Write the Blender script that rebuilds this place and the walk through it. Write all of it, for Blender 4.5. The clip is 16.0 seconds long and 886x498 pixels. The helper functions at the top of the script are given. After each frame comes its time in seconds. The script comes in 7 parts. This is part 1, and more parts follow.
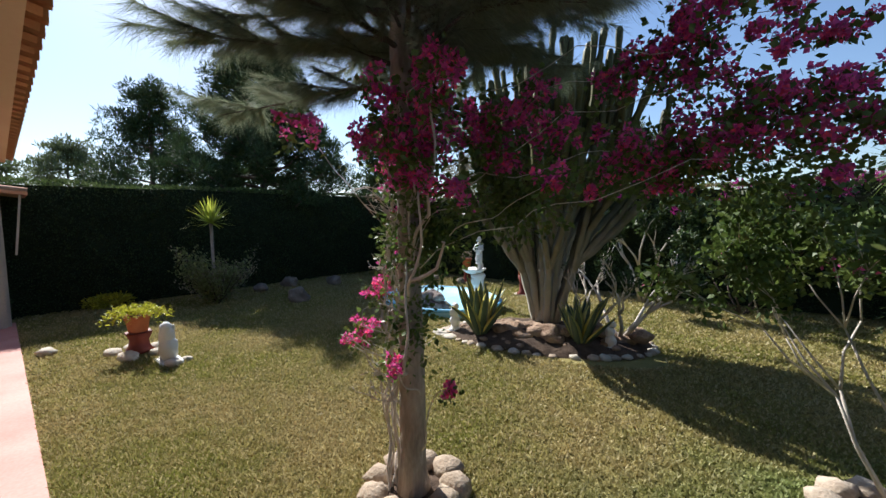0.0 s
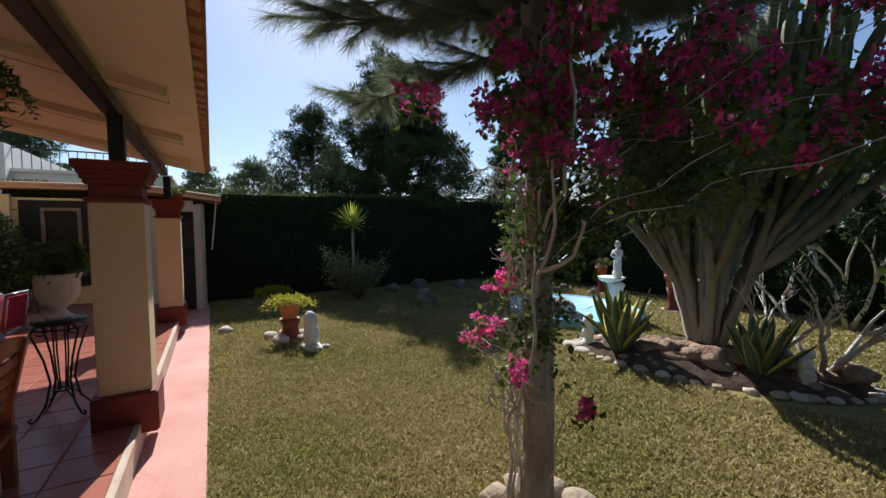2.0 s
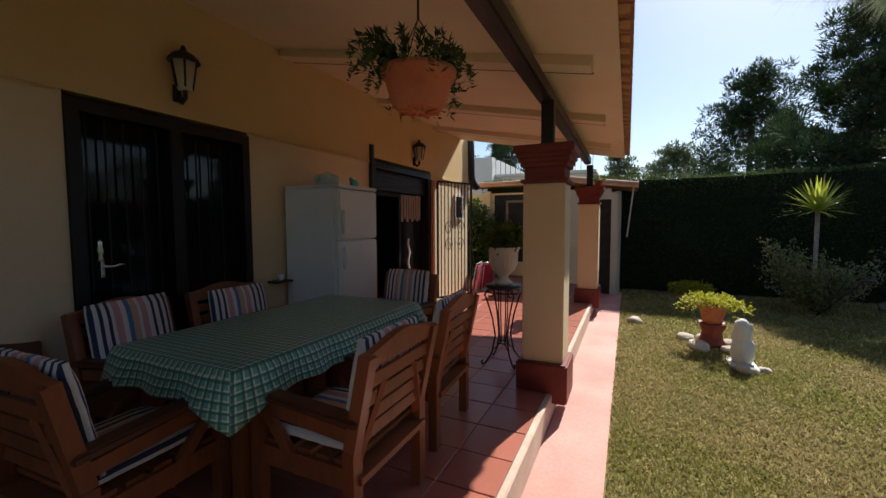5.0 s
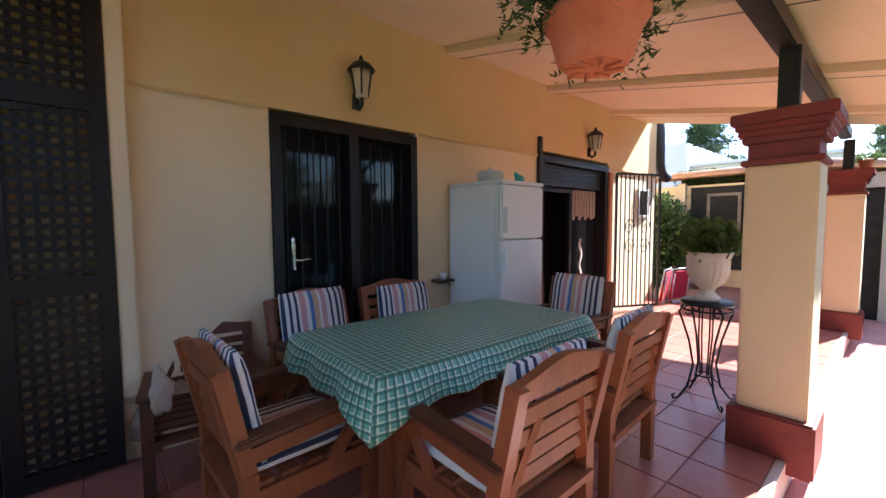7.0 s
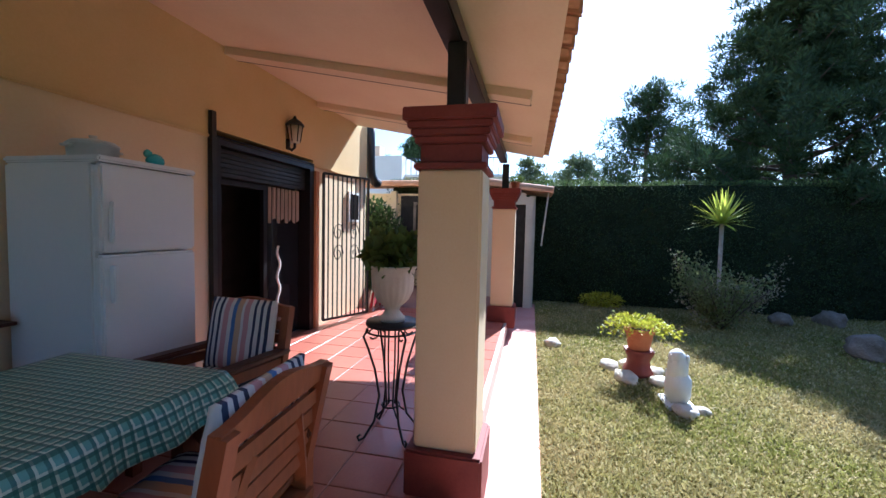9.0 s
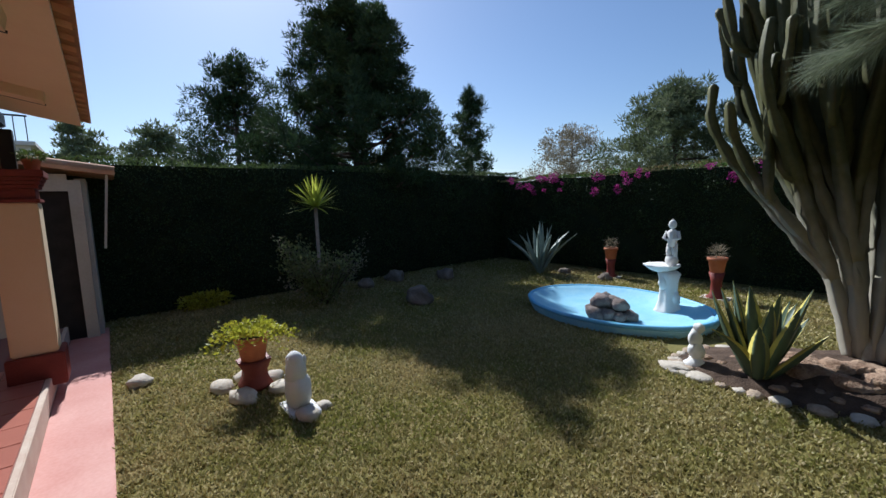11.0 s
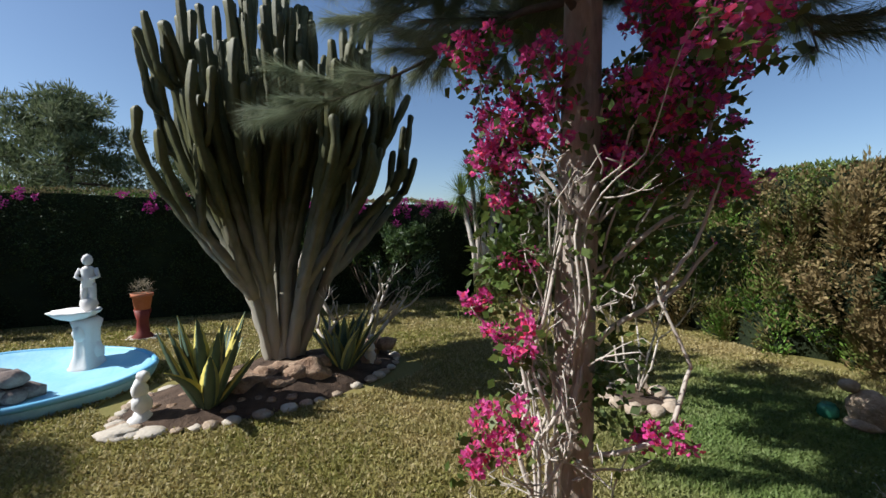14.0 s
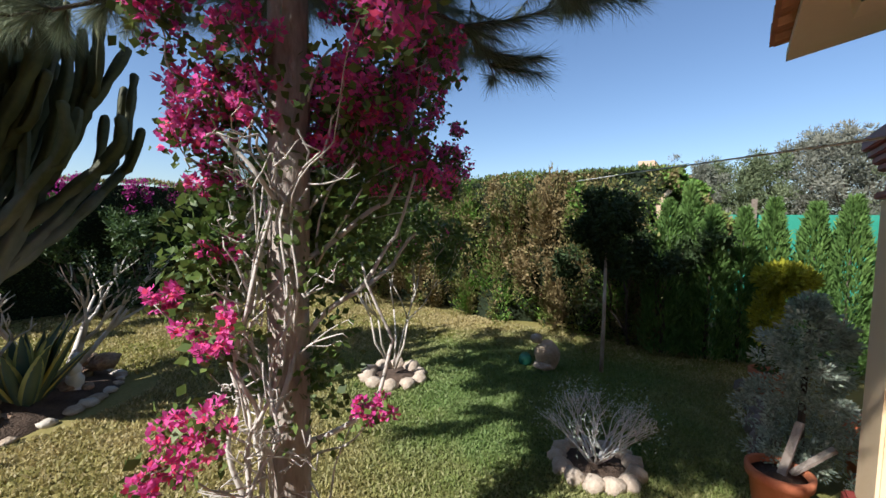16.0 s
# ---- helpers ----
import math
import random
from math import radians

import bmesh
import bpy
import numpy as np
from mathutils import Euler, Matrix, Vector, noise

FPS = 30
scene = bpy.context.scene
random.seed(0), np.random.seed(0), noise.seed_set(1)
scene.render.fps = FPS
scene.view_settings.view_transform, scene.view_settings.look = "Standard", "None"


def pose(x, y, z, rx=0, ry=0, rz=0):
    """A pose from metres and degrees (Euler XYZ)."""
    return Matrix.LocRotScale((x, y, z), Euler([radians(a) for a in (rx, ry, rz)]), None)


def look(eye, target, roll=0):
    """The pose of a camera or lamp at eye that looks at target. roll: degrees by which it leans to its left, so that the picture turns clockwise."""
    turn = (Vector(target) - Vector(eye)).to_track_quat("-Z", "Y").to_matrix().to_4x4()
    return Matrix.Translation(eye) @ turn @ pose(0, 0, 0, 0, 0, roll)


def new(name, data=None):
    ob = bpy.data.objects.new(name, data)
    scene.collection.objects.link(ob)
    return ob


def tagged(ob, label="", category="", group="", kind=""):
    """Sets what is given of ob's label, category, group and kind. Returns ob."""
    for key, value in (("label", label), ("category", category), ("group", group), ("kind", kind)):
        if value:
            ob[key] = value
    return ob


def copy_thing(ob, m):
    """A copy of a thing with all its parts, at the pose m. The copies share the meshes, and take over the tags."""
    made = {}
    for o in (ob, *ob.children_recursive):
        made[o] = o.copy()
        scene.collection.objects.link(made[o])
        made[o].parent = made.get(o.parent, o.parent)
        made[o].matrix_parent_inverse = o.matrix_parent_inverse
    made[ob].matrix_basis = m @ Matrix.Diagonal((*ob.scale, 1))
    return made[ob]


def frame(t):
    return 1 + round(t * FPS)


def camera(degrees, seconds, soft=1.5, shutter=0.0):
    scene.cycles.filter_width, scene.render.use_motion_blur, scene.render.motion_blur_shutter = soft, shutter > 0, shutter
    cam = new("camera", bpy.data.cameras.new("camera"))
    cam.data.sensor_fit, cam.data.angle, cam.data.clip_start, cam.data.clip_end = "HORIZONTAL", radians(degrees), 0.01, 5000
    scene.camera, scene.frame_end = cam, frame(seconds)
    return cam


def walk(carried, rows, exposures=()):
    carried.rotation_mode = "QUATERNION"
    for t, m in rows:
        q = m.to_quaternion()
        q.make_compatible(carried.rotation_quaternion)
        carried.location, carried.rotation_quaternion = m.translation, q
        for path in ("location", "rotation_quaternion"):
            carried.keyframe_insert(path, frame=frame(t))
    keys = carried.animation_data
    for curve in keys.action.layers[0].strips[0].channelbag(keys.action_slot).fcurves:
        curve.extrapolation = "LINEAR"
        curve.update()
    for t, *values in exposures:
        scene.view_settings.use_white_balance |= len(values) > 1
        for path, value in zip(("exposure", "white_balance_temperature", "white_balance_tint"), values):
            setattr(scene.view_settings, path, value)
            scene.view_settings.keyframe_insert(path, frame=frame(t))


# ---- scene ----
cam = camera(96.0, 16.0)
METRES, EYE, TILT, LEAN, TURN = 8.0, 1.5, 0.0, 0.0, 41.4
PATH = [
    (0, (-0.871, 1.058, 1.84), (-2.202, 2.541, 1.685), -0.8),
    (0.5, (-1.0, 1.057, 1.749), (-2.514, 2.36, 1.65), -1.8),
    (1, (-0.967, 1.155, 1.693), (-2.655, 2.226, 1.61), -1.6),
    (1.5, (-0.98, 1.206, 1.714), (-2.671, 2.269, 1.618), -0.8),
    (2, (-1.103, 1.259, 1.696), (-2.832, 2.259, 1.596), -0.6),
    (2.5, (-1.262, 1.256, 1.665), (-3.098, 2.044, 1.565), -1.5),
    (3, (-1.351, 1.287, 1.641), (-3.302, 1.715, 1.534), -2.0),
    (3.5, (-1.489, 1.323, 1.629), (-3.483, 1.238, 1.499), -1.9),
    (4, (-1.548, 1.366, 1.615), (-3.5, 0.972, 1.437), -1.0),
    (4.5, (-1.591, 1.34, 1.605), (-3.497, 0.751, 1.458), -0.3),
    (5, (-1.655, 1.263, 1.601), (-3.466, 0.425, 1.474), -0.2),
    (5.2, (-1.667, 1.257, 1.607), (-3.44, 0.339, 1.498), -0.9),
    (7.5, (-2.121, 1.068, 1.593), (-3.385, -0.476, 1.452), 0.0),
    (8, (-2.339, 1.048, 1.595), (-3.898, -0.197, 1.458), 0.1),
    (8.5, (-2.62, 1.065, 1.607), (-4.375, 0.112, 1.488), 1.5),
    (9, (-2.92, 1.059, 1.633), (-4.87, 0.628, 1.523), 1.3),
    (9.5, (-3.135, 1.071, 1.662), (-5.124, 1.203, 1.49), -1.1),
    (11.8, (-3.67, 1.44, 1.829), (-4.792, 3.086, 1.65), -0.9),
    (12, (-3.699, 1.474, 1.802), (-4.698, 3.198, 1.633), -0.9),
    (12.5, (-3.818, 1.508, 1.75), (-4.347, 3.43, 1.592), -1.9),
    (13, (-3.846, 1.544, 1.747), (-3.973, 3.533, 1.577), 0.2),
    (13.5, (-3.904, 1.549, 1.773), (-3.483, 3.501, 1.664), -0.2),
    (14, (-3.883, 1.52, 1.784), (-3.071, 3.345, 1.682), 0.3),
    (14.5, (-3.821, 1.467, 1.777), (-2.753, 3.155, 1.677), 1.6),
    (15, (-3.738, 1.423, 1.779), (-2.455, 2.954, 1.67), 1.5),
    (15.5, (-3.698, 1.41, 1.78), (-2.343, 2.877, 1.669), 1.3),
    (16, (-3.634, 1.348, 1.767), (-2.027, 2.532, 1.638), 1.2),
]
# sun, sky and exposure
SUN_EL, SUN_AZ = 41.5, 284.5
EXPOSURES = [(0.0, 0.85, 6000, 10), (1.5, 0.3, 5900, 10), (2.0, 0.4, 6000, 10), (2.5, 0.0, 5900, 11), (3.0, -0.05, 5900, 11), (3.5, 0.2, 6000, 11), (5.0, 0.65, 6300, 10), (7.5, 2.8, 5350, 11), (8.0, 2.55, 5300, 11), (8.5, 2.4, 5100, 10), (9.0, 1.75, 5050, 10), (9.5, 0.9, 5100, 10), (12.0, 0.25, 5950, 10), (13.0, 0.35, 6150, 10), (14.0, 0.4, 5950, 10), (14.5, 0.45, 5900, 10), (15.5, 0.65, 5950, 11), (16.0, 0.8, 5900, 11)]
walk(cam, [(t, look(eye, target, roll)) for t, eye, target, roll in PATH], EXPOSURES)
world = bpy.data.worlds.new("world")
scene.world = world
world.use_nodes = True
wn = world.node_tree.nodes
sky = wn.new("ShaderNodeTexSky")
sky.sky_type = "NISHITA"
sky.sun_disc = False
sky.sun_elevation = radians(SUN_EL)
sky.sun_rotation = radians(SUN_AZ)
sky.air_density, sky.dust_density, sky.ozone_density = 1.0, 0.6, 2.0
wn["Background"].inputs["Strength"].default_value = 0.085
world.node_tree.links.new(sky.outputs[0], wn["Background"].inputs[0])
SUN_DIR = Vector((math.sin(radians(SUN_AZ)) * math.cos(radians(SUN_EL)), math.cos(radians(SUN_AZ)) * math.cos(radians(SUN_EL)), math.sin(radians(SUN_EL))))
sun = bpy.data.lights.new("sun", "SUN")
sun.energy, sun.angle, sun.color = 5.0, radians(0.5), (1.0, 0.94, 0.84)
sun_ob = new("sun", sun)
sun_ob.rotation_mode = "QUATERNION"
sun_ob.rotation_quaternion = SUN_DIR.to_track_quat("Z", "Y")


# ---- materials ----
def srgb(h):
    return tuple(((int(h[i:i + 2], 16) / 255 + 0.055) / 1.055) ** 2.4 if int(h[i:i + 2], 16) > 10 else int(h[i:i + 2], 16) / 255 / 12.92 for i in (0, 2, 4)) + (1,)


def material(name, a, b=None, scale=6.0, fine=60.0, rough=0.7, bump=0.3, metal=0.0, spread=0.5, island=0.0, stretch=(1, 1, 1), trans=0.0, third=None, dist=0.01, coord="Object"):
    """Two base colours mixed by broad and fine noise, with relief; island varies joined pieces, trans lets light through leaves."""
    m = bpy.data.materials.new(name)
    m.use_nodes = True
    nt = m.node_tree
    N, L = nt.nodes, nt.links
    bs = N["Principled BSDF"]
    b = b or a
    tc, mp = N.new("ShaderNodeTexCoord"), N.new("ShaderNodeMapping")
    mp.inputs["Scale"].default_value = stretch
    L.new(tc.outputs[coord], mp.inputs[0])
    n1, n2 = N.new("ShaderNodeTexNoise"), N.new("ShaderNodeTexNoise")
    for n, s in ((n1, scale), (n2, fine)):
        n.inputs["Scale"].default_value = s
        n.inputs["Detail"].default_value = 5
        L.new(mp.outputs[0], n.inputs["Vector"])
    add = N.new("ShaderNodeMath")
    add.operation = "MULTIPLY_ADD"
    add.inputs[1].default_value = 0.45
    L.new(n2.outputs[0], add.inputs[0])
    L.new(n1.outputs[0], add.inputs[2])
    rg = N.new("ShaderNodeMapRange")
    rg.inputs["From Min"].default_value = 0.72 - spread / 2
    rg.inputs["From Max"].default_value = 0.72 + spread / 2
    L.new(add.outputs[0], rg.inputs["Value"])
    mx = N.new("ShaderNodeMix")
    mx.data_type = "RGBA"
    mx.inputs["A"].default_value, mx.inputs["B"].default_value = (*a[:3], 1), (*b[:3], 1)
    L.new(rg.outputs[0], mx.inputs["Factor"])
    out = mx.outputs["Result"]
    if island:
        geo, hsv, r2 = N.new("ShaderNodeNewGeometry"), N.new("ShaderNodeHueSaturation"), N.new("ShaderNodeMapRange")
        r2.inputs["To Min"].default_value, r2.inputs["To Max"].default_value = 1 - island, 1 + island
        L.new(geo.outputs["Random Per Island"], r2.inputs["Value"])
        L.new(r2.outputs[0], hsv.inputs["Value"])
        L.new(out, hsv.inputs["Color"])
        if third:
            m3 = N.new("ShaderNodeMix")
            m3.data_type = "RGBA"
            m3.inputs["B"].default_value = (*third[:3], 1)
            gt = N.new("ShaderNodeMath")
            gt.operation = "GREATER_THAN"
            gt.inputs[1].default_value = 0.82
            L.new(geo.outputs["Random Per Island"], gt.inputs[0])
            L.new(gt.outputs[0], m3.inputs["Factor"])
            L.new(out, m3.inputs["A"])
            L.new(m3.outputs["Result"], hsv.inputs["Color"])
        out = hsv.outputs[0]
    else:
        oi, hsv, r2 = N.new("ShaderNodeObjectInfo"), N.new("ShaderNodeHueSaturation"), N.new("ShaderNodeMapRange")
        r2.inputs["To Min"].default_value, r2.inputs["To Max"].default_value = 0.94, 1.06
        L.new(oi.outputs["Random"], r2.inputs["Value"])
        L.new(r2.outputs[0], hsv.inputs["Value"])
        L.new(out, hsv.inputs["Color"])
        out = hsv.outputs[0]
    L.new(out, bs.inputs["Base Color"])
    bs.inputs["Roughness"].default_value, bs.inputs["Metallic"].default_value = rough, metal
    bs.inputs["Specular IOR Level"].default_value = 0.35
    if bump:
        bp = N.new("ShaderNodeBump")
        bp.inputs["Strength"].default_value, bp.inputs["Distance"].default_value = bump, dist
        L.new(add.outputs[0], bp.inputs["Height"])
        L.new(bp.outputs[0], bs.inputs["Normal"])
    if trans:
        tr, ms = N.new("ShaderNodeBsdfTranslucent"), N.new("ShaderNodeMixShader")
        L.new(out, tr.inputs[0])
        ms.inputs[0].default_value = trans
        L.new(bs.outputs[0], ms.inputs[1])
        L.new(tr.outputs[0], ms.inputs[2])
        L.new(ms.outputs[0], N["Material Output"].inputs[0])
    return m


def stripes(name, colours, count, rough=0.85, axis=0, jitter=True):
    """Woven stripes across an object, by its UV map."""
    m = material(name, (0.6, 0.6, 0.58), rough=rough, fine=300, bump=0.2, dist=0.002)
    N, L = m.node_tree.nodes, m.node_tree.links
    uv, sp, mu, fr, cr = N.new("ShaderNodeUVMap"), N.new("ShaderNodeSeparateXYZ"), N.new("ShaderNodeMath"), N.new("ShaderNodeMath"), N.new("ShaderNodeValToRGB")
    L.new(uv.outputs[0], sp.inputs[0])
    mu.operation, fr.operation = "MULTIPLY", "FRACT"
    mu.inputs[1].default_value = count
    L.new(sp.outputs[axis], mu.inputs[0])
    L.new(mu.outputs[0], fr.inputs[0])
    L.new(fr.outputs[0], cr.inputs[0])
    cr.color_ramp.interpolation = "CONSTANT"
    els = cr.color_ramp.elements
    for i, (p, c) in enumerate(colours):
        e = els[i] if i < 2 else els.new(p)
        e.position = p
        e.color = (*c, 1)
    L.new(cr.outputs[0], N["Principled BSDF"].inputs["Base Color"])
    return m


def checks(name, ground_c, line_c, light_c, size=0.05):
    """A chequered oilcloth: crossing lines on a ground, in UV metres."""
    m = material(name, ground_c, rough=0.35, fine=200, bump=0.08, dist=0.003)
    N, L = m.node_tree.nodes, m.node_tree.links
    uv, sp = N.new("ShaderNodeUVMap"), N.new("ShaderNodeSeparateXYZ")
    L.new(uv.outputs[0], sp.inputs[0])
    masks = []
    for ax in (0, 1):
        d, f = N.new("ShaderNodeMath"), N.new("ShaderNodeMath")
        d.operation, f.operation = "DIVIDE", "FRACT"
        d.inputs[1].default_value = size
        L.new(sp.outputs[ax], d.inputs[0])
        L.new(d.outputs[0], f.inputs[0])
        for lim in (0.3, 0.62):
            lt = N.new("ShaderNodeMath")
            lt.operation = "LESS_THAN" if lim < 0.5 else "GREATER_THAN"
            lt.inputs[1].default_value = lim if lim < 0.5 else 0.8
            L.new(f.outputs[0], lt.inputs[0])
            masks.append(lt)
    prev = None
    col = (*ground_c, 1)
    for i, (k, c) in enumerate(((1, light_c), (3, light_c), (0, line_c), (2, line_c))):
        mx = N.new("ShaderNodeMix")
        mx.data_type = "RGBA"
        s = N.new("ShaderNodeMath")
        s.operation = "MULTIPLY"
        s.inputs[1].default_value = 0.75
        L.new(masks[k].outputs[0], s.inputs[0])
        L.new(s.outputs[0], mx.inputs["Factor"])
        mx.inputs["B"].default_value = (*c, 1)
        if prev:
            L.new(prev, mx.inputs["A"])
        else:
            mx.inputs["A"].default_value = col
        prev = mx.outputs["Result"]
    L.new(prev, N["Principled BSDF"].inputs["Base Color"])
    return m


M = {}
M["turf"] = material("turf", (0.15, 0.14, 0.035), (0.25, 0.20, 0.07), scale=0.7, fine=30, rough=0.9, bump=0.8, spread=0.35, dist=0.02)
M["blade"] = material("grass_blade", (0.26, 0.26, 0.065), (0.43, 0.35, 0.16), scale=0.6, fine=4, rough=0.6, bump=0, spread=0.3, island=0.27, trans=0.35, third=(0.42, 0.35, 0.18))
def green_patch(m, centre, radius, tint):
    """Greener turf within a radius of the centre, fading out raggedly."""
    N, L = m.node_tree.nodes, m.node_tree.links
    bs = N["Principled BSDF"]
    old = bs.inputs["Base Color"].links[0].from_socket
    tc, vm, nz, ad, mr, mx = [N.new("ShaderNode" + k) for k in ("TexCoord", "VectorMath", "TexNoise", "Math", "MapRange", "Mix")]
    vm.operation = "DISTANCE"
    vm.inputs[1].default_value = (*centre, 0)
    L.new(tc.outputs["Object"], vm.inputs[0])
    L.new(tc.outputs["Object"], nz.inputs["Vector"])
    nz.inputs["Scale"].default_value = 1.6
    ad.operation = "MULTIPLY_ADD"
    ad.inputs[1].default_value = 1.6
    L.new(nz.outputs[0], ad.inputs[0])
    L.new(vm.outputs["Value"], ad.inputs[2])
    L.new(ad.outputs[0], mr.inputs["Value"])
    mr.inputs["From Min"].default_value, mr.inputs["From Max"].default_value = radius, radius + 1.5
    mr.inputs["To Min"].default_value, mr.inputs["To Max"].default_value = 0.75, 0.0
    mx.data_type = "RGBA"
    mx.inputs["B"].default_value = (*tint, 1)
    L.new(old, mx.inputs["A"])
    L.new(mr.outputs[0], mx.inputs["Factor"])
    for k in [k for k in N if k.type == "BSDF_TRANSLUCENT"]:
        L.new(mx.outputs["Result"], k.inputs[0])
    L.new(mx.outputs["Result"], bs.inputs["Base Color"])


green_patch(M["turf"], (0.3, 3.0), 1.9, (0.05, 0.11, 0.03))
green_patch(M["blade"], (0.3, 3.0), 1.9, (0.14, 0.25, 0.07))
M["path"] = material("pink_paint", (0.50, 0.20, 0.16), (0.62, 0.33, 0.28), scale=1.5, fine=40, rough=0.7, bump=0.15)
M["riser"] = material("worn_edge", (0.50, 0.36, 0.28), (0.62, 0.52, 0.42), scale=5, fine=50, rough=0.8)
M["tile"] = material("red_floor_tile", (0.34, 0.105, 0.075), (0.42, 0.15, 0.10), scale=3, fine=60, rough=0.3, bump=0.05)
M["grout"] = material("grout", (0.22, 0.11, 0.085), rough=0.8)
M["yellow"] = material("yellow_plaster", (0.67, 0.48, 0.23), (0.73, 0.55, 0.29), scale=1.5, fine=60, rough=0.9, bump=0.35, dist=0.006)
M["cream"] = material("cream_plaster", (0.70, 0.54, 0.33), (0.74, 0.60, 0.40), scale=1.2, fine=60, rough=0.9, bump=0.35, dist=0.006)
M["pillar"] = material("pillar_plaster", (0.70, 0.52, 0.31), (0.74, 0.58, 0.37), scale=3, fine=80, rough=0.85, bump=0.35, dist=0.005)
M["oxblood"] = material("oxblood_paint", (0.17, 0.028, 0.022), (0.24, 0.05, 0.035), scale=6, fine=60, rough=0.55, bump=0.2)
M["ceiling"] = material("ceiling_paint", (0.72, 0.58, 0.42), (0.78, 0.66, 0.50), scale=1.5, fine=40, rough=0.85, bump=0.1)
M["black"] = material("black_iron", (0.012, 0.012, 0.014), (0.03, 0.03, 0.03), rough=0.4, bump=0.1)
M["darkwood"] = material("dark_door_wood", (0.007, 0.005, 0.006), (0.014, 0.010, 0.010), scale=8, fine=60, rough=0.42, stretch=(1, 1, 0.1))
M["terracotta"] = material("terracotta", (0.44, 0.13, 0.055), (0.55, 0.20, 0.10), scale=8, fine=60, rough=0.75, bump=0.2)
M["rooftile"] = material("roof_tile", (0.42, 0.20, 0.10), (0.55, 0.33, 0.20), scale=4, fine=50, rough=0.85, bump=0.4, island=0.15)
M["teak"] = material("stained_chair_wood", (0.15, 0.046, 0.018), (0.27, 0.085, 0.033), scale=5, fine=50, rough=0.45, bump=0.15, stretch=(1, 1, 0.25))
M["teakdark"] = material("dark_chair_wood", (0.06, 0.02, 0.012), (0.11, 0.038, 0.02), scale=5, fine=50, rough=0.45, bump=0.15, stretch=(1, 1, 0.25))
M["white"] = material("white_enamel", (0.76, 0.76, 0.74), (0.80, 0.80, 0.77), scale=2, fine=30, rough=0.25, bump=0.02)
M["statue"] = material("white_cast_stone", (0.74, 0.73, 0.70), (0.82, 0.81, 0.79), scale=8, fine=60, rough=0.8, bump=0.4)
M["urn"] = material("cream_urn_stone", (0.66, 0.55, 0.42), (0.74, 0.65, 0.52), scale=8, fine=60, rough=0.8, bump=0.3)
M["rock"] = material("garden_rock", (0.30, 0.22, 0.15), (0.52, 0.42, 0.32), scale=6, fine=40, rough=0.9, bump=0.9, spread=0.4, dist=0.03)
M["paleRock"] = material("pale_rock", (0.46, 0.40, 0.32), (0.62, 0.56, 0.47), scale=6, fine=40, rough=0.9, bump=0.7, spread=0.4, dist=0.02)
M["ringrock"] = material("buff_ring_rock", (0.36, 0.28, 0.21), (0.56, 0.47, 0.37), scale=7, fine=45, rough=0.9, bump=0.9, spread=0.4, dist=0.025)
M["greyrock"] = material("grey_rock", (0.13, 0.105, 0.08), (0.26, 0.21, 0.165), scale=6, fine=40, rough=0.9, bump=0.9, spread=0.4, dist=0.03)
M["soil"] = material("dark_soil", (0.05, 0.032, 0.022), (0.12, 0.08, 0.055), scale=8, fine=70, rough=1, bump=1, spread=0.4, dist=0.03)
M["rimblue"] = material("rim_blue_paint", (0.16, 0.48, 0.74), (0.26, 0.58, 0.80), scale=4, fine=30, rough=0.45, bump=0.1)
M["bedrock"] = material("brown_bed_rock", (0.20, 0.12, 0.075), (0.46, 0.33, 0.23), scale=5, fine=40, rough=0.9, bump=1.0, spread=0.35, dist=0.04)
M["pondrock"] = material("pinkish_grey_rock", (0.13, 0.10, 0.09), (0.32, 0.26, 0.23), scale=6, fine=40, rough=0.9, bump=0.9, spread=0.4, dist=0.03)
M["blue"] = material("pool_blue_paint", (0.27, 0.60, 0.80), (0.42, 0.72, 0.87), scale=4, fine=30, rough=0.45, bump=0.1)
M["bark"] = material("grey_bark", (0.27, 0.215, 0.175), (0.47, 0.40, 0.34), scale=12, fine=60, rough=0.95, bump=1.0, spread=0.35, stretch=(1, 1, 0.3), dist=0.02)
M["vinebark"] = material("pale_vine_bark", (0.46, 0.40, 0.34), (0.66, 0.60, 0.53), scale=12, fine=60, rough=0.9, bump=0.5)
M["dryBark"] = material("bleached_twig", (0.58, 0.55, 0.52), (0.76, 0.73, 0.70), scale=12, fine=60, rough=0.9, bump=0.3)
M["pinebark"] = material("dark_bark", (0.06, 0.045, 0.035), (0.13, 0.10, 0.08), scale=8, fine=40, rough=0.95, bump=0.8)
M["needle"] = material("soft_needle", (0.14, 0.18, 0.11), (0.28, 0.31, 0.20), scale=2, fine=10, rough=0.6, bump=0, island=0.3, trans=0.5)
M["pine"] = material("pine_needle", (0.022, 0.045, 0.015), (0.055, 0.09, 0.03), scale=0.8, fine=6, rough=0.7, bump=0, island=0.35, trans=0.2)
# hedge sides coloured dark and tops paler, putting the sun's fall into the leaves
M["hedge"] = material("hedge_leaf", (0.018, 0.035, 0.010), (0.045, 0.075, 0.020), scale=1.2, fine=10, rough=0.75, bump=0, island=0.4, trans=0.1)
M["hedgelit"] = material("sunlit_hedge_top", (0.075, 0.12, 0.03), (0.13, 0.17, 0.05), scale=1.2, fine=10, rough=0.7, bump=0, island=0.35, trans=0.2)
# almost black: colour stands for the shade deep between the leaves
M["hedgecore"] = material("hedge_core_shade", (0.008, 0.014, 0.005), (0.02, 0.03, 0.01), scale=3, fine=20, rough=1, bump=1, dist=0.05)
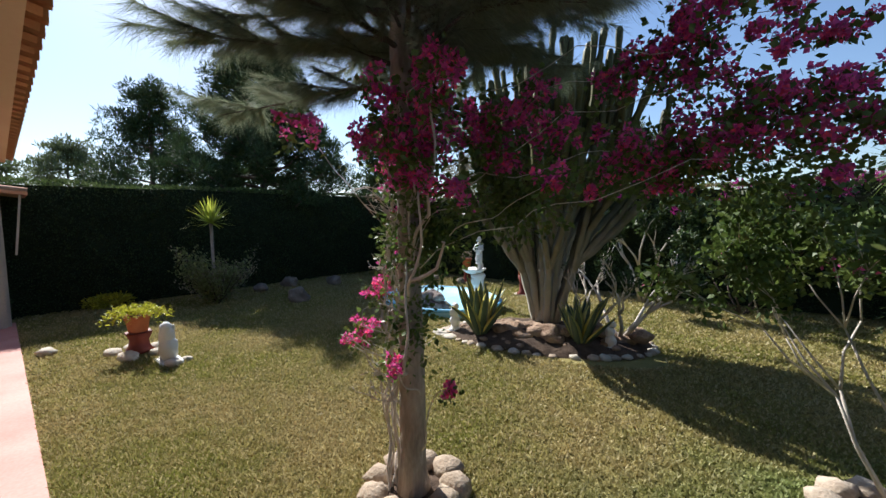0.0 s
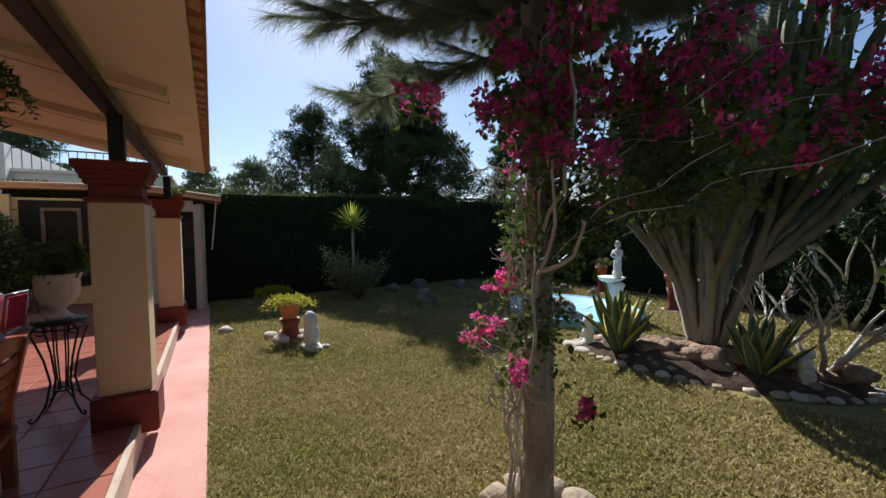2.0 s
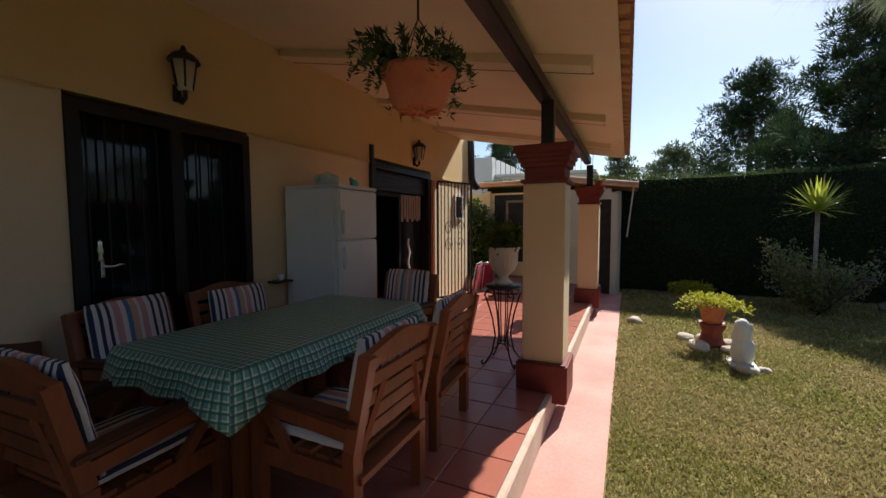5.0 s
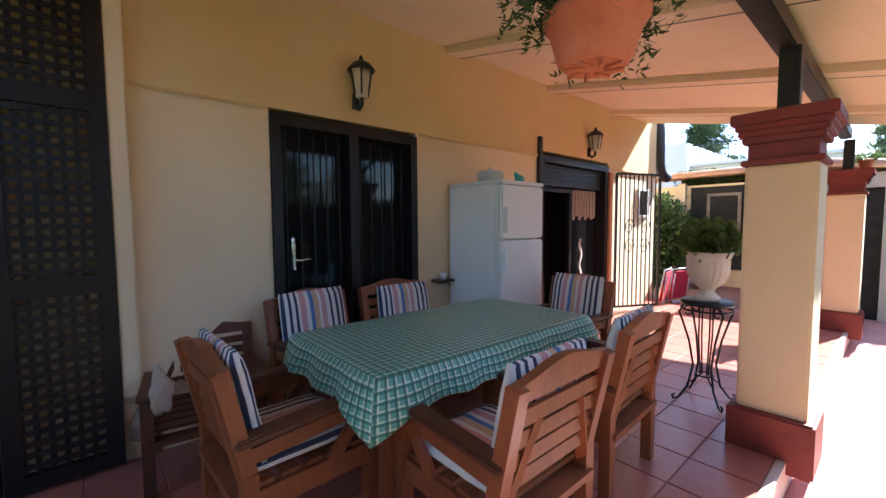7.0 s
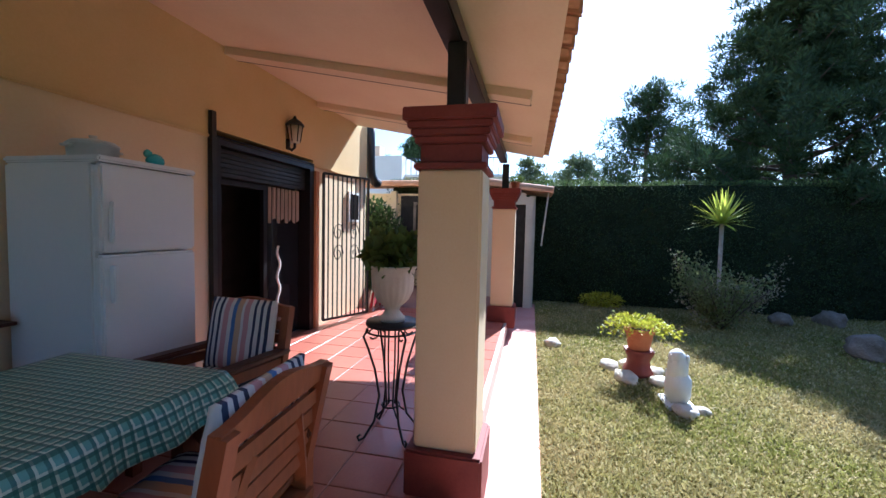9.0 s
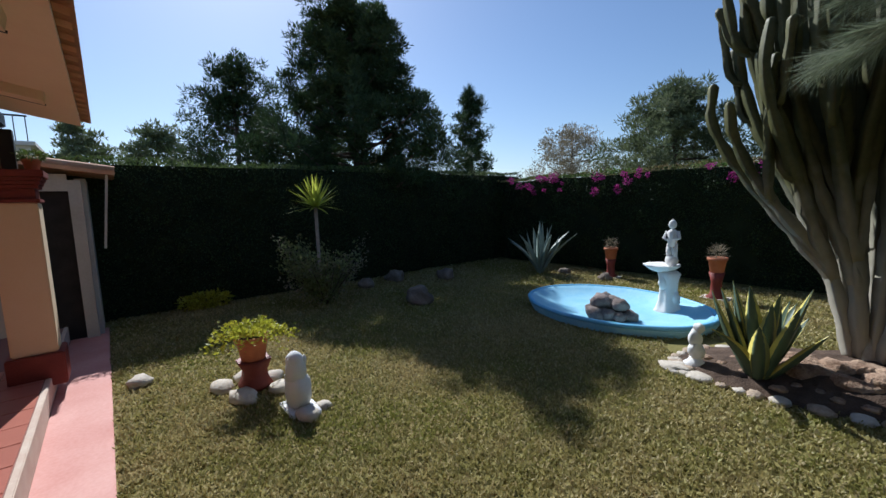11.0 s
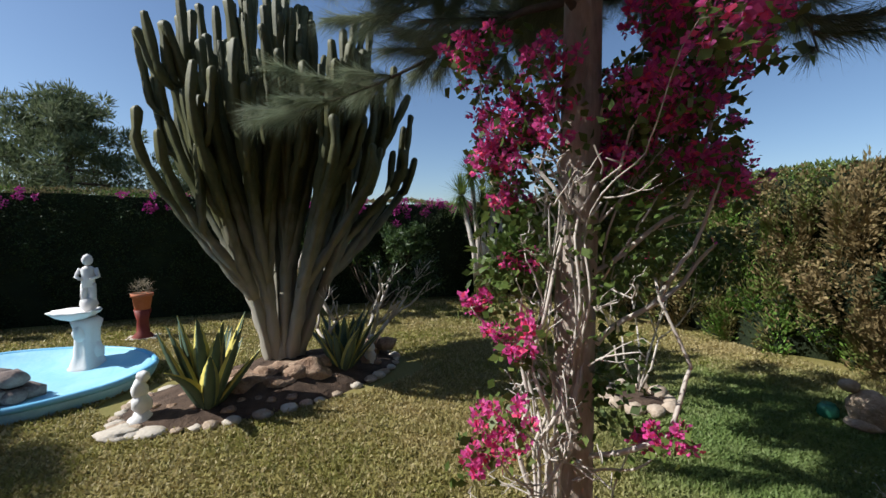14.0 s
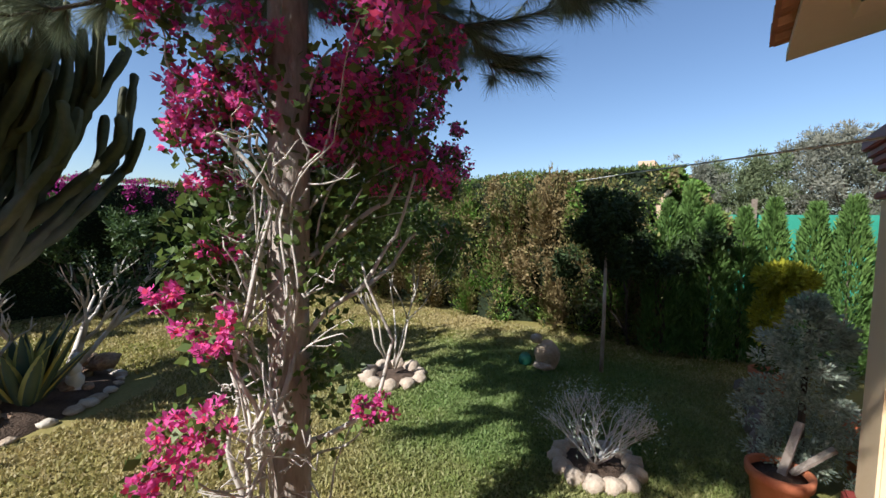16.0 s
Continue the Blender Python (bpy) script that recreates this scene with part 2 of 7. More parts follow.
M["hedgeE"] = material("ragged_hedge_leaf", (0.13, 0.25, 0.035), (0.27, 0.20, 0.09), scale=0.75, fine=5, rough=0.75, bump=0, island=0.4, trans=0.15, spread=0.16, third=(0.16, 0.12, 0.055), stretch=(1, 1, 0.45))
M["cypress"] = material("cypress_leaf", (0.07, 0.15, 0.035), (0.16, 0.26, 0.06), scale=1.5, fine=10, rough=0.7, bump=0, island=0.35, trans=0.2)
M["leaf"] = material("vine_leaf", (0.055, 0.11, 0.02), (0.16, 0.20, 0.05), scale=4, fine=20, rough=0.5, bump=0, island=0.35, trans=0.35)
M["darkleaf"] = material("dark_shrub_leaf", (0.03, 0.06, 0.015), (0.07, 0.11, 0.03), scale=4, fine=20, rough=0.5, bump=0, island=0.35, trans=0.25)
M["limeleaf"] = material("lime_leaf", (0.34, 0.36, 0.03), (0.55, 0.52, 0.06), scale=4, fine=20, rough=0.5, bump=0, island=0.3, trans=0.35)
M["palmleaf"] = material("yucca_leaf", (0.36, 0.42, 0.045), (0.52, 0.54, 0.09), scale=4, fine=20, rough=0.45, bump=0, island=0.25, trans=0.5)
M["greyleaf"] = material("grey_conifer_leaf", (0.30, 0.36, 0.27), (0.52, 0.57, 0.46), scale=4, fine=20, rough=0.7, bump=0, island=0.3, trans=0.1)
M["roadleaf"] = material("grey_roadside_leaf", (0.13, 0.14, 0.10), (0.24, 0.23, 0.18), scale=0.8, fine=6, rough=0.8, bump=0, island=0.35, trans=0.15)
M["olive"] = material("olive_tree_leaf", (0.09, 0.12, 0.05), (0.20, 0.23, 0.12), scale=1, fine=6, rough=0.7, bump=0, island=0.35, trans=0.25)
M["shrubleaf"] = material("garden_shrub_leaf", (0.14, 0.18, 0.06), (0.28, 0.30, 0.13), scale=3, fine=12, rough=0.6, bump=0, island=0.35, trans=0.3)
M["paleolive"] = material("dry_tree_leaf", (0.22, 0.19, 0.12), (0.36, 0.31, 0.22), scale=1, fine=6, rough=0.7, bump=0, island=0.35, trans=0.2)
M["bract"] = material("magenta_bract", (0.68, 0.05, 0.31), (0.90, 0.18, 0.50), scale=3, fine=20, rough=0.6, bump=0, island=0.3, trans=0.45, third=(0.80, 0.10, 0.22))
M["purple"] = material("purple_bract", (0.30, 0.02, 0.16), (0.50, 0.05, 0.30), scale=3, fine=20, rough=0.6, bump=0, island=0.3, trans=0.3)
M["cactus"] = material("cactus_skin", (0.038, 0.044, 0.015), (0.11, 0.108, 0.038), scale=3, fine=25, rough=0.6, bump=0.3)
def corky_foot(m, pale, z0, z1):
    """The old skin at the foot of a cactus goes over into green with height."""
    N, L = m.node_tree.nodes, m.node_tree.links
    bs = N["Principled BSDF"]
    old = bs.inputs["Base Color"].links[0].from_socket
    tc, sp, nz, ad, mr, mx = [N.new("ShaderNode" + k) for k in ("TexCoord", "SeparateXYZ", "TexNoise", "Math", "MapRange", "Mix")]
    L.new(tc.outputs["Object"], sp.inputs[0])
    L.new(tc.outputs["Object"], nz.inputs["Vector"])
    nz.inputs["Scale"].default_value = 6
    L.new(sp.outputs[2], ad.inputs[0])
    L.new(nz.outputs[0], ad.inputs[1])
    L.new(ad.outputs[0], mr.inputs["Value"])
    mr.inputs["From Min"].default_value, mr.inputs["From Max"].default_value = z0 + 0.5, z1 + 0.5
    mx.data_type = "RGBA"
    mx.inputs["A"].default_value = (*pale, 1)
    L.new(old, mx.inputs["B"])
    L.new(mr.outputs[0], mx.inputs["Factor"])
    L.new(mx.outputs["Result"], bs.inputs["Base Color"])


corky_foot(M["cactus"], (0.40, 0.37, 0.30), 0.8, 2.1)
M["cactusbase"] = material("corky_cactus_skin", (0.30, 0.28, 0.22), (0.45, 0.43, 0.36), scale=5, fine=40, rough=0.9, bump=0.5)
M["blueagave"] = material("blue_agave_skin", (0.16, 0.22, 0.20), (0.28, 0.34, 0.31), scale=4, fine=20, rough=0.5, bump=0.1)
M["glass"] = material("dark_glass", (0.012, 0.013, 0.015), rough=0.06, bump=0)
M["glass"].node_tree.nodes["Principled BSDF"].inputs["Specular IOR Level"].default_value = 0.22
# near black stands in for the shade inside rooms and openings
M["dark"] = material("interior_shade", (0.015, 0.013, 0.012), (0.03, 0.027, 0.024), rough=0.9)
M["curtain"] = material("beige_curtain", (0.34, 0.27, 0.22), (0.42, 0.35, 0.29), scale=5, fine=60, rough=0.9)
M["orange"] = material("orange_door_wood", (0.40, 0.17, 0.07), (0.5, 0.24, 0.11), scale=6, fine=60, rough=0.6, stretch=(1, 1, 0.1))
M["redcloth"] = material("red_cloth", (0.42, 0.02, 0.045), (0.5, 0.035, 0.06), scale=10, fine=90, rough=0.85)
M["chrome"] = material("aluminium_tube", (0.6, 0.6, 0.6), rough=0.3, metal=1.0, bump=0)
M["brass"] = material("chrome_handle", (0.7, 0.68, 0.64), rough=0.25, metal=1.0, bump=0)
M["lampglass"] = material("frosted_lamp_glass", (0.55, 0.50, 0.42), (0.62, 0.58, 0.5), rough=0.3, bump=0)
M["greenmesh"] = material("green_fence_mesh", (0.02, 0.20, 0.13), (0.04, 0.28, 0.19), scale=2, fine=40, rough=0.8)
M["farwhite"] = material("white_house_paint", (0.72, 0.71, 0.68), (0.8, 0.79, 0.76), scale=1, fine=20, rough=0.9)
M["shedwall"] = material("weathered_whitewash", (0.38, 0.35, 0.30), (0.50, 0.47, 0.41), scale=2, fine=30, rough=0.9, bump=0.3)
M["brownwall"] = material("ochre_house_paint", (0.42, 0.30, 0.20), (0.5, 0.38, 0.27), scale=1, fine=20, rough=0.9)
M["rope"] = material("clothes_line", (0.55, 0.53, 0.48), rough=0.9, bump=0)
M["turquoise"] = material("turquoise_glaze", (0.06, 0.42, 0.42), (0.12, 0.5, 0.5), rough=0.2, bump=0)
M["greenglaze"] = material("dark_green_glaze", (0.03, 0.16, 0.10), (0.05, 0.22, 0.14), rough=0.2, bump=0)
M["steel"] = material("enamel_pot", (0.5, 0.55, 0.52), (0.6, 0.64, 0.6), rough=0.3)
M["farground"] = material("dry_field", (0.16, 0.14, 0.07), (0.26, 0.22, 0.12), scale=0.2, fine=4, rough=1)
W_, N_, P_, B_, O_ = (0.66, 0.64, 0.60), (0.035, 0.045, 0.09), (0.55, 0.30, 0.30), (0.10, 0.20, 0.42), (0.55, 0.38, 0.24)
M["stripe"] = stripes("striped_cushion_cloth", [(0.0, W_), (0.05, N_), (0.09, W_), (0.14, N_), (0.18, W_), (0.24, N_), (0.28, W_), (0.34, P_), (0.42, W_), (0.46, O_), (0.54, B_), (0.60, W_), (0.66, P_), (0.74, W_), (0.78, N_), (0.82, W_), (0.87, N_), (0.91, W_), (0.95, N_)], 1.0)
M["cloth"] = checks("green_check_oilcloth", (0.15, 0.38, 0.30), (0.03, 0.13, 0.10), (0.66, 0.76, 0.58), 0.038)


def agave_material(name, mid, edge):
    m = material(name, mid, tuple(c * 1.25 for c in mid), scale=5, fine=30, rough=0.5, bump=0.1)
    N, L = m.node_tree.nodes, m.node_tree.links
    bs = N["Principled BSDF"]
    old = bs.inputs["Base Color"].links[0].from_socket
    uv, sp, s, a, g, mx = [N.new("ShaderNode" + k) for k in ("UVMap", "SeparateXYZ", "Math", "Math", "Math", "Mix")]
    s.operation, a.operation, g.operation = "SUBTRACT", "ABSOLUTE", "GREATER_THAN"
    s.inputs[1].default_value, g.inputs[1].default_value = 0.5, 0.30
    mx.data_type = "RGBA"
    mx.inputs["B"].default_value = (*edge, 1)
    L.new(uv.outputs[0], sp.inputs[0])
    L.new(sp.outputs[0], s.inputs[0])
    L.new(s.outputs[0], a.inputs[0])
    L.new(a.outputs[0], g.inputs[0])
    L.new(g.outputs[0], mx.inputs["Factor"])
    L.new(old, mx.inputs["A"])
    L.new(mx.outputs["Result"], bs.inputs["Base Color"])
    return m


M["agave"] = agave_material("variegated_agave_skin", (0.07, 0.105, 0.065), (0.55, 0.48, 0.12))


# ---- mesh helpers ----
def box(bm, x0, x1, y0, y1, z0, z1, bevel=0.0):
    r = bmesh.ops.create_cube(bm, size=1, matrix=Matrix.Translation(((x0 + x1) / 2, (y0 + y1) / 2, (z0 + z1) / 2)) @ Matrix.Diagonal((x1 - x0, y1 - y0, z1 - z0, 1)))
    if bevel:
        ed = list({e for v in r["verts"] for e in v.link_edges})
        bmesh.ops.bevel(bm, geom=ed, offset=bevel, segments=2, affect="EDGES")
    return bm


def beam(bm, p, q, w, d, up=(0, 0, 1)):
    """A bar of section w by d from p to q."""
    p, q = Vector(p), Vector(q)
    z = (q - p).normalized()
    u = Vector(up)
    if abs(z.dot(u)) > 0.95:
        u = Vector((1, 0, 0))
    x = u.cross(z).normalized()
    y = z.cross(x)
    vs = [bm.verts.new(o + x * a * w / 2 + y * b * d / 2) for o in (p, q) for a, b in ((-1, -1), (1, -1), (1, 1), (-1, 1))]
    for f in ((3, 2, 1, 0), (4, 5, 6, 7), (0, 1, 5, 4), (1, 2, 6, 5), (2, 3, 7, 6), (3, 0, 4, 7)):
        bm.faces.new([vs[i] for i in f])
    return bm


def tube(bm, pts, radii, seg=8, cap=True, lobes=0, depth=0.0):
    """A tapered tube along pts; lobes makes a ribbed section."""
    pts = [Vector(p) for p in pts]
    rings = []
    side = None
    for i, p in enumerate(pts):
        t = (pts[min(i + 1, len(pts) - 1)] - pts[max(i - 1, 0)]).normalized()
        if side is None:
            side = t.orthogonal().normalized()
        side = (side - t * side.dot(t)).normalized()
        up = t.cross(side)
        r = radii[i] if hasattr(radii, "__len__") else radii
        ring = []
        for k in range(seg):
            a = 2 * math.pi * k / seg
            rr = r * (1 + depth * math.cos(lobes * a)) if lobes else r
            ring.append(bm.verts.new(p + (side * math.cos(a) + up * math.sin(a)) * rr))
        rings.append(ring)
    for a, b in zip(rings, rings[1:]):
        for k in range(seg):
            bm.faces.new((a[k], a[(k + 1) % seg], b[(k + 1) % seg], b[k])).smooth = True
    if cap:
        bm.faces.new(rings[0][::-1])
        bm.faces.new(rings[-1])
    return bm


def lathe(bm, prof, cx=0, cy=0, seg=24, flute=0, depth=0.0, band=(0, 0)):
    """A turned shape from (radius, height) pairs; flute adds ribs between the heights of band."""
    rings = []
    for r, z in prof:
        ring = []
        for k in range(seg):
            a = 2 * math.pi * k / seg
            rr = r * (1 + depth * math.cos(flute * a)) if flute and band[0] <= z <= band[1] else r
            ring.append(bm.verts.new((cx + rr * math.cos(a), cy + rr * math.sin(a), z)))
        rings.append(ring)
    for a, b in zip(rings, rings[1:]):
        for k in range(seg):
            bm.faces.new((a[k], a[(k + 1) % seg], b[(k + 1) % seg], b[k])).smooth = True
    bm.faces.new(rings[0][::-1])
    bm.faces.new(rings[-1])
    return bm


def blob(bm, c, r, seed=0, rough=0.25, sub=2, flat=1.0):
    """A lumpy stone-like or body-like mass."""
    c, r = Vector(c), Vector(r if hasattr(r, "__len__") else (r, r, r))
    res = bmesh.ops.create_icosphere(bm, subdivisions=sub, radius=1)
    for v in res["verts"]:
        n = noise.noise(v.co * 1.3 + Vector((seed * 7.1, seed * 3.3, seed))) + 0.5 * noise.noise(v.co * 3 + Vector((seed, 0, seed * 5.7)))
        k = 1 + rough * n
        v.co = Vector((v.co.x * r.x * k, v.co.y * r.y * k, v.co.z * r.z * k)) + c
    for f in {f for v in res["verts"] for f in v.link_faces}:
        f.smooth = True
    return bm


def thing(name, label="", category="", group="", at=(0, 0, 0), kind=""):
    ob = new(name)
    ob.location = at
    return tagged(ob, label, category, group, kind)


def part(name, bm, mat, parent=None, label="", **tags):
    me = bpy.data.meshes.new(name)
    bmesh.ops.recalc_face_normals(bm, faces=bm.faces[:])
    bm.to_mesh(me)
    bm.free()
    me.materials.append(mat)
    ob = new(name, me)
    ob.parent = parent
    return tagged(ob, label, **tags)


def mesh_np(name, verts, faces, mat, parent=None, label="", **tags):
    """A mesh from arrays: faces all of one size."""
    me = bpy.data.meshes.new(name)
    n, k = faces.shape
    me.vertices.add(len(verts))
    me.vertices.foreach_set("co", np.ascontiguousarray(verts, dtype=np.float32).ravel())
    me.loops.add(n * k)
    me.loops.foreach_set("vertex_index", np.ascontiguousarray(faces, dtype=np.int32).ravel())
    me.polygons.add(n)
    me.polygons.foreach_set("loop_start", np.arange(0, n * k, k, dtype=np.int32))
    me.polygons.foreach_set("loop_total", np.full(n, k, dtype=np.int32))
    me.materials.append(mat)
    me.update(calc_edges=True)
    ob = new(name, me)
    ob.parent = parent
    return tagged(ob, label, **tags)


RNG = np.random.default_rng(5)


def unit(v):
    return v / np.maximum(np.linalg.norm(v, axis=1, keepdims=True), 1e-9)


def leaves(name, base, way, length, width, mat, parent=None, label="", vary=0.35, **tags):
    """Many small leaves: each a folded diamond that starts at base and points along way."""
    n = len(base)
    way = unit(way)
    rnd = RNG.normal(size=(n, 3))
    side = unit(np.cross(way, rnd))
    L = length * (1 + vary * RNG.uniform(-1, 1, (n, 1)))
    W = width * (1 + vary * RNG.uniform(-1, 1, (n, 1)))
    nrm = np.cross(side, way)
    v = np.empty((n, 4, 3))
    v[:, 0] = base
    v[:, 1] = base + way * L * 0.45 + side * W * 0.5 + nrm * W * 0.12
    v[:, 2] = base + way * L
    v[:, 3] = base + way * L * 0.45 - side * W * 0.5 + nrm * W * 0.12
    return mesh_np(name, v.reshape(-1, 3), np.arange(n * 4).reshape(n, 4), mat, parent, label, **tags)


def needles(name, base, way, length, width, mat, parent=None, label="", **tags):
    n = len(base)
    way = unit(way)
    side = unit(np.cross(way, RNG.normal(size=(n, 3)))) * width / 2
    L = length * RNG.uniform(0.7, 1.2, (n, 1))
    v = np.stack([base - side, base + side, base + way * L], 1)
    return mesh_np(name, v.reshape(-1, 3), np.arange(n * 3).reshape(n, 3), mat, parent, label, **tags)


def in_ball(n, c, r, shell=0.5):
    """n points in an ellipsoid, more of them near its surface."""
    d = unit(RNG.normal(size=(n, 3)))
    return np.asarray(c) + d * np.asarray(r) * (shell + (1 - shell) * RNG.random((n, 1))) , d

# ---- ground and setting ----
def plane(name, x0, x1, y0, y1, z, mat, **tags):
    bm = bmesh.new()
    bm.faces.new([bm.verts.new(p) for p in ((x0, y0, z), (x1, y0, z), (x1, y1, z), (x0, y1, z))])
    return part(name, bm, mat, None, kind="structure", **tags)


plane("ground", -600, 600, -600, 600, 0.0, M["turf"], label="green and straw-coloured garden lawn")
PATH_Y0, PATH_Y1, FLOOR_Z = 0.74, 1.17, 0.23
bm = box(bmesh.new(), -11.6, -0.84, PATH_Y0, PATH_Y1, -0.05, 0.03, 0.008)
part("path", bm, M["path"], None, "worn pink-painted concrete strip beside the lawn", kind="structure")
bm = box(bmesh.new(), -13.2, -0.84, -6, PATH_Y0 - 0.045, -0.05, FLOOR_Z - 0.006)
floor_ob = part("floor", bm, M["grout"], None, "red-brown tiled terrace floor", kind="structure")
bm = box(bmesh.new(), -11.6, -0.84, PATH_Y0 - 0.044, PATH_Y0, -0.05, FLOOR_Z + 0.002, 0.006)
part("step", bm, M["riser"], None, "scuffed cream step edge of the terrace", kind="structure")

# house wall with its openings
WY = -1.79
HOUSE = [(-9.46, -7.72, 0, 3.6), (-7.72, -6.02, 2.47, 3.6), (-6.02, -4.162, 0, 3.6), (-4.162, -2.894, 2.37, 3.6), (-2.894, 3.4, 0, 3.6)]
bm = bmesh.new()
for x0, x1, z0, z1 in HOUSE:
    if z0 == 0:
        box(bm, x0, x1, WY - 0.25, WY, 0, 2.40)
wall = part("wall_house", bm, M["cream"], None, "cream plaster house wall below the ledge", kind="structure")
bm = bmesh.new()
for x0, x1, z0, z1 in HOUSE:
    box(bm, x0, x1, WY - 0.25, WY + 0.012, max(z0, 2.40), z1)
part("wall_upper", bm, M["yellow"], None, "yellow plaster upper part of the house wall", kind="structure")
bm = bmesh.new()
box(bm, -9.46, -4.2, WY, WY + 0.03, 2.385, 2.415, 0.01)
box(bm, -2.86, -2.1, WY, WY + 0.03, 2.385, 2.415, 0.01)
part("wall_ledge", bm, M["yellow"], None, "thin plaster ledge along the house wall", kind="structure")
bm = box(bmesh.new(), -9.46, -9.28, -6.5, WY - 0.25, 0, 3.6)
part("wall_west", bm, M["yellow"], None, "yellow plaster side wall of the house", kind="structure")
bm = bmesh.new()
box(bm, -9.25, 3.4, -6.7, -6.5, 0, 3.6)
box(bm, 3.2, 3.4, -6.5, -2.1, 0, 3.6)
part("wall_back", bm, M["cream"], None, "plain back wall of the house", kind="structure")
bm = box(bmesh.new(), -9.46, 3.4, -6.7, -1.9, 3.6, 3.75)
part("house_roof", bm, M["rooftile"], None, "flat top of the house", kind="structure")
# wall coloured almost black so the room reads as unlit
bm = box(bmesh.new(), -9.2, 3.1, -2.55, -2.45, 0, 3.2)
part("wall_inner", bm, M["dark"], None, "near-black wall for the unlit room behind the doors", kind="structure")

# porch roof: a sloping slab, boards and joists under it
def roof_z(y):
    return 3.26 + (y - WY) * (2.68 - 3.26) / (1.19 - WY)


RX0, RX1 = -9.07, -0.75
bm = bmesh.new()
prof = [(WY, roof_z(WY)), (1.19, roof_z(1.19)), (1.19, roof_z(1.19) + 0.05), (WY, roof_z(WY) + 0.09)]
va = [bm.verts.new((RX0, y, z)) for y, z in prof]
vb = [bm.verts.new((RX1, y, z)) for y, z in prof]
for i in range(4):
    bm.faces.new((va[i], va[(i + 1) % 4], vb[(i + 1) % 4], vb[i]))
bm.faces.new(va)
bm.faces.new(vb[::-1])
part("ceiling", bm, M["ceiling"], None, "cream-painted sloping porch ceiling", kind="structure")
joist = thing("ceiling_joists", "cream ceiling joists with dark gaps under the porch roof", "joist", kind="structure")
x = -1.35
while x > -9.0:
    bm = bmesh.new()
    beam(bm, (x, WY + 0.02, roof_z(WY) - 0.035), (x, 1.02, roof_z(1.02) - 0.035), 0.16, 0.07, up=(0, 0, 1))
    part("joist", bm, M["ceiling"], joist)
    bm = bmesh.new()
    beam(bm, (x - 0.088, WY + 0.02, roof_z(WY) - 0.066), (x - 0.088, 1.02, roof_z(1.02) - 0.066), 0.014, 0.012)
    part("joist_line", bm, M["black"], joist, "dark gap")
    x -= 1.632
# eave tiles
roof = thing("porch_roof", "terracotta barrel tiles along the porch eave", "roof", kind="structure")
bm0 = bmesh.new()
half = 10
vs = [[], []]
for e, (yy, rr) in enumerate(((1.27, 0.085), (0.75, 0.075))):
    for k in range(half + 1):
        a = math.pi * k / half
        for r2 in (rr, rr - 0.016):
            vs[e].append(bm0.verts.new((math.cos(a) * r2, yy, roof_z(yy) + 0.05 + math.sin(a) * r2)))
for k in range(half):
    i = 2 * k
    bm0.faces.new((vs[0][i], vs[0][i + 2], vs[1][i + 2], vs[1][i]))
    bm0.faces.new((vs[0][i + 1], vs[1][i + 1], vs[1][i + 3], vs[0][i + 3]))
    bm0.faces.new((vs[0][i], vs[0][i + 1], vs[0][i + 3], vs[0][i + 2]))
tile0 = part("tile", bm0, M["rooftile"], roof)
tile0.location.x = RX0 + 0.09
pan = None
nt_ = int((RX1 - RX0) / 0.19)
for i in range(1, nt_):
    o = tile0.copy()
    scene.collection.objects.link(o)
    o.location.x = RX0 + 0.09 + i * 0.19
bm = bmesh.new()
for i in range(nt_ + 1):
    cx = RX0 + i * 0.19
    pts = [(cx + 0.095 * math.cos(a), 0.075 * (1 - math.sin(a))) for a in [math.pi * (1 + k / 6) for k in range(7)]]
    prev = None
    for px, pz in pts:
        z2 = -0.075 + pz
        row = [bm.verts.new((px, yy, roof_z(yy) + 0.055 + max(0.0, 0.075 - pz) * 0 + (abs(px - cx) / 0.095) ** 2 * 0.04)) for yy in (1.25, 0.75)]
        if prev:
            bm.faces.new((prev[0], row[0], row[1], prev[1]))
        prev = row
part("pan_tiles", bm, M["rooftile"], roof)
bm = box(bmesh.new(), RX0 + 0.02, RX1 - 0.02, WY, 0.76, 0, 0.05)
for v in bm.verts:
    v.co.z += roof_z(v.co.y) + 0.1
part("roof_top", bm, M["rooftile"], roof)

# carrying beam
BY = 0.62
bm = box(bmesh.new(), RX0 + 0.1, RX1 - 0.1, BY - 0.055, BY + 0.055, 2.60, 2.715, 0.01)
part("roof_beam", bm, M["black"], None, "black-painted carrying beam under the porch roof", kind="structure")


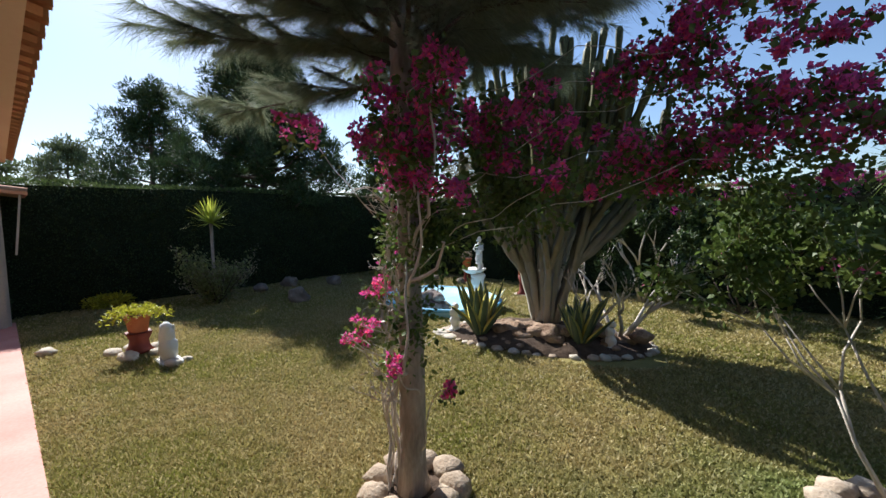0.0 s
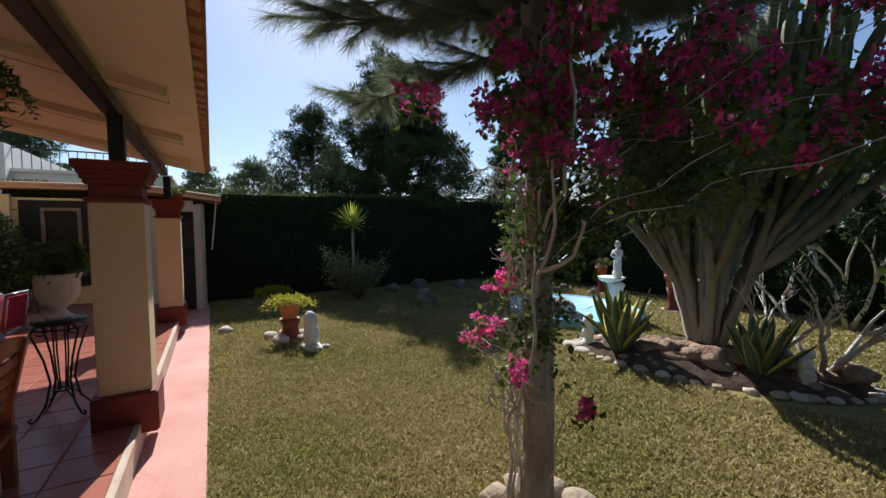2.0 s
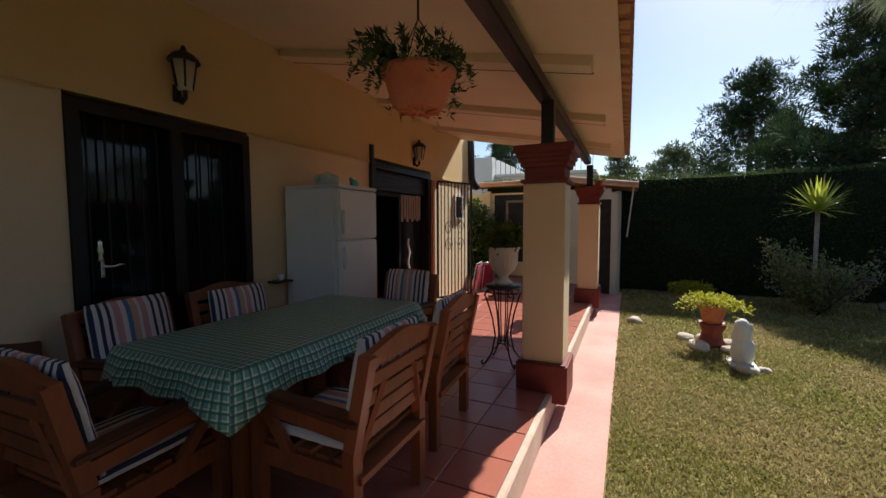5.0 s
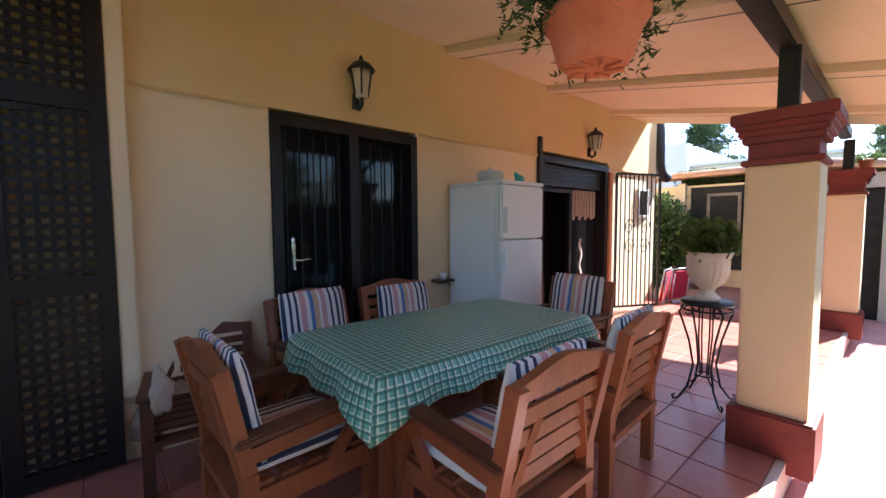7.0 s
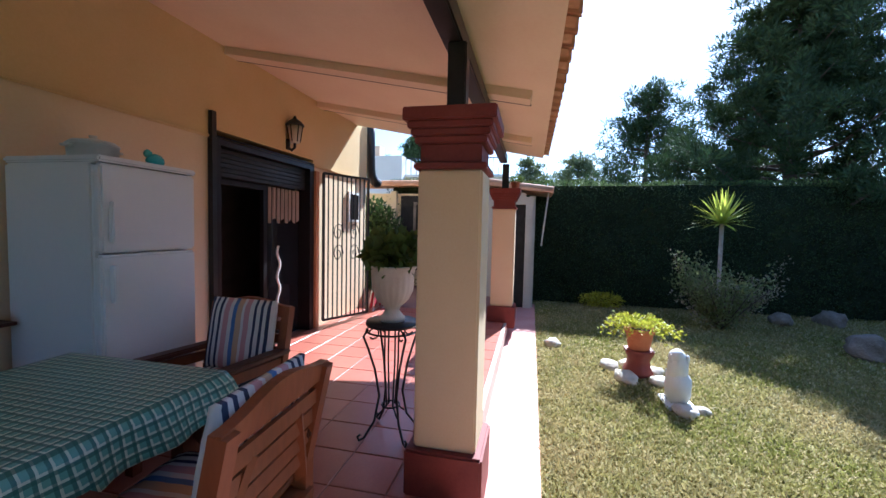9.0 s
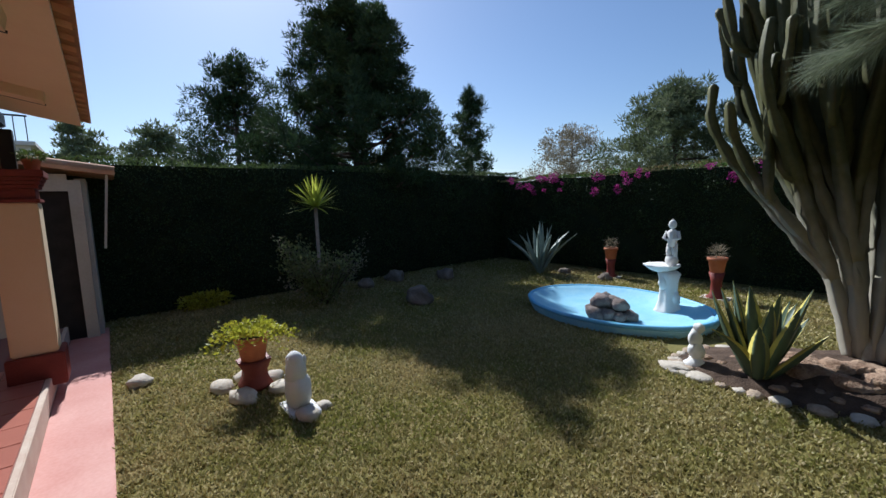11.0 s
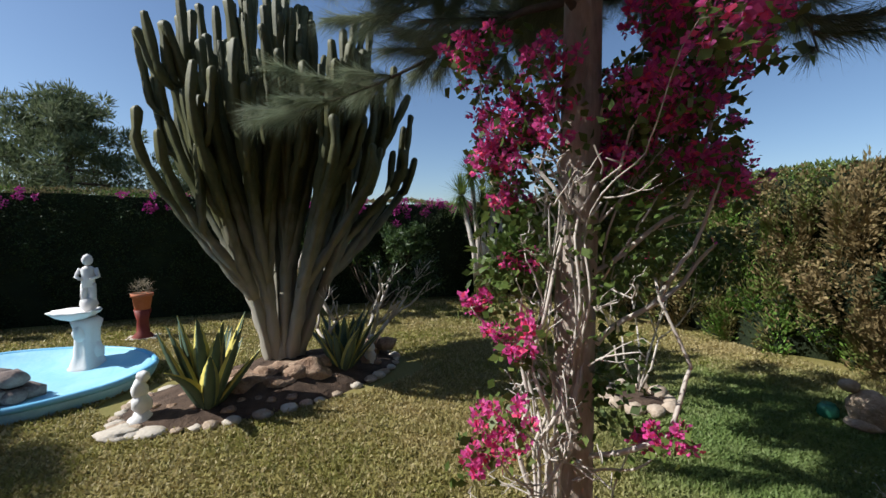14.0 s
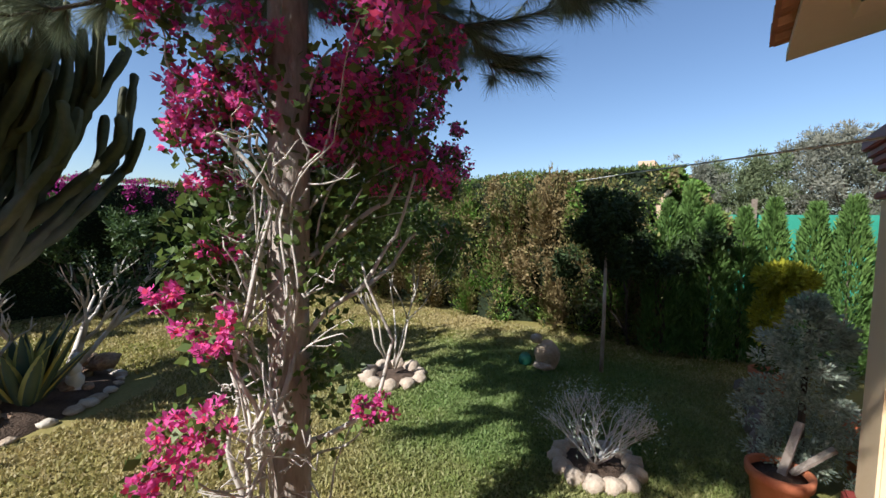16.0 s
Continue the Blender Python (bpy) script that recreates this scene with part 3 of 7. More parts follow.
def pillar(cx, plant=False):
    p = thing("pillar", "cream plaster pillar with a stepped oxblood capital and plinth at the terrace edge", "pillar", "pillars of the porch", (cx, 0.65, 0))
    w = 0.165
    part("shaft", box(bmesh.new(), -w, w, -w, w, 0.47, 1.925, 0.012), M["pillar"], p)
    bm = box(bmesh.new(), -w - 0.04, w + 0.04, -w - 0.04, w + 0.04, 0.15, 0.47, 0.012)
    part("plinth", bm, M["oxblood"], p, "oxblood-painted plinth")
    bm = bmesh.new()
    for z0, z1, e in ((1.922, 1.955, 0.02), (1.955, 2.05, -0.008), (2.05, 2.085, 0.018), (2.085, 2.12, 0.034), (2.12, 2.155, 0.048), (2.155, 2.22, 0.068)):
        box(bm, -w - e, w + e, -w - e, w + e, z0, z1, 0.006)
    part("capital", bm, M["oxblood"], p, "stepped oxblood-painted capital")
    part("post", box(bmesh.new(), -0.05, 0.05, -0.05, 0.05, 2.222, 2.598, 0.006), M["black"], p, "black-painted post")
    bm = bmesh.new()
    beam(bm, (-0.03, -0.02, 2.36), (-0.28, -0.02, 2.598), 0.05, 0.06)
    part("brace", bm, M["black"], p, "black-painted brace")
    return p


for cx in (-1.055, -5.055, -9.055):
    pillar(cx)


def leaf_ball(name, n, c, r, length, width, mat, parent=None, label="", shell=0.4, droop=0.0, up=0.3, **tags):
    p, d = in_ball(n, c, r, shell)
    w = d + RNG.normal(size=(n, 3)) * 0.6 + np.array((0, 0, up - droop))
    return leaves(name, p, w, length, width, mat, parent, label, **tags)


# doors
def grille_bars(parent, x0, x1, z0, z1, y, n, name="bar"):
    for i in range(n):
        x = x0 + (x1 - x0) * (i + 0.5) / n
        part(name, beam(bmesh.new(), (x, y, z0), (x, y, z1), 0.010, 0.010), M["darkwood"], parent)


d1 = thing("door_1", "dark-framed double glass door behind black iron bars in the house wall", "door", kind="structure")
bm = bmesh.new()
for a in ((-4.158, -4.09, 0.235, 2.366), (-2.965, -2.898, 0.235, 2.366), (-4.09, -2.965, 2.29, 2.366), (-3.57, -3.49, 0.235, 2.29), (-4.09, -3.57, 0.235, 0.5), (-3.49, -2.965, 0.235, 0.5)):
    box(bm, a[0], a[1], WY - 0.16, WY + 0.03, a[2], a[3])
part("door_frame", bm, M["darkwood"], d1)
for a, b in ((-4.088, -3.572), (-3.488, -2.967)):
    part("pane", box(bmesh.new(), a, b, WY - 0.12, WY - 0.105, 0.5, 2.29), M["glass"], d1)
    grille_bars(d1, a, b, 0.5, 2.29, WY - 0.05, 5)
bm = bmesh.new()
beam(bm, (-3.02, WY + 0.045, 1.27), (-3.02, WY + 0.045, 1.37), 0.045, 0.02)
lathe(bm, [(0.004, 1.36), (0.02, 1.38), (0.012, 1.41), (0.022, 1.44), (0.012, 1.47), (0.016, 1.49), (0.004, 1.51)], -3.02, WY + 0.05, 10)
tube(bm, [(-3.02, WY + 0.07, 1.34), (-3.07, WY + 0.075, 1.335), (-3.11, WY + 0.075, 1.345), (-3.14, WY + 0.075, 1.34)], [0.012, 0.008, 0.010, 0.006], 8)
part("door_handle", bm, M["brass"], d1, "bright metal lever handle")

d2 = thing("door_2", "open sliding glass door with a raised dark roller shutter and curtain", "door", kind="structure")
bm = bmesh.new()
for a in ((-7.716, -7.62, 0.235, 2.42), (-6.10, -6.025, 0.235, 2.42), (-7.62, -6.10, 2.34, 2.42)):
    box(bm, a[0], a[1], WY - 0.16, WY + 0.03, a[2], a[3])
part("door_frame", bm, M["darkwood"], d2)
bm = bmesh.new()
for i in range(6):
    z = 2.33 - i * 0.045
    box(bm, -7.62, -6.10, WY - 0.07, WY - 0.04, z - 0.042, z, 0.006)
part("shutter", bm, M["black"], d2, "dark rolled shutter slats")
bm = bmesh.new()
for a in ((-6.92, -6.86, 0.24, 2.05), (-6.14, -6.105, 0.24, 2.05), (-6.86, -6.14, 2.0, 2.05), (-6.86, -6.14, 0.24, 0.32)):
    box(bm, a[0], a[1], WY - 0.14, WY - 0.09, a[2], a[3])
part("sash", bm, M["darkwood"], d2)
part("pane", box(bmesh.new(), -7.60, -6.93, WY - 0.13, WY - 0.12, 0.24, 2.05), M["glass"], d2)
bm = bmesh.new()
prev = None
for i in range(40):
    x = -7.58 + i * 0.0165
    row = [bm.verts.new((x, WY - 0.115 + 0.02 * math.sin(i * 1.3), z)) for z in (1.70 - 0.07 * abs(math.sin(i * 0.31)), 2.05)]
    if prev:
        bm.faces.new((prev[0], row[0], row[1], prev[1]))
    prev = row
part("curtain", bm, M["curtain"], d2, "short beige curtain")
part("door_jamb", box(bmesh.new(), -7.80, -7.72, WY, WY + 0.06, 0.235, 2.33), M["orange"], d2, "orange-brown wooden jamb")
part("door_post", beam(bmesh.new(), (-6.0, WY + 0.03, 0.235), (-6.0, WY + 0.03, 2.62), 0.05, 0.05), M["black"], d2, "black post")
# rippled light metal trim hanging in the doorway
bm = bmesh.new()
tube(bm, [(-7.0 + 0.028 * math.sin(i * 1.0), WY + 0.0, 1.37 - i * 0.045) for i in range(18)], 0.016, 6)
part("chain", bm, M["white"], d2, "twisted white cord")

gate = thing("iron_gate", "open black wrought-iron security gate with scrolls, standing out from the wall", "gate", "", (-7.93, WY + 0.05, 0))
gate.rotation_euler = (0, 0, radians(180 - 27))
GW = 0.78
bm = bmesh.new()
for p, q in (((0, 0.3), (0, 2.33)), ((GW, 0.3), (GW, 2.33)), ((0, 0.3), (GW, 0.3)), ((0, 2.33), (GW, 2.33))):
    beam(bm, (p[0], 0, p[1]), (q[0], 0, q[1]), 0.03, 0.03, up=(0, 1, 0))
part("gate_frame", bm, M["black"], gate)
for i in range(1, 10):
    part("bar", beam(bmesh.new(), (GW * i / 10, 0, 0.3), (GW * i / 10, 0, 2.33), 0.014, 0.014), M["black"], gate)
for sx in (0.25, 0.53):
    for sz in (1.22, 1.52):
        bm = bmesh.new()
        tube(bm, [(sx + 0.09 * (1 - k / 26) * math.cos(k * 0.45), 0.01, sz + 0.14 * (1 - k / 26) * math.sin(k * 0.45)) for k in range(24)], 0.007, 5)
        part("scroll", bm, M["black"], gate)

w1 = thing("window_1", "small barred window in the sunlit end of the house wall", "window", kind="structure")
bm = bmesh.new()
for a in ((-9.15, -8.75, 2.12, 2.16), (-9.15, -8.75, 1.68, 1.72), (-9.15, -9.11, 1.72, 2.12), (-8.79, -8.75, 1.72, 2.12)):
    box(bm, a[0], a[1], WY + 0.001, WY + 0.035, a[2], a[3])
part("window_frame", bm, M["farwhite"], w1)
part("pane", box(bmesh.new(), -9.11, -8.79, WY + 0.001, WY + 0.012, 1.72, 2.12), M["glass"], w1)
grille_bars(w1, -9.12, -8.78, 1.72, 2.12, WY + 0.06, 5)

# drainpipe
bm = bmesh.new()
tube(bm, [(-9.57, -1.76, 3.5), (-9.57, -1.76, 3.1), (-9.57, -1.75, 2.62), (-9.59, -1.74, 2.50), (-9.66, -1.72, 2.42), (-9.78, -1.70, 2.39)], 0.085, 14)
part("drainpipe", bm, M["black"], None, "thick black drainpipe elbow at the end of the house", category="drainpipe")

# lattice doors at the near end of the terrace
lat = thing("lattice_shutter", "tall dark brown lattice shutters standing against the wall", "shutter")
for k, (a, b) in enumerate(((-2.03, -1.56), (-1.55, -1.08), (-1.07, -0.60))):
    bm = bmesh.new()
    y0, y1 = WY + 0.02, WY + 0.07
    box(bm, a, a + 0.07, y0, y1, 0.25, 3.15)
    box(bm, b - 0.07, b, y0, y1, 0.25, 3.15)
    for z in (0.25, 1.25, 2.2, 3.07):
        box(bm, a + 0.07, b - 0.07, y0, y1, z, z + 0.08)
    n = 7
    for i in range(n):
        xx = a + 0.07 + (b - a - 0.14) * i / (n - 1)
        box(bm, xx - 0.012, xx + 0.012, y0 + 0.012, y0 + 0.03, 0.33, 3.07)
    z = 0.36
    while z < 3.05:
        box(bm, a + 0.07, b - 0.07, y0 + 0.031, y0 + 0.044, z, z + 0.028)
        z += 0.058
    part("shutter_leaf", bm, M["darkwood"], lat)
bm = box(bmesh.new(), -2.12, -2.035, WY + 0.001, WY + 0.07, 0.62, 3.2, 0.01)
part("wall_nib", bm, M["cream"], None, "narrow chipped plaster strip beside the shutters", kind="structure")
bm = bmesh.new()
for i in range(26):
    x = -4.2 + i * 0.0 - i * 0.0
for i, xx in enumerate(np.arange(-2.8, -2.1, 0.16)):
    blob(bm, (xx, WY + 0.01, 0.42 + 0.1 * (i % 2)), (0.11, 0.025, 0.12), i, 0.3, 2)
part("stone_dado", bm, M["rock"], None, "rough stone patches at the foot of the wall", kind="structure")


# ---- neighbouring buildings ----
SX = -11.1
shed = thing("garden_shed", "low whitewashed outbuilding with a tiled roof and dark openings", "shed")
bm = bmesh.new()
box(bm, SX - 0.12, SX, 0.93, 1.07, 0, 2.27)
box(bm, SX - 0.12, SX, -0.35, 0.42, 0, 2.35)
box(bm, SX - 0.12, SX, 0.42, 0.93, 2.12, 2.35)
box(bm, -12.15, SX - 0.12, 1.0, 1.12, 0, 2.3)
part("wall", bm, M["shedwall"], shed)
# dark sheets fill doorway and window in place of shaded depth
part("door", box(bmesh.new(), SX - 0.10, SX - 0.06, 0.43, 0.925, 0.03, 2.12), M["dark"], shed, "near-black sheet for the unlit doorway")
bm = bmesh.new()
box(bm, -12.1, -12.0, -2.9, -0.35, 0.2, 2.4)
box(bm, -12.0, -11.9, -2.22, -2.08, 0.23, 2.45)
box(bm, -12.0, -11.9, -0.6, -0.46, 0.23, 2.45)
part("back_wall", bm, M["cream"], shed)
part("window", box(bmesh.new(), -11.99, -11.95, -1.98, -0.65, 0.6, 2.35), M["dark"], shed, "near-black sheet for the unlit glazed opening")
bm = bmesh.new()
for a in ((-1.66, -1.60, 0.9, 2.2), (-1.60, -1.05, 2.14, 2.2), (-1.11, -1.05, 0.9, 2.14)):
    box(bm, -11.95, -11.92, a[0], a[1], a[2], a[3])
part("window_frame", bm, M["greyrock"], shed)


def tiled_slab(name, parent, x0, x1, ya, za, yb, zb, pitch=0.19, thick=0.05):
    bm = bmesh.new()
    n = int(abs(x1 - x0) / pitch)
    for i in range(n):
        cx = x0 + (i + 0.5) * (x1 - x0) / n
        tube(bm, [(cx, ya, za + 0.02), (cx, yb, zb + 0.02)], 0.07, 8)
    beam(bm, ((x0 + x1) / 2, ya, za - 0.02), ((x0 + x1) / 2, yb, zb - 0.02), abs(x1 - x0), thick)
    return part(name, bm, M["rooftile"], parent)


tiled_slab("roof", shed, -12.4, -10.95, -0.4, 2.62, 1.45, 2.38)
tiled_slab("side_roof", shed, -12.4, -11.75, -3.0, 2.60, -0.4, 2.62)
bm = bmesh.new()
beam(bm, (-11.03, 1.25, 1.3), (-11.05, 1.36, 2.35), 0.03, 0.03)
part("downpipe", bm, M["shedwall"], shed, "thin white downpipe")

nb = thing("neighbour_house", "white flat-roofed neighbouring house with a railed roof terrace", "house")
bm = bmesh.new()
box(bm, -24, -18, -12, -4.0, 0, 4.4)
box(bm, -24, -18.5, -4.0, 0.0, 0, 3.7)
part("wall", bm, M["farwhite"], nb)
bm = bmesh.new()
for y in np.arange(-4.0, 0.01, 0.22):
    beam(bm, (-18.5, y, 3.7), (-18.5, y, 4.35), 0.02, 0.02)
beam(bm, (-18.5, -4, 4.35), (-18.5, 0, 4.35), 0.04, 0.04)
part("railing", bm, M["black"], nb)
part("roof", box(bmesh.new(), -24.1, -18.35, -4.1, 0.1, 3.6, 3.7), M["farwhite"], nb)
for y in (-3.1, -1.4):
    part("window", box(bmesh.new(), -18.49, -18.45, y, y + 0.8, 1.2, 2.3), M["glass"], nb)
part("chimney", box(bmesh.new(), -20.5, -19.9, -6.3, -5.7, 4.4, 5.2), M["brownwall"], nb)

fh = thing("far_house", "ochre house with a chimney half hidden by trees", "house")
part("wall", box(bmesh.new(), 24, 34, 5, 24, 0, 4.9), M["brownwall"], fh)
part("roof", box(bmesh.new(), 23.6, 34.4, 4.6, 24.4, 4.9, 5.15), M["rooftile"], fh)
part("chimney", box(bmesh.new(), 26, 27, 6, 7, 5.15, 6.2), M["brownwall"], fh)
for y in (10, 14, 18):
    part("window", box(bmesh.new(), 23.95, 24.0, y, y + 1.2, 2.2, 3.6), M["glass"], fh)


# ---- hedges ----
def hedge(name, label, x0, x1, y0, y1, h, face, n, mat, top_n=4000, wobble=0.12, size=0.05, topmat=None, bulge=0.0, clumps=0):
    """A clipped hedge: a rough core and leaves on the faces in face ('x-','x+','y-','y+')."""
    t = thing(name, label, "hedge")
    bm = bmesh.new()
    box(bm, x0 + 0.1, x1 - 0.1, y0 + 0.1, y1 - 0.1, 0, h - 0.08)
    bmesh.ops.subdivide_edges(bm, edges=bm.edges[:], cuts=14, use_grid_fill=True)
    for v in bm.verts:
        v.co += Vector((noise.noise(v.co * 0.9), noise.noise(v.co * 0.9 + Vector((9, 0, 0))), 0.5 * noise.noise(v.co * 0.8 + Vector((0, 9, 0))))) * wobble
    # the core's colour paints the dark seen through the foliage
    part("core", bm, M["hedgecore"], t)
    for f in face:
        u = RNG.random(n)
        z = RNG.random(n) * h
        if f[0] == "x":
            xx = np.full(n, x1 if f[1] == "+" else x0)
            p = np.stack([xx, y0 + u * (y1 - y0), z], 1)
            d = np.array((1.0 if f[1] == "+" else -1.0, 0, 0.5))
        else:
            yy = np.full(n, y1 if f[1] == "+" else y0)
            p = np.stack([x0 + u * (x1 - x0), yy, z], 1)
            d = np.array((0, 1.0 if f[1] == "+" else -1.0, 0.5))
        out = d * np.array((1, 1, 0))
        lump = np.array([noise.noise(Vector(q) * 1.1) + 0.5 * noise.noise(Vector(q) * 3.1) for q in p])[:, None]
        p = p + out * (lump * wobble * 1.6 + RNG.normal(size=(n, 1)) * 0.035 + bulge * np.sin(np.pi * np.clip(p[:, 2:3] / h, 0, 1)))
        leaves("foliage", p, d + RNG.normal(size=(n, 3)) * 0.7, size, size * 0.55, mat, t, kind="stuff")
    for _ in range(clumps):
        c = (x0 - 0.05 - 0.25 * RNG.random(), y0 + RNG.random() * (y1 - y0), 0.25 + RNG.random() * (h - 0.6))
        s = RNG.uniform(0.22, 0.5)
        # upright plumes with dark hollows between them
        s *= 0.8
        q, dq = in_ball(300, c, (s * 0.6, s * 0.5, s * 1.7), 0.4)
        leaves("foliage_clump", q, dq * 0.7 + np.array((-0.3, 0, 0.9)), size * 1.3, size * 0.45, mat, t, kind="stuff")
    m = top_n
    p = np.stack([x0 + RNG.random(m) * (x1 - x0), y0 + RNG.random(m) * (y1 - y0), np.full(m, h - 0.04)], 1)
    p[:, 2] += np.array([0.09 * noise.noise(Vector(q) * 0.8) + 0.05 * noise.noise(Vector(q) * 3) for q in p]) + RNG.random(m) * 0.05
    # paler leaf colour up here imitates sun on the hedge top
    leaves("top_growth", p, RNG.normal(size=(m, 3)) * 0.5 + np.array((0, 0, 1)), size * 1.2, size * 0.5, topmat or M["hedgelit"], t, kind="stuff")
    return t


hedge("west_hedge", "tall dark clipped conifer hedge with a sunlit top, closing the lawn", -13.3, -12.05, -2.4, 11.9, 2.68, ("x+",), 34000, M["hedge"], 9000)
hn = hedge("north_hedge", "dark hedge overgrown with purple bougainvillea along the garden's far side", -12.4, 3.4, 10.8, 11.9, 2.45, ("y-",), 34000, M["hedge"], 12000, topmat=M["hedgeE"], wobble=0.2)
he = hedge("east_hedge", "ragged green and brown conifer hedge, brightly sunlit", 3.0, 4.2, 2.2, 10.8, 2.66, ("x-", "y-"), 30000, M["hedgeE"], 7000, wobble=0.55, size=0.06, bulge=0.35, clumps=150)


# ---- trees behind the hedges ----
def branches(bm, base, height, spread, count, r0, seed, start=0.3, rise=0.5, wander=0.15, lean=(0, 0)):
    """A trunk with limbs; returns the limb tips."""
    rnd = random.Random(seed)
    base = Vector(base)
    pts = [base + Vector((lean[0] * t + wander * noise.noise(Vector((t * 3, seed, 0))), lean[1] * t + wander * noise.noise(Vector((0, t * 3, seed))), height * t)) for t in [i / 8 for i in range(9)]]
    tube(bm, pts, [r0 * (1 - 0.85 * i / 8) for i in range(9)], 10)
    tips = []
    for k in range(count):
        t = start + (1 - start) * (k + rnd.random() * 0.6) / count
        i = min(int(t * 8), 7)
        p = pts[i].lerp(pts[i + 1], t * 8 - i)
        a = k * 2.4 + rnd.uniform(-0.5, 0.5)
        ln = spread * (1 - 0.75 * (t - start) / (1 - start)) * rnd.uniform(0.75, 1.15)
        q = p + Vector((math.cos(a), math.sin(a), rise * rnd.uniform(0.5, 1.3))) * ln
        mid = p.lerp(q, 0.5) + Vector((0, 0, -0.08 * ln))
        r = r0 * (1 - 0.8 * t) * 0.45
        tube(bm, [p, mid, q], [r, r * 0.7, r * 0.25], 6)
        tips.append((p, mid, q, ln))
    return pts, tips


def leafy_tree(name, label, base, height, spread, count, r0, seed, mat, n, leaf=(0.14, 0.03), clump=0.55, bark="pinebark", start=0.25, rise=0.35, needle=False, wander=0.2):
    t = thing(name, label, "tree")
    bm = bmesh.new()
    pts, tips = branches(bm, base, height, spread, count, r0, seed, start, rise, wander)
    part("trunk", bm, M[bark], t)
    P, D = [], []
    per = max(20, n // (len(tips) * 3 + 2))
    for p, mid, q, ln in tips:
        for c, k in ((mid, 0.75), (q, 1.0), (mid.lerp(q, 0.55) + Vector((0, 0, 0.1 * ln)), 0.9)):
            r = clump * k * (0.5 + 0.5 * ln / spread)
            # several small tufts make up a clump
            for s in range(5):
                cc = np.array(c) + RNG.normal(size=3) * r * 0.5
                a, d = in_ball(per // 5, cc, (r * 0.55, r * 0.55, r * 0.38), 0.2)
                P.append(a)
                D.append(d * 0.8 + np.array((0, 0, 0.5)))
    a, d = in_ball(per * 2, np.array(pts[-1]), (clump * 0.5, clump * 0.5, clump * 0.9), 0.1)
    P.append(a)
    D.append(d + np.array((0, 0, 0.8)))
    P, D = np.concatenate(P), np.concatenate(D)
    D += RNG.normal(size=D.shape) * 0.4
    leaves("crown", P, D, leaf[0], leaf[1], mat, t, kind="stuff")
    return t


leafy_tree("pine_tree", "tall dark broad pine with open tiers behind the hedge", (-13.95, 6.95, 0), 7.0, 2.75, 58, 0.18, 3, M["pine"], 120000, (0.15, 0.026), 0.56)
leafy_tree("small_pine", "slim young pine with sparse upright tufts behind the hedge", (-14.9, 12.4, 0), 5.9, 1.1, 26, 0.08, 8, M["pine"], 16000, (0.16, 0.03), 0.38)
leafy_tree("rounded_pine", "dark rounded pine behind the hedge", (-19.5, 5.2, 0), 6.6, 2.3, 30, 0.16, 12, M["pine"], 34000, (0.17, 0.03), 0.65)
leafy_tree("background_tree", "low olive-green tree top behind the hedge", (-24.0, 3.2, 0), 4.9, 2.3, 20, 0.14, 15, M["olive"], 14000, (0.16, 0.05), 0.7)
leafy_tree("background_tree", "low olive-green tree top behind the hedge", (-19.5, 0.9, 0), 4.2, 1.3, 16, 0.1, 16, M["olive"], 6000, (0.16, 0.05), 0.45)
leafy_tree("background_tree", "low olive-green tree top behind the hedge", (-20.5, 9.4, 0), 5.1, 2.3, 22, 0.14, 17, M["pine"], 16000, (0.16, 0.04), 0.6)
leafy_tree("background_pine", "dark pine behind the white neighbouring house", (-27.5, -6.3, 0), 7.0, 2.6, 26, 0.16, 41, M["pine"], 20000, (0.2, 0.05), 0.7)
leafy_tree("pepper_tree", "light green feathery pepper tree beyond the far hedge", (-8.6, 15.2, 0), 5.0, 2.5, 30, 0.16, 21, M["olive"], 42000, (0.16, 0.03), 0.65, rise=0.15)
leafy_tree("dry_tree", "pale half-bare tree beyond the far hedge", (-13.4, 17.0, 0), 4.6, 2.6, 34, 0.13, 22, M["paleolive"], 16000, (0.11, 0.03), 0.6)
leafy_tree("pepper_tree", "light green feathery pepper tree beyond the far hedge", (-5.4, 16.5, 0), 4.7, 2.2, 24, 0.14, 23, M["olive"], 26000, (0.16, 0.03), 0.6, rise=0.15)
for i, (x, y, h, s) in enumerate(((10.6, 2.3, 3.35, 1.1), (10.8, 1.0, 3.6, 1.3), (10.2, -0.7, 4.0, 1.7), (12.5, 2.1, 3.7, 1.3), (13.0, -0.4, 4.5, 2.0), (9.6, -2.4, 4.2, 1.6))):
    leafy_tree("roadside_tree", "grey-green roadside tree behind the green fence", (x, y, 0), h, s, 22, 0.12, 30 + i, M["roadleaf"] if i % 2 == 0 else M["olive"], 20000, (0.10, 0.03), 0.55)

# green mesh fence and cypresses
fence = thing("mesh_fence", "green mesh fence on concrete posts behind the cypresses", "fence")
part("mesh", box(bmesh.new(), 4.95, 4.97, -6, 2.4, 0.1, 2.02), M["greenmesh"], fence)
for y in (-4.4, -1.4, 1.15):
    part("post", box(bmesh.new(), 4.84, 4.93, y - 0.04, y + 0.04, 0, 2.28), M["greyrock"], fence)


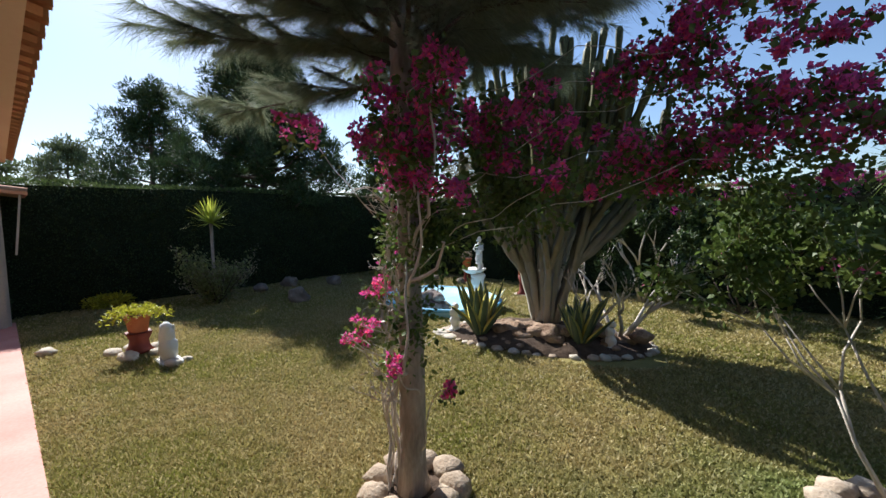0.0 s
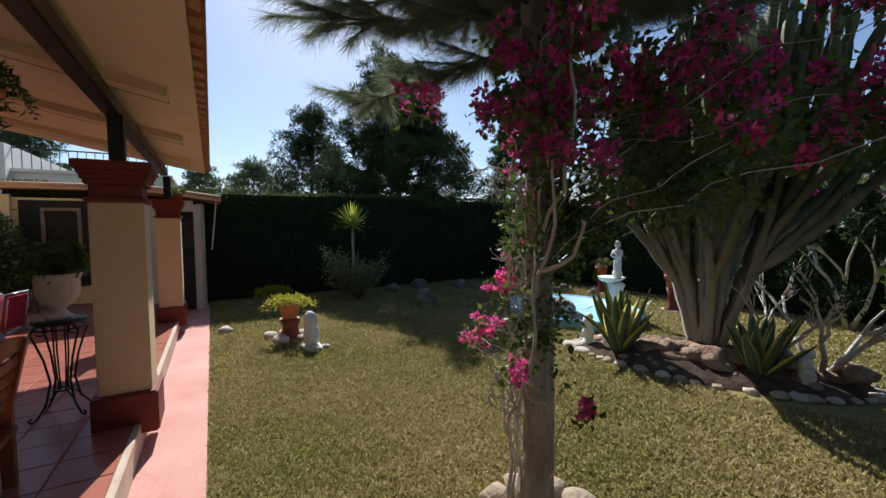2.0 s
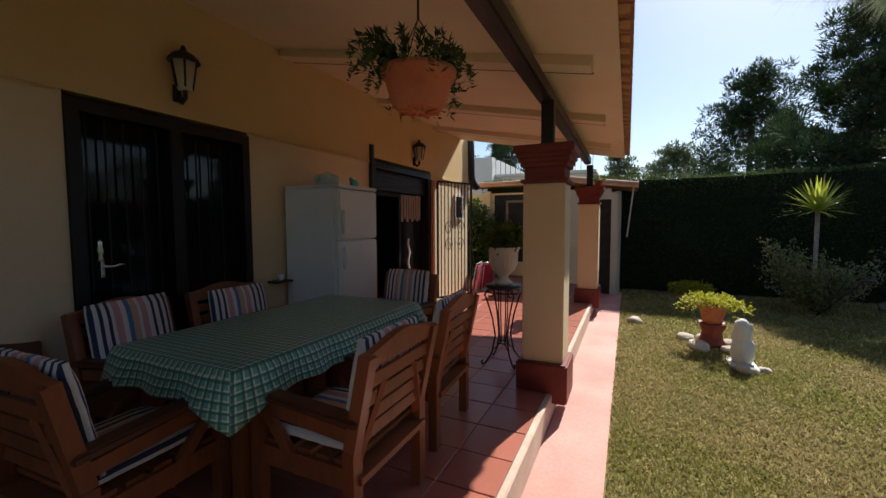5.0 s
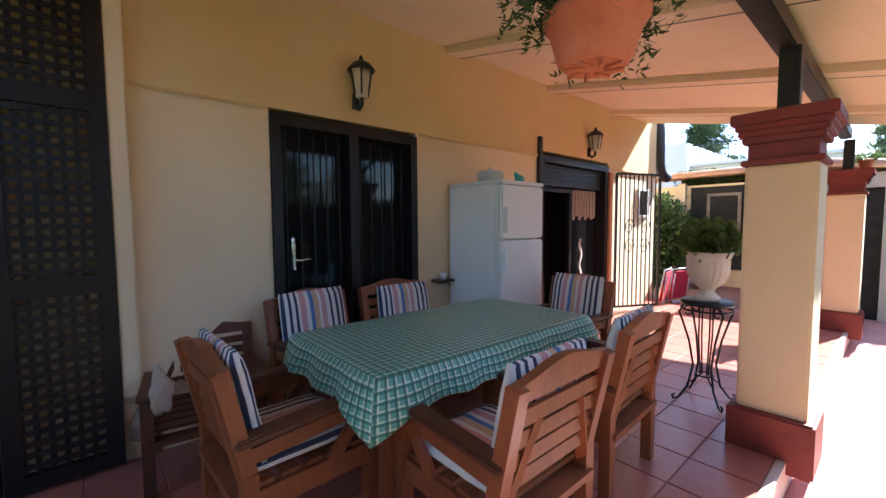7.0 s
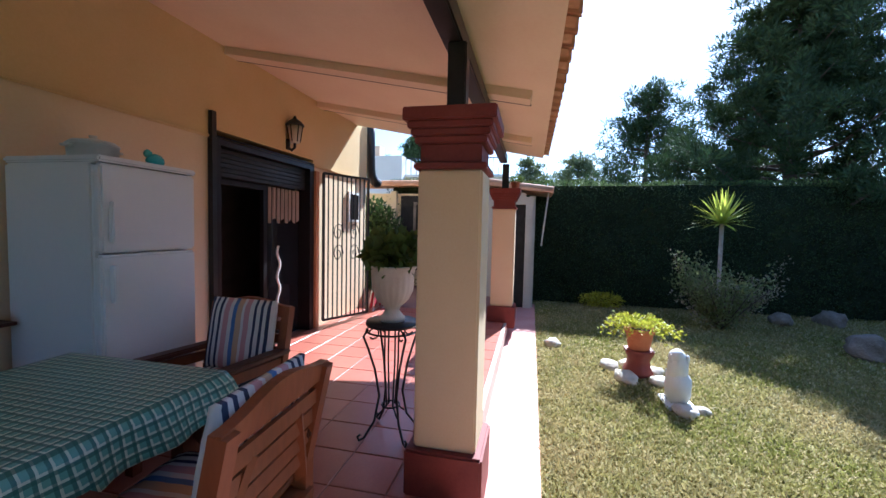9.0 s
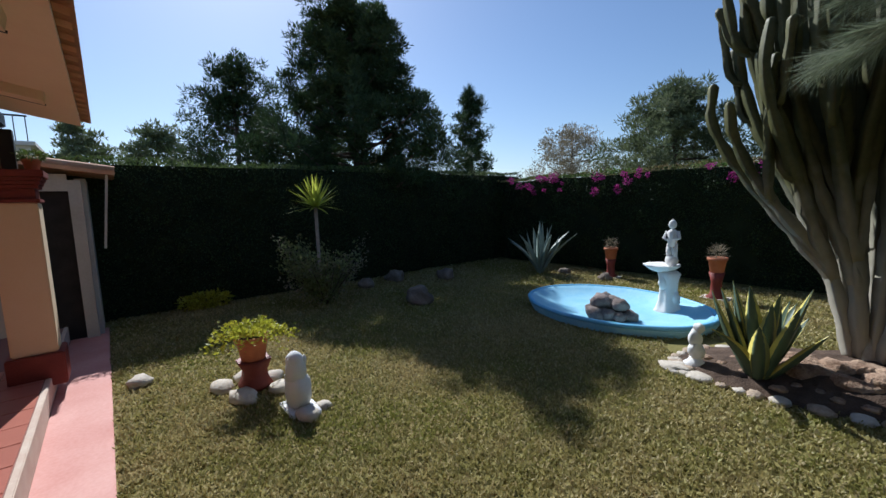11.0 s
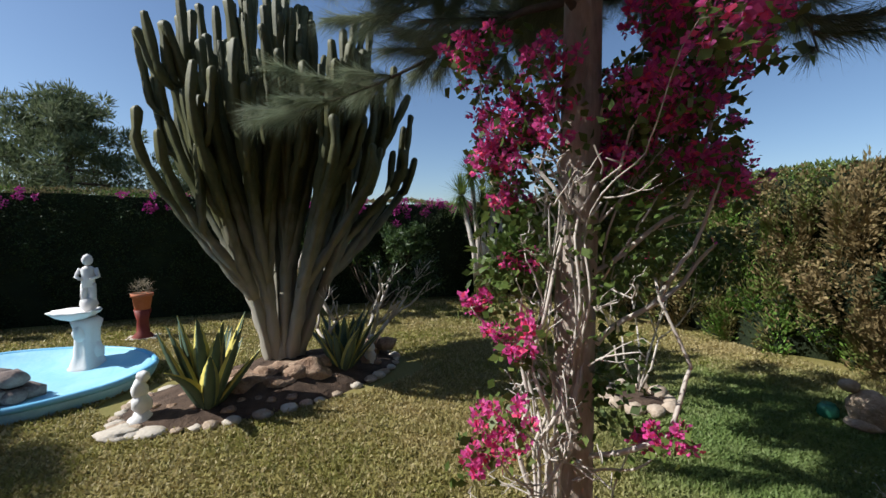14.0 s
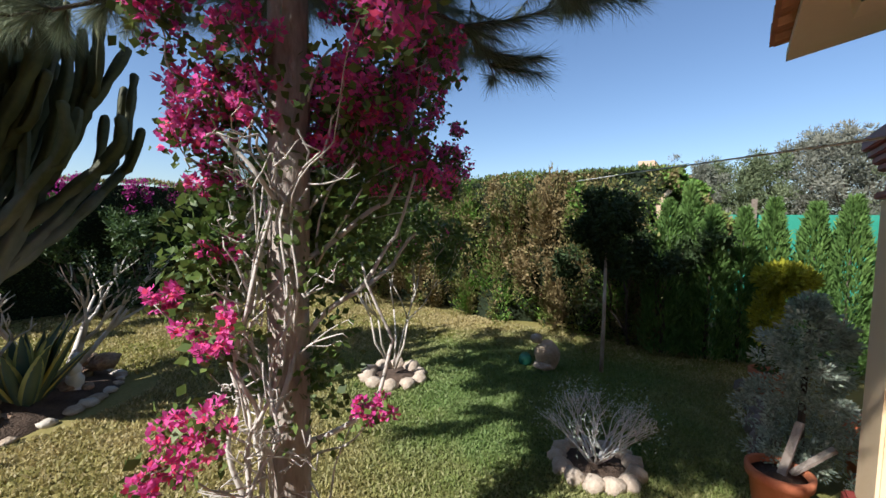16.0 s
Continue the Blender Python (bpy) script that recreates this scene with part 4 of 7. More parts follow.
def cypress(x, y, h, r, seed):
    t = thing("cypress", "young green conical cypress in a row before the mesh fence", "conifer", "row of cypresses", (x, y, 0))
    bm = bmesh.new()
    tube(bm, [(0, 0, 0), (0, 0, h * 0.9)], [0.03, 0.01], 6)
    part("trunk", bm, M["pinebark"], t)
    n = 6000
    z = RNG.random(n) ** 0.8
    a = RNG.random(n) * 2 * np.pi
    prof = r * np.clip(np.minimum(z * 5 + 0.55, 1.0) * (1 - z ** 1.8) ** 0.8 + 0.08, 0, 1) * (0.6 + 0.45 * RNG.random(n)) * (1 + 0.16 * np.sin(a * 3 + z * 20 + seed) + 0.10 * np.sin(a * 7 - z * 31))
    p = np.stack([np.cos(a) * prof, np.sin(a) * prof, z * h], 1)
    w = np.stack([np.cos(a) * 0.5, np.sin(a) * 0.5, np.ones(n)], 1) + RNG.normal(size=(n, 3)) * 0.25
    leaves("foliage", p, w, 0.09, 0.022, M["cypress"], t, kind="stuff")


for i, (x, y, h, r) in enumerate(((2.62, 2.12, 2.1, 0.27), (2.9, 1.9, 2.35, 0.22), (2.75, 1.62, 2.02, 0.26), (2.95, 1.28, 2.0, 0.22), (3.1, 0.98, 2.12, 0.24), (3.3, 0.55, 2.08, 0.27), (3.25, 0.22, 2.15, 0.27), (3.3, -0.2, 2.0, 0.28), (3.7, -0.75, 2.2, 0.3), (4.0, -1.5, 2.4, 0.3), (4.0, -2.1, 2.3, 0.3))):
    cypress(x, y, h, r, i)

# ---- terrace furniture ----
def uv_quadstrip(bm, layer, face, coords):
    for lp, c in zip(face.loops, coords):
        lp[layer].uv = c


def cushion_mesh(w, d, h, seed):
    """A soft pad, w wide, d deep and h thick, with UVs across its width."""
    bm = bmesh.new()
    uv = bm.loops.layers.uv.new("UVMap")
    nx, ny = 14, 10
    grid = {}
    for s in (1, -1):
        for i in range(nx + 1):
            for j in range(ny + 1):
                a, b = i / nx * 2 - 1, j / ny * 2 - 1
                edge = (1 - abs(a) ** 5) * (1 - abs(b) ** 5)
                z = s * h / 2 * (0.25 + 0.75 * max(edge, 0) ** 0.45) + 0.006 * noise.noise(Vector((a * 3, b * 3, seed)))
                rx = 1 - 0.03 * abs(b) ** 3
                grid[s, i, j] = bm.verts.new((a * w / 2 * rx, b * d / 2, z))
    for s in (1, -1):
        for i in range(nx):
            for j in range(ny):
                q = [(i, j), (i + 1, j), (i + 1, j + 1), (i, j + 1)]
                if s < 0:
                    q = q[::-1]
                f = bm.faces.new([grid[s, a, b] for a, b in q])
                f.smooth = True
                uv_quadstrip(bm, uv, f, [(a / nx, b / ny) for a, b in q])
    rim = [(i, 0) for i in range(nx)] + [(nx, j) for j in range(ny)] + [(i, ny) for i in range(nx, 0, -1)] + [(0, j) for j in range(ny, 0, -1)]
    for k in range(len(rim)):
        a, b = rim[k], rim[(k + 1) % len(rim)]
        f = bm.faces.new((grid[1, a[0], a[1]], grid[-1, a[0], a[1]], grid[-1, b[0], b[1]], grid[1, b[0], b[1]]))
        f.smooth = True
        uv_quadstrip(bm, uv, f, [(a[0] / nx, a[1] / ny), (a[0] / nx, a[1] / ny), (b[0] / nx, b[1] / ny), (b[0] / nx, b[1] / ny)])
    return bm


def armchair(mat, label):
    c = thing("garden_armchair", label, "chair", "armchairs round the terrace table")
    for s in (-1, 1):
        x = s * 0.275
        bm = bmesh.new()
        beam(bm, (x, 0.27, 0), (x, 0.27, 0.60), 0.055, 0.055)
        part("front_leg", bm, mat, c)
        bm = bmesh.new()
        beam(bm, (x, -0.25, 0), (x, -0.25, 0.46), 0.055, 0.06)
        part("back_leg", bm, mat, c)
        bm = bmesh.new()
        beam(bm, (x, -0.25, 0.461), (x, -0.335, 0.86), 0.055, 0.055)
        part("back_post", bm, mat, c)
        bm = bmesh.new()
        beam(bm, (x, -0.30, 0.585), (x, 0.305, 0.620), 0.085, 0.032)
        bmesh.ops.bevel(bm, geom=bm.edges[:], offset=0.008, segments=2, affect="EDGES")
        part("armrest", bm, M["teakdark"] if mat is M["teak"] else mat, c, "weathered dark armrest")
        bm = bmesh.new()
        beam(bm, (x, -0.25, 0.52), (x, 0.27, 0.56), 0.025, 0.06)
        part("arm_rail", bm, mat, c)
        bm = bmesh.new()
        beam(bm, (x, -0.25, 0.34), (x, 0.27, 0.34), 0.03, 0.09)
        part("side_rail", bm, mat, c)
        bm = bmesh.new()
        beam(bm, (x, 0.02, 0.30), (x, 0.24, 0.55), 0.028, 0.05)
        part("brace", bm, mat, c)
        bm = bmesh.new()
        beam(bm, (s * 0.275, -0.245, 0.36), (s * 0.13, -0.30, 0.72), 0.045, 0.028)
        part("back_brace", bm, mat, c)
    for y in (-0.25, 0.27):
        part("seat_rail", beam(bmesh.new(), (-0.275, y, 0.34), (0.275, y, 0.34), 0.03, 0.09, up=(0, 1, 0.01)), mat, c)
    for i in range(5):
        y = -0.19 + i * 0.1
        part("seat_slat", beam(bmesh.new(), (-0.27, y, 0.395), (0.27, y, 0.395), 0.07, 0.018, up=(0, 0, 1)), mat, c)
    for i in range(4):
        z = 0.50 + i * 0.08
        y = -0.25 - (z - 0.44) * 0.2
        part("back_slat", beam(bmesh.new(), (-0.25, y, z), (0.25, y, z), 0.018, 0.055, up=(0, 0, 1)), mat, c)
    bm = bmesh.new()
    n = 14
    va, vb = [], []
    for k in range(n + 1):
        u = k / n * 2 - 1
        top = 0.865 + 0.045 * (0.5 + 0.5 * math.cos(math.pi * u)) 
        for y in (-0.345, -0.305):
            va.append(bm.verts.new((u * 0.30, y, top)))
            vb.append(bm.verts.new((u * 0.30, y + 0.012, 0.80)))
    for k in range(n):
        i = 2 * k
        for q in ((va[i], va[i + 2], va[i + 3], va[i + 1]), (vb[i], vb[i + 1], vb[i + 3], vb[i + 2]), (va[i], vb[i], vb[i + 2], va[i + 2]), (va[i + 1], va[i + 3], vb[i + 3], vb[i + 1])):
            bm.faces.new(q)
    bm.faces.new((va[0], va[1], vb[1], vb[0]))
    bm.faces.new((va[-1], va[-2], vb[-2], vb[-1]))
    part("top_rail", bm, mat, c)
    return c


def cushion_set(m, lean=0.0):
    s = thing("seat_cushion", "seat cushion with navy, white and pink stripes on a wooden armchair", "cushion", "striped seat cushions")
    part("pad", cushion_mesh(0.50, 0.50, 0.07, 3), M["stripe"], s)
    s.matrix_basis = m @ pose(0, 0.02, 0.442)
    b = thing("back_cushion", "back cushion with navy, white and pink stripes leaning on an armchair", "cushion", "striped back cushions")
    part("pad", cushion_mesh(0.49, 0.47, 0.08, 7), M["stripe"], b)
    b.matrix_basis = m @ pose(0, -0.222, 0.675, 101 + lean)
    return s, b


CHAIRS = [(-3.18, 0.03, 180), (-4.03, -0.04, 183), (-3.12, -1.33, 8), (-3.82, -1.36, 2), (-4.90, -0.76, 268), (-2.57, -0.70, 93)]
chair0 = armchair(M["teak"], "orange-brown wooden armchair with striped cushions at the terrace table")
first = None
for i, (x, y, a) in enumerate(CHAIRS):
    m = pose(x, y, FLOOR_Z, 0, 0, a)
    if i == 0:
        chair0.matrix_basis = m
    else:
        copy_thing(chair0, m)
    if first is None:
        first = cushion_set(m)
    else:
        copy_thing(first[0], m @ pose(0, 0.02, 0.442))
        slip = -0.07 if i == 3 else 0.0
        copy_thing(first[1], m @ pose(slip, -0.222, 0.675 + slip * 0.6, 101, 0, slip * 60))
old = armchair(M["teakdark"], "dark weathered wooden armchair without cushions against the house wall")
old.matrix_basis = pose(-2.40, -1.52, FLOOR_Z, 0, 0, -8)
for o in old.children:
    if o.location.z > 0.8:
        o.location.z -= 0.1
old.scale = (0.95, 0.95, 0.82)
rag = thing("white_towel", "small crumpled white towel hanging on the dark armchair", "towel", "", (-2.16, -1.20, FLOOR_Z + 0.62))
bm = blob(bmesh.new(), (0, 0, -0.06), (0.05, 0.02, 0.11), 2, 0.5, 3)
part("cloth", bm, M["curtain"], rag)

TX0, TX1, TY0, TY1, TZ = -4.39, -2.76, -1.10, -0.225, 0.985
tab = thing("dining_table", "dark wooden garden dining table under a checked oilcloth", "table", "", ((TX0 + TX1) / 2, (TY0 + TY1) / 2, FLOOR_Z))
hx, hy = (TX1 - TX0) / 2, (TY1 - TY0) / 2
part("tabletop", box(bmesh.new(), -hx, hx, -hy, hy, 0.715, 0.75, 0.006), M["teak"], tab)
for sx in (-1, 1):
    for sy in (-1, 1):
        part("leg", box(bmesh.new(), sx * (hx - 0.12) - 0.035, sx * (hx - 0.12) + 0.035, sy * (hy - 0.1) - 0.035, sy * (hy - 0.1) + 0.035, 0, 0.714, 0.004), M["teak"], tab)
bm = bmesh.new()
box(bm, -hx + 0.15, hx - 0.15, -hy + 0.09, -hy + 0.12, 0.62, 0.713)
box(bm, -hx + 0.15, hx - 0.15, hy - 0.12, hy - 0.09, 0.62, 0.713)
part("apron", bm, M["teak"], tab)

cloth = thing("tablecloth", "green and white checked oilcloth hanging in folds over the table", "tablecloth", "", (0, 0, 0))
bm = bmesh.new()
uv = bm.loops.layers.uv.new("UVMap")
nx, ny = 34, 18
g = [[None] * (ny + 1) for _ in range(nx + 1)]
for i in range(nx + 1):
    for j in range(ny + 1):
        x, y = TX0 + (TX1 - TX0) * i / nx, TY0 + (TY1 - TY0) * j / ny
        g[i][j] = bm.verts.new((x, y, TZ + 0.002 * noise.noise(Vector((x * 4, y * 4, 0)))))
for i in range(nx):
    for j in range(ny):
        f = bm.faces.new((g[i][j], g[i + 1][j], g[i + 1][j + 1], g[i][j + 1]))
        f.smooth = True
        uv_quadstrip(bm, uv, f, [v.vert.co.xy for v in f.loops])
rim = [(i, 0) for i in range(nx)] + [(nx, j) for j in range(ny)] + [(i, ny) for i in range(nx, 0, -1)] + [(0, j) for j in range(ny, 0, -1)]
rows = 7
cols = []
for k, (i, j) in enumerate(rim):
    v = g[i][j]
    cx, cy = 0.0, 0.0
    if j == 0: cy -= 1
    if j == ny: cy += 1
    if i == 0: cx -= 1
    if i == nx: cx += 1
    cd = min(math.hypot(v.co.x - a, v.co.y - b) for a in (TX0, TX1) for b in (TY0, TY1))
    drop = 0.145 + 0.09 * max(0.0, 1 - cd / 0.15)
    out = Vector((cx, cy, 0))
    if cd < 0.2:
        ox = (1 if v.co.x > (TX0 + TX1) / 2 else -1)
        oy = (1 if v.co.y > (TY0 + TY1) / 2 else -1)
        out = out.lerp(Vector((ox, oy, 0)), (1 - cd / 0.2) * 0.7)
    out.normalize()
    wave = math.sin(k * 1.05) * 0.5 + 0.5 * noise.noise(Vector((k * 0.31, 0, 0)))
    col = [v]
    for r in range(1, rows + 1):
        t = r / rows
        o = (0.016 + 0.05 * t + 0.03 * t * wave + 0.03 * math.sin(t * 1.5) * max(0.0, 1 - cd / 0.25))
        col.append(bm.verts.new(v.co + out * o + Vector((0, 0, -drop * t ** 0.9 - 0.004))))
    cols.append((col, v.co.xy + Vector((cx, cy)) * 0, Vector((cx, cy)), drop))
n = len(cols)
for k in range(n):
    a, b = cols[k], cols[(k + 1) % n]
    for r in range(rows):
        f = bm.faces.new((a[0][r], a[0][r + 1], b[0][r + 1], b[0][r]))
        f.smooth = True
        cs = []
        for c, rr in ((a, r), (a, r + 1), (b, r + 1), (b, r)):
            dd = a[2] if abs(a[2].x) + abs(a[2].y) == 1 else b[2]
            cs.append(c[1] + dd * c[3] * rr / rows)
        uv_quadstrip(bm, uv, f, cs)
ob = part("cloth", bm, M["cloth"], cloth)
sol = ob.modifiers.new("thickness", "SOLIDIFY")
sol.thickness = 0.002

# fridge with a pot and a glazed bird on it
fr = thing("fridge", "white two-door fridge freezer with slim grips, against the house wall", "fridge", "", (-4.845, -1.45, FLOOR_Z))
part("body", box(bmesh.new(), -0.3, 0.3, -0.32, 0.285, 0.03, 1.70, 0.012), M["white"], fr)
part("top", box(bmesh.new(), -0.305, 0.305, -0.32, 0.345, 1.701, 1.735, 0.01), M["white"], fr)
for z0, z1 in ((0.06, 1.215), (1.225, 1.695)):
    dr = part("door", box(bmesh.new(), -0.298, 0.298, 0.288, 0.342, z0, z1, 0.014), M["white"], fr)
    bm = bmesh.new()
    zz = 1.16 if z0 < 1 else 1.5
    sg = -1 if z0 < 1 else 1
    box(bm, 0.235, 0.262, 0.343, 0.375, zz - (0.2 if z0 < 1 else 0.22), zz, 0.006)
    part("door_handle", bm, M["white"], dr)
for sx in (-1, 1):
    for sy in (-0.27, 0.24):
        part("foot", box(bmesh.new(), sx * 0.26 - 0.02, sx * 0.26 + 0.02, sy - 0.02, sy + 0.02, 0, 0.03), M["black"], fr)
pot = thing("casserole", "pale enamelled casserole with a lid, on top of the fridge", "pot", "", (-4.75, -1.42, FLOOR_Z + 1.735))
part("pan", lathe(bmesh.new(), [(0.09, 0), (0.115, 0.01), (0.12, 0.085), (0.126, 0.09)]), M["steel"], pot)
part("lid", lathe(bmesh.new(), [(0.124, 0.091), (0.10, 0.112), (0.03, 0.125), (0.018, 0.13), (0.02, 0.145), (0.004, 0.148)]), M["steel"], pot)
for s in (-1, 1):
    part("grip", box(bmesh.new(), s * 0.135 - 0.018, s * 0.135 + 0.018, -0.03, 0.03, 0.062, 0.076, 0.004), M["steel"], pot)
bird = thing("glazed_bird", "small turquoise glazed ornament, on top of the fridge", "ornament", "", (-5.03, -1.30, FLOOR_Z + 1.735))
bm = blob(bmesh.new(), (0, 0, 0.045), (0.06, 0.04, 0.045), 1, 0.1, 2)
blob(bm, (0.05, 0, 0.085), (0.025, 0.022, 0.025), 2, 0.1, 2)
part("body", bm, M["turquoise"], bird)
cup = thing("small_cup", "small white cup on a ledge beside the fridge", "cup", "", (-4.42, -1.71, FLOOR_Z + 0.84))
part("bowl", lathe(bmesh.new(), [(0.02, 0), (0.035, 0.03), (0.038, 0.06)], seg=12), M["white"], cup)
part("shelf", box(bmesh.new(), -0.09, 0.09, -0.075, 0.06, -0.02, -0.001), M["teakdark"], cup)


def wall_lantern(x):
    w = thing("wall_lantern", "black wrought-iron lantern with frosted panes on the yellow wall", "lamp", "wall lanterns", (x, WY + 0.013, 2.50))
    bm = bmesh.new()
    tube(bm, [(0, 0.005, 0.0), (0, 0.005, 0.12)], 0.03, 8)
    tube(bm, [(0, 0.01, 0.03), (0, 0.06, -0.01), (0, 0.10, 0.02), (0, 0.10, 0.07)], 0.016, 8)
    part("bracket", bm, M["black"], w)
    bm = lathe(bmesh.new(), [(0.045, 0.07), (0.055, 0.085), (0.085, 0.27)], 0, 0.10, 6)
    part("shade", bm, M["lampglass"], w, "frosted glass panes")
    bm = bmesh.new()
    for k in range(6):
        a = math.pi * k / 3
        beam(bm, (0.057 * math.cos(a), 0.10 + 0.057 * math.sin(a), 0.085), (0.088 * math.cos(a), 0.10 + 0.088 * math.sin(a), 0.275), 0.010, 0.010)
    part("frame", bm, M["black"], w)
    bm = bmesh.new()
    lathe(bm, [(0.105, 0.27), (0.105, 0.285), (0.07, 0.325), (0.03, 0.345), (0.02, 0.36), (0.012, 0.385), (0.003, 0.39)], 0, 0.10, 12)
    part("cap", bm, M["black"], w)


wall_lantern(-3.56)
wall_lantern(-7.15)

# hanging basket
hb = thing("hanging_basket", "terracotta plastic hanging pot with trailing grey-green plants under the ceiling", "hanging plant", "", (-3.08, 0.50, 2.045))
hb.scale = (0.76, 0.76, 0.76)
bm = lathe(bmesh.new(), [(0.11, 0.0), (0.125, 0.015), (0.14, 0.03), (0.178, 0.165), (0.195, 0.17), (0.198, 0.20), (0.18, 0.202), (0.17, 0.17)], seg=32)
part("pot", bm, M["terracotta"], hb, "terracotta-coloured pot")
bm = bmesh.new()
for k in range(8):
    a = math.pi * k / 4
    tube(bm, [(0.125 * math.cos(a) * 0.9, 0.125 * math.sin(a) * 0.9, -0.006), (0.04 * math.cos(a + 0.3), 0.04 * math.sin(a + 0.3), -0.003)], 0.009, 6)
part("base_ribs", bm, M["terracotta"], hb)
bm = bmesh.new()
tube(bm, [(0, 0, 0.46), (0, 0, (roof_z(0.50) - 2.045) / 0.76)], 0.006, 6)
for k in range(3):
    a = 2.1 * k
    tube(bm, [(0, 0, 0.47), (0.19 * math.cos(a), 0.19 * math.sin(a), 0.19)], 0.003, 5)
part("hanger", bm, M["black"], hb)
P, D = [], []
for k in range(46):
    a, L = RNG.random() * 2 * np.pi, RNG.uniform(0.10, 0.27)
    t = np.linspace(0, 1, 60)
    r = 0.1 + L * t
    z = 0.20 + 0.14 * np.sin(t * 2.6) * RNG.uniform(0.3, 1.2) - 0.16 * t ** 2 * RNG.uniform(0.3, 1.3)
    P.append(np.stack([r * np.cos(a + 0.2 * t), r * np.sin(a + 0.2 * t), z], 1))
    D.append(np.stack([np.cos(a) * np.ones(60), np.sin(a) * np.ones(60), np.full(60, 0.3)], 1) + RNG.normal(size=(60, 3)) * 0.8)
leaves("foliage", np.concatenate(P), np.concatenate(D), 0.045, 0.011, M["darkleaf"], hb, kind="stuff")

# urn on its iron stand
ux, uy = -5.42, 0.17
US = 0.82
st = thing("plant_stand", "tall black wrought-iron plant stand with curled feet, on the terrace", "plant stand", "", (ux, uy, FLOOR_Z))
bm = lathe(bmesh.new(), [(0.05, 0.745), (0.17, 0.745), (0.175, 0.76), (0.17, 0.775), (0.05, 0.775)], seg=28)
part("top", bm, M["black"], st)
for k in range(4):
    a = math.pi / 4 + k * math.pi / 2
    ca, sa = math.cos(a), math.sin(a)
    bm = bmesh.new()
    pr = [(0.17, 0.79), (0.20, 0.74), (0.17, 0.66), (0.12, 0.50), (0.085, 0.30), (0.12, 0.12), (0.19, 0.02), (0.225, 0.012), (0.235, 0.04), (0.215, 0.05)]
    tube(bm, [(r * ca, r * sa, z * 0.93) for r, z in pr], 0.008, 6)
    tube(bm, [(r * ca, r * sa, z) for r, z in ((0.05, 0.745), (0.05, 0.5), (0.03, 0.2), (0.1, 0.14))], 0.006, 6)
    tube(bm, [((0.13 + 0.035 * math.cos(q * 0.7)) * ca, (0.13 + 0.035 * math.cos(q * 0.7)) * sa, 0.70 + 0.035 * math.sin(q * 0.7)) for q in range(9)], 0.006, 6)
    part("leg", bm, M["black"], st)
bm = bmesh.new()
tube(bm, [(0.06 * math.cos(q * 0.4), 0.06 * math.sin(q * 0.4), 0.20) for q in range(17)], 0.006, 6, cap=False)
part("lower_ring", bm, M["black"], st)
bm = bmesh.new()
tube(bm, [(0.17 * math.cos(q * 0.33), 0.17 * math.sin(q * 0.33), 0.71) for q in range(20)], 0.007, 6, cap=False)
part("ring", bm, M["black"], st)
ur = thing("stone_urn", "cream fluted stone urn with a leafy geranium on an iron stand", "urn", "", (ux, uy, FLOOR_Z + 0.776))
bm = lathe(bmesh.new(), [(r * US, z * 0.92) for r, z in [(0.12, 0), (0.125, 0.025), (0.10, 0.04), (0.065, 0.075), (0.08, 0.10), (0.15, 0.15), (0.195, 0.22), (0.205, 0.34), (0.215, 0.37), (0.232, 0.385), (0.228, 0.40), (0.19, 0.398), (0.18, 0.36)]], seg=80, flute=20, depth=0.025, band=(0.1, 0.3))
part("bowl", bm, M["urn"], ur)
ur.scale = (0.84, 0.84, 1.0)
leaf_ball("foliage", 900, (0, 0, 0.44), (0.21, 0.21, 0.12), 0.085, 0.085, M["leaf"], ur, shell=0.3, up=0.5, kind="stuff")


def potted(x, y, z, r, h, label, n, lr, leafmat, length=0.05, width=0.02, name="flower_pot"):
    p = thing(name, label, "plant pot", "", (x, y, z))
    part("pot", lathe(bmesh.new(), [(r * 0.68, 0), (r * 0.72, 0.01), (r * 0.92, h * 0.78), (r * 1.04, h * 0.8), (r * 1.06, h), (r * 0.9, h), (r * 0.86, h * 0.85)], seg=28), M["terracotta"], p)
    part("soil", lathe(bmesh.new(), [(r * 0.5, h * 0.84), (r * 0.87, h * 0.86), (0.01, h * 0.9)], seg=16), M["soil"], p)
    if n:
        leaf_ball("foliage", n, (0, 0, h + lr[1] * 0.6), (lr[0], lr[0], lr[1]), length, width, leafmat, p, kind="stuff")
    return p


# small plants on the pillar tops, folded red chairs, green shrub by the shed
potted(-9.03, 0.80, 2.221, 0.07, 0.11, "small terracotta pot with a trailing plant on a pillar top", 300, (0.12, 0.05), M["leaf"], 0.03, 0.02)
for i, (x, a) in enumerate(((-9.15, 8), (-9.45, -14))):
    fc = thing("folded_chair", "folded red canvas garden chair with an aluminium frame, leaning upright", "chair", "folded chairs", (x, -1.52 + 0.12 * i, FLOOR_Z))
    fc.rotation_euler = (radians(-10), 0, radians(a))
    bm = bmesh.new()
    for s in (-0.24, 0.24):
        tube(bm, [(s, 0, 0.0), (s, 0, 0.60)], 0.012, 8)
        tube(bm, [(s * 0.85, 0.06, 0.0), (s * 0.85, 0.03, 0.52)], 0.012, 8)
    tube(bm, [(-0.24, 0, 0.59), (0.24, 0, 0.59)], 0.012, 8)
    tube(bm, [(-0.2, 0.06, 0.02), (0.2, 0.06, 0.02)], 0.012, 8)
    part("frame", bm, M["chrome"], fc)
    part("canvas", box(bmesh.new(), -0.22, 0.22, 0.008, 0.03, 0.06, 0.56, 0.008), M["redcloth"], fc)
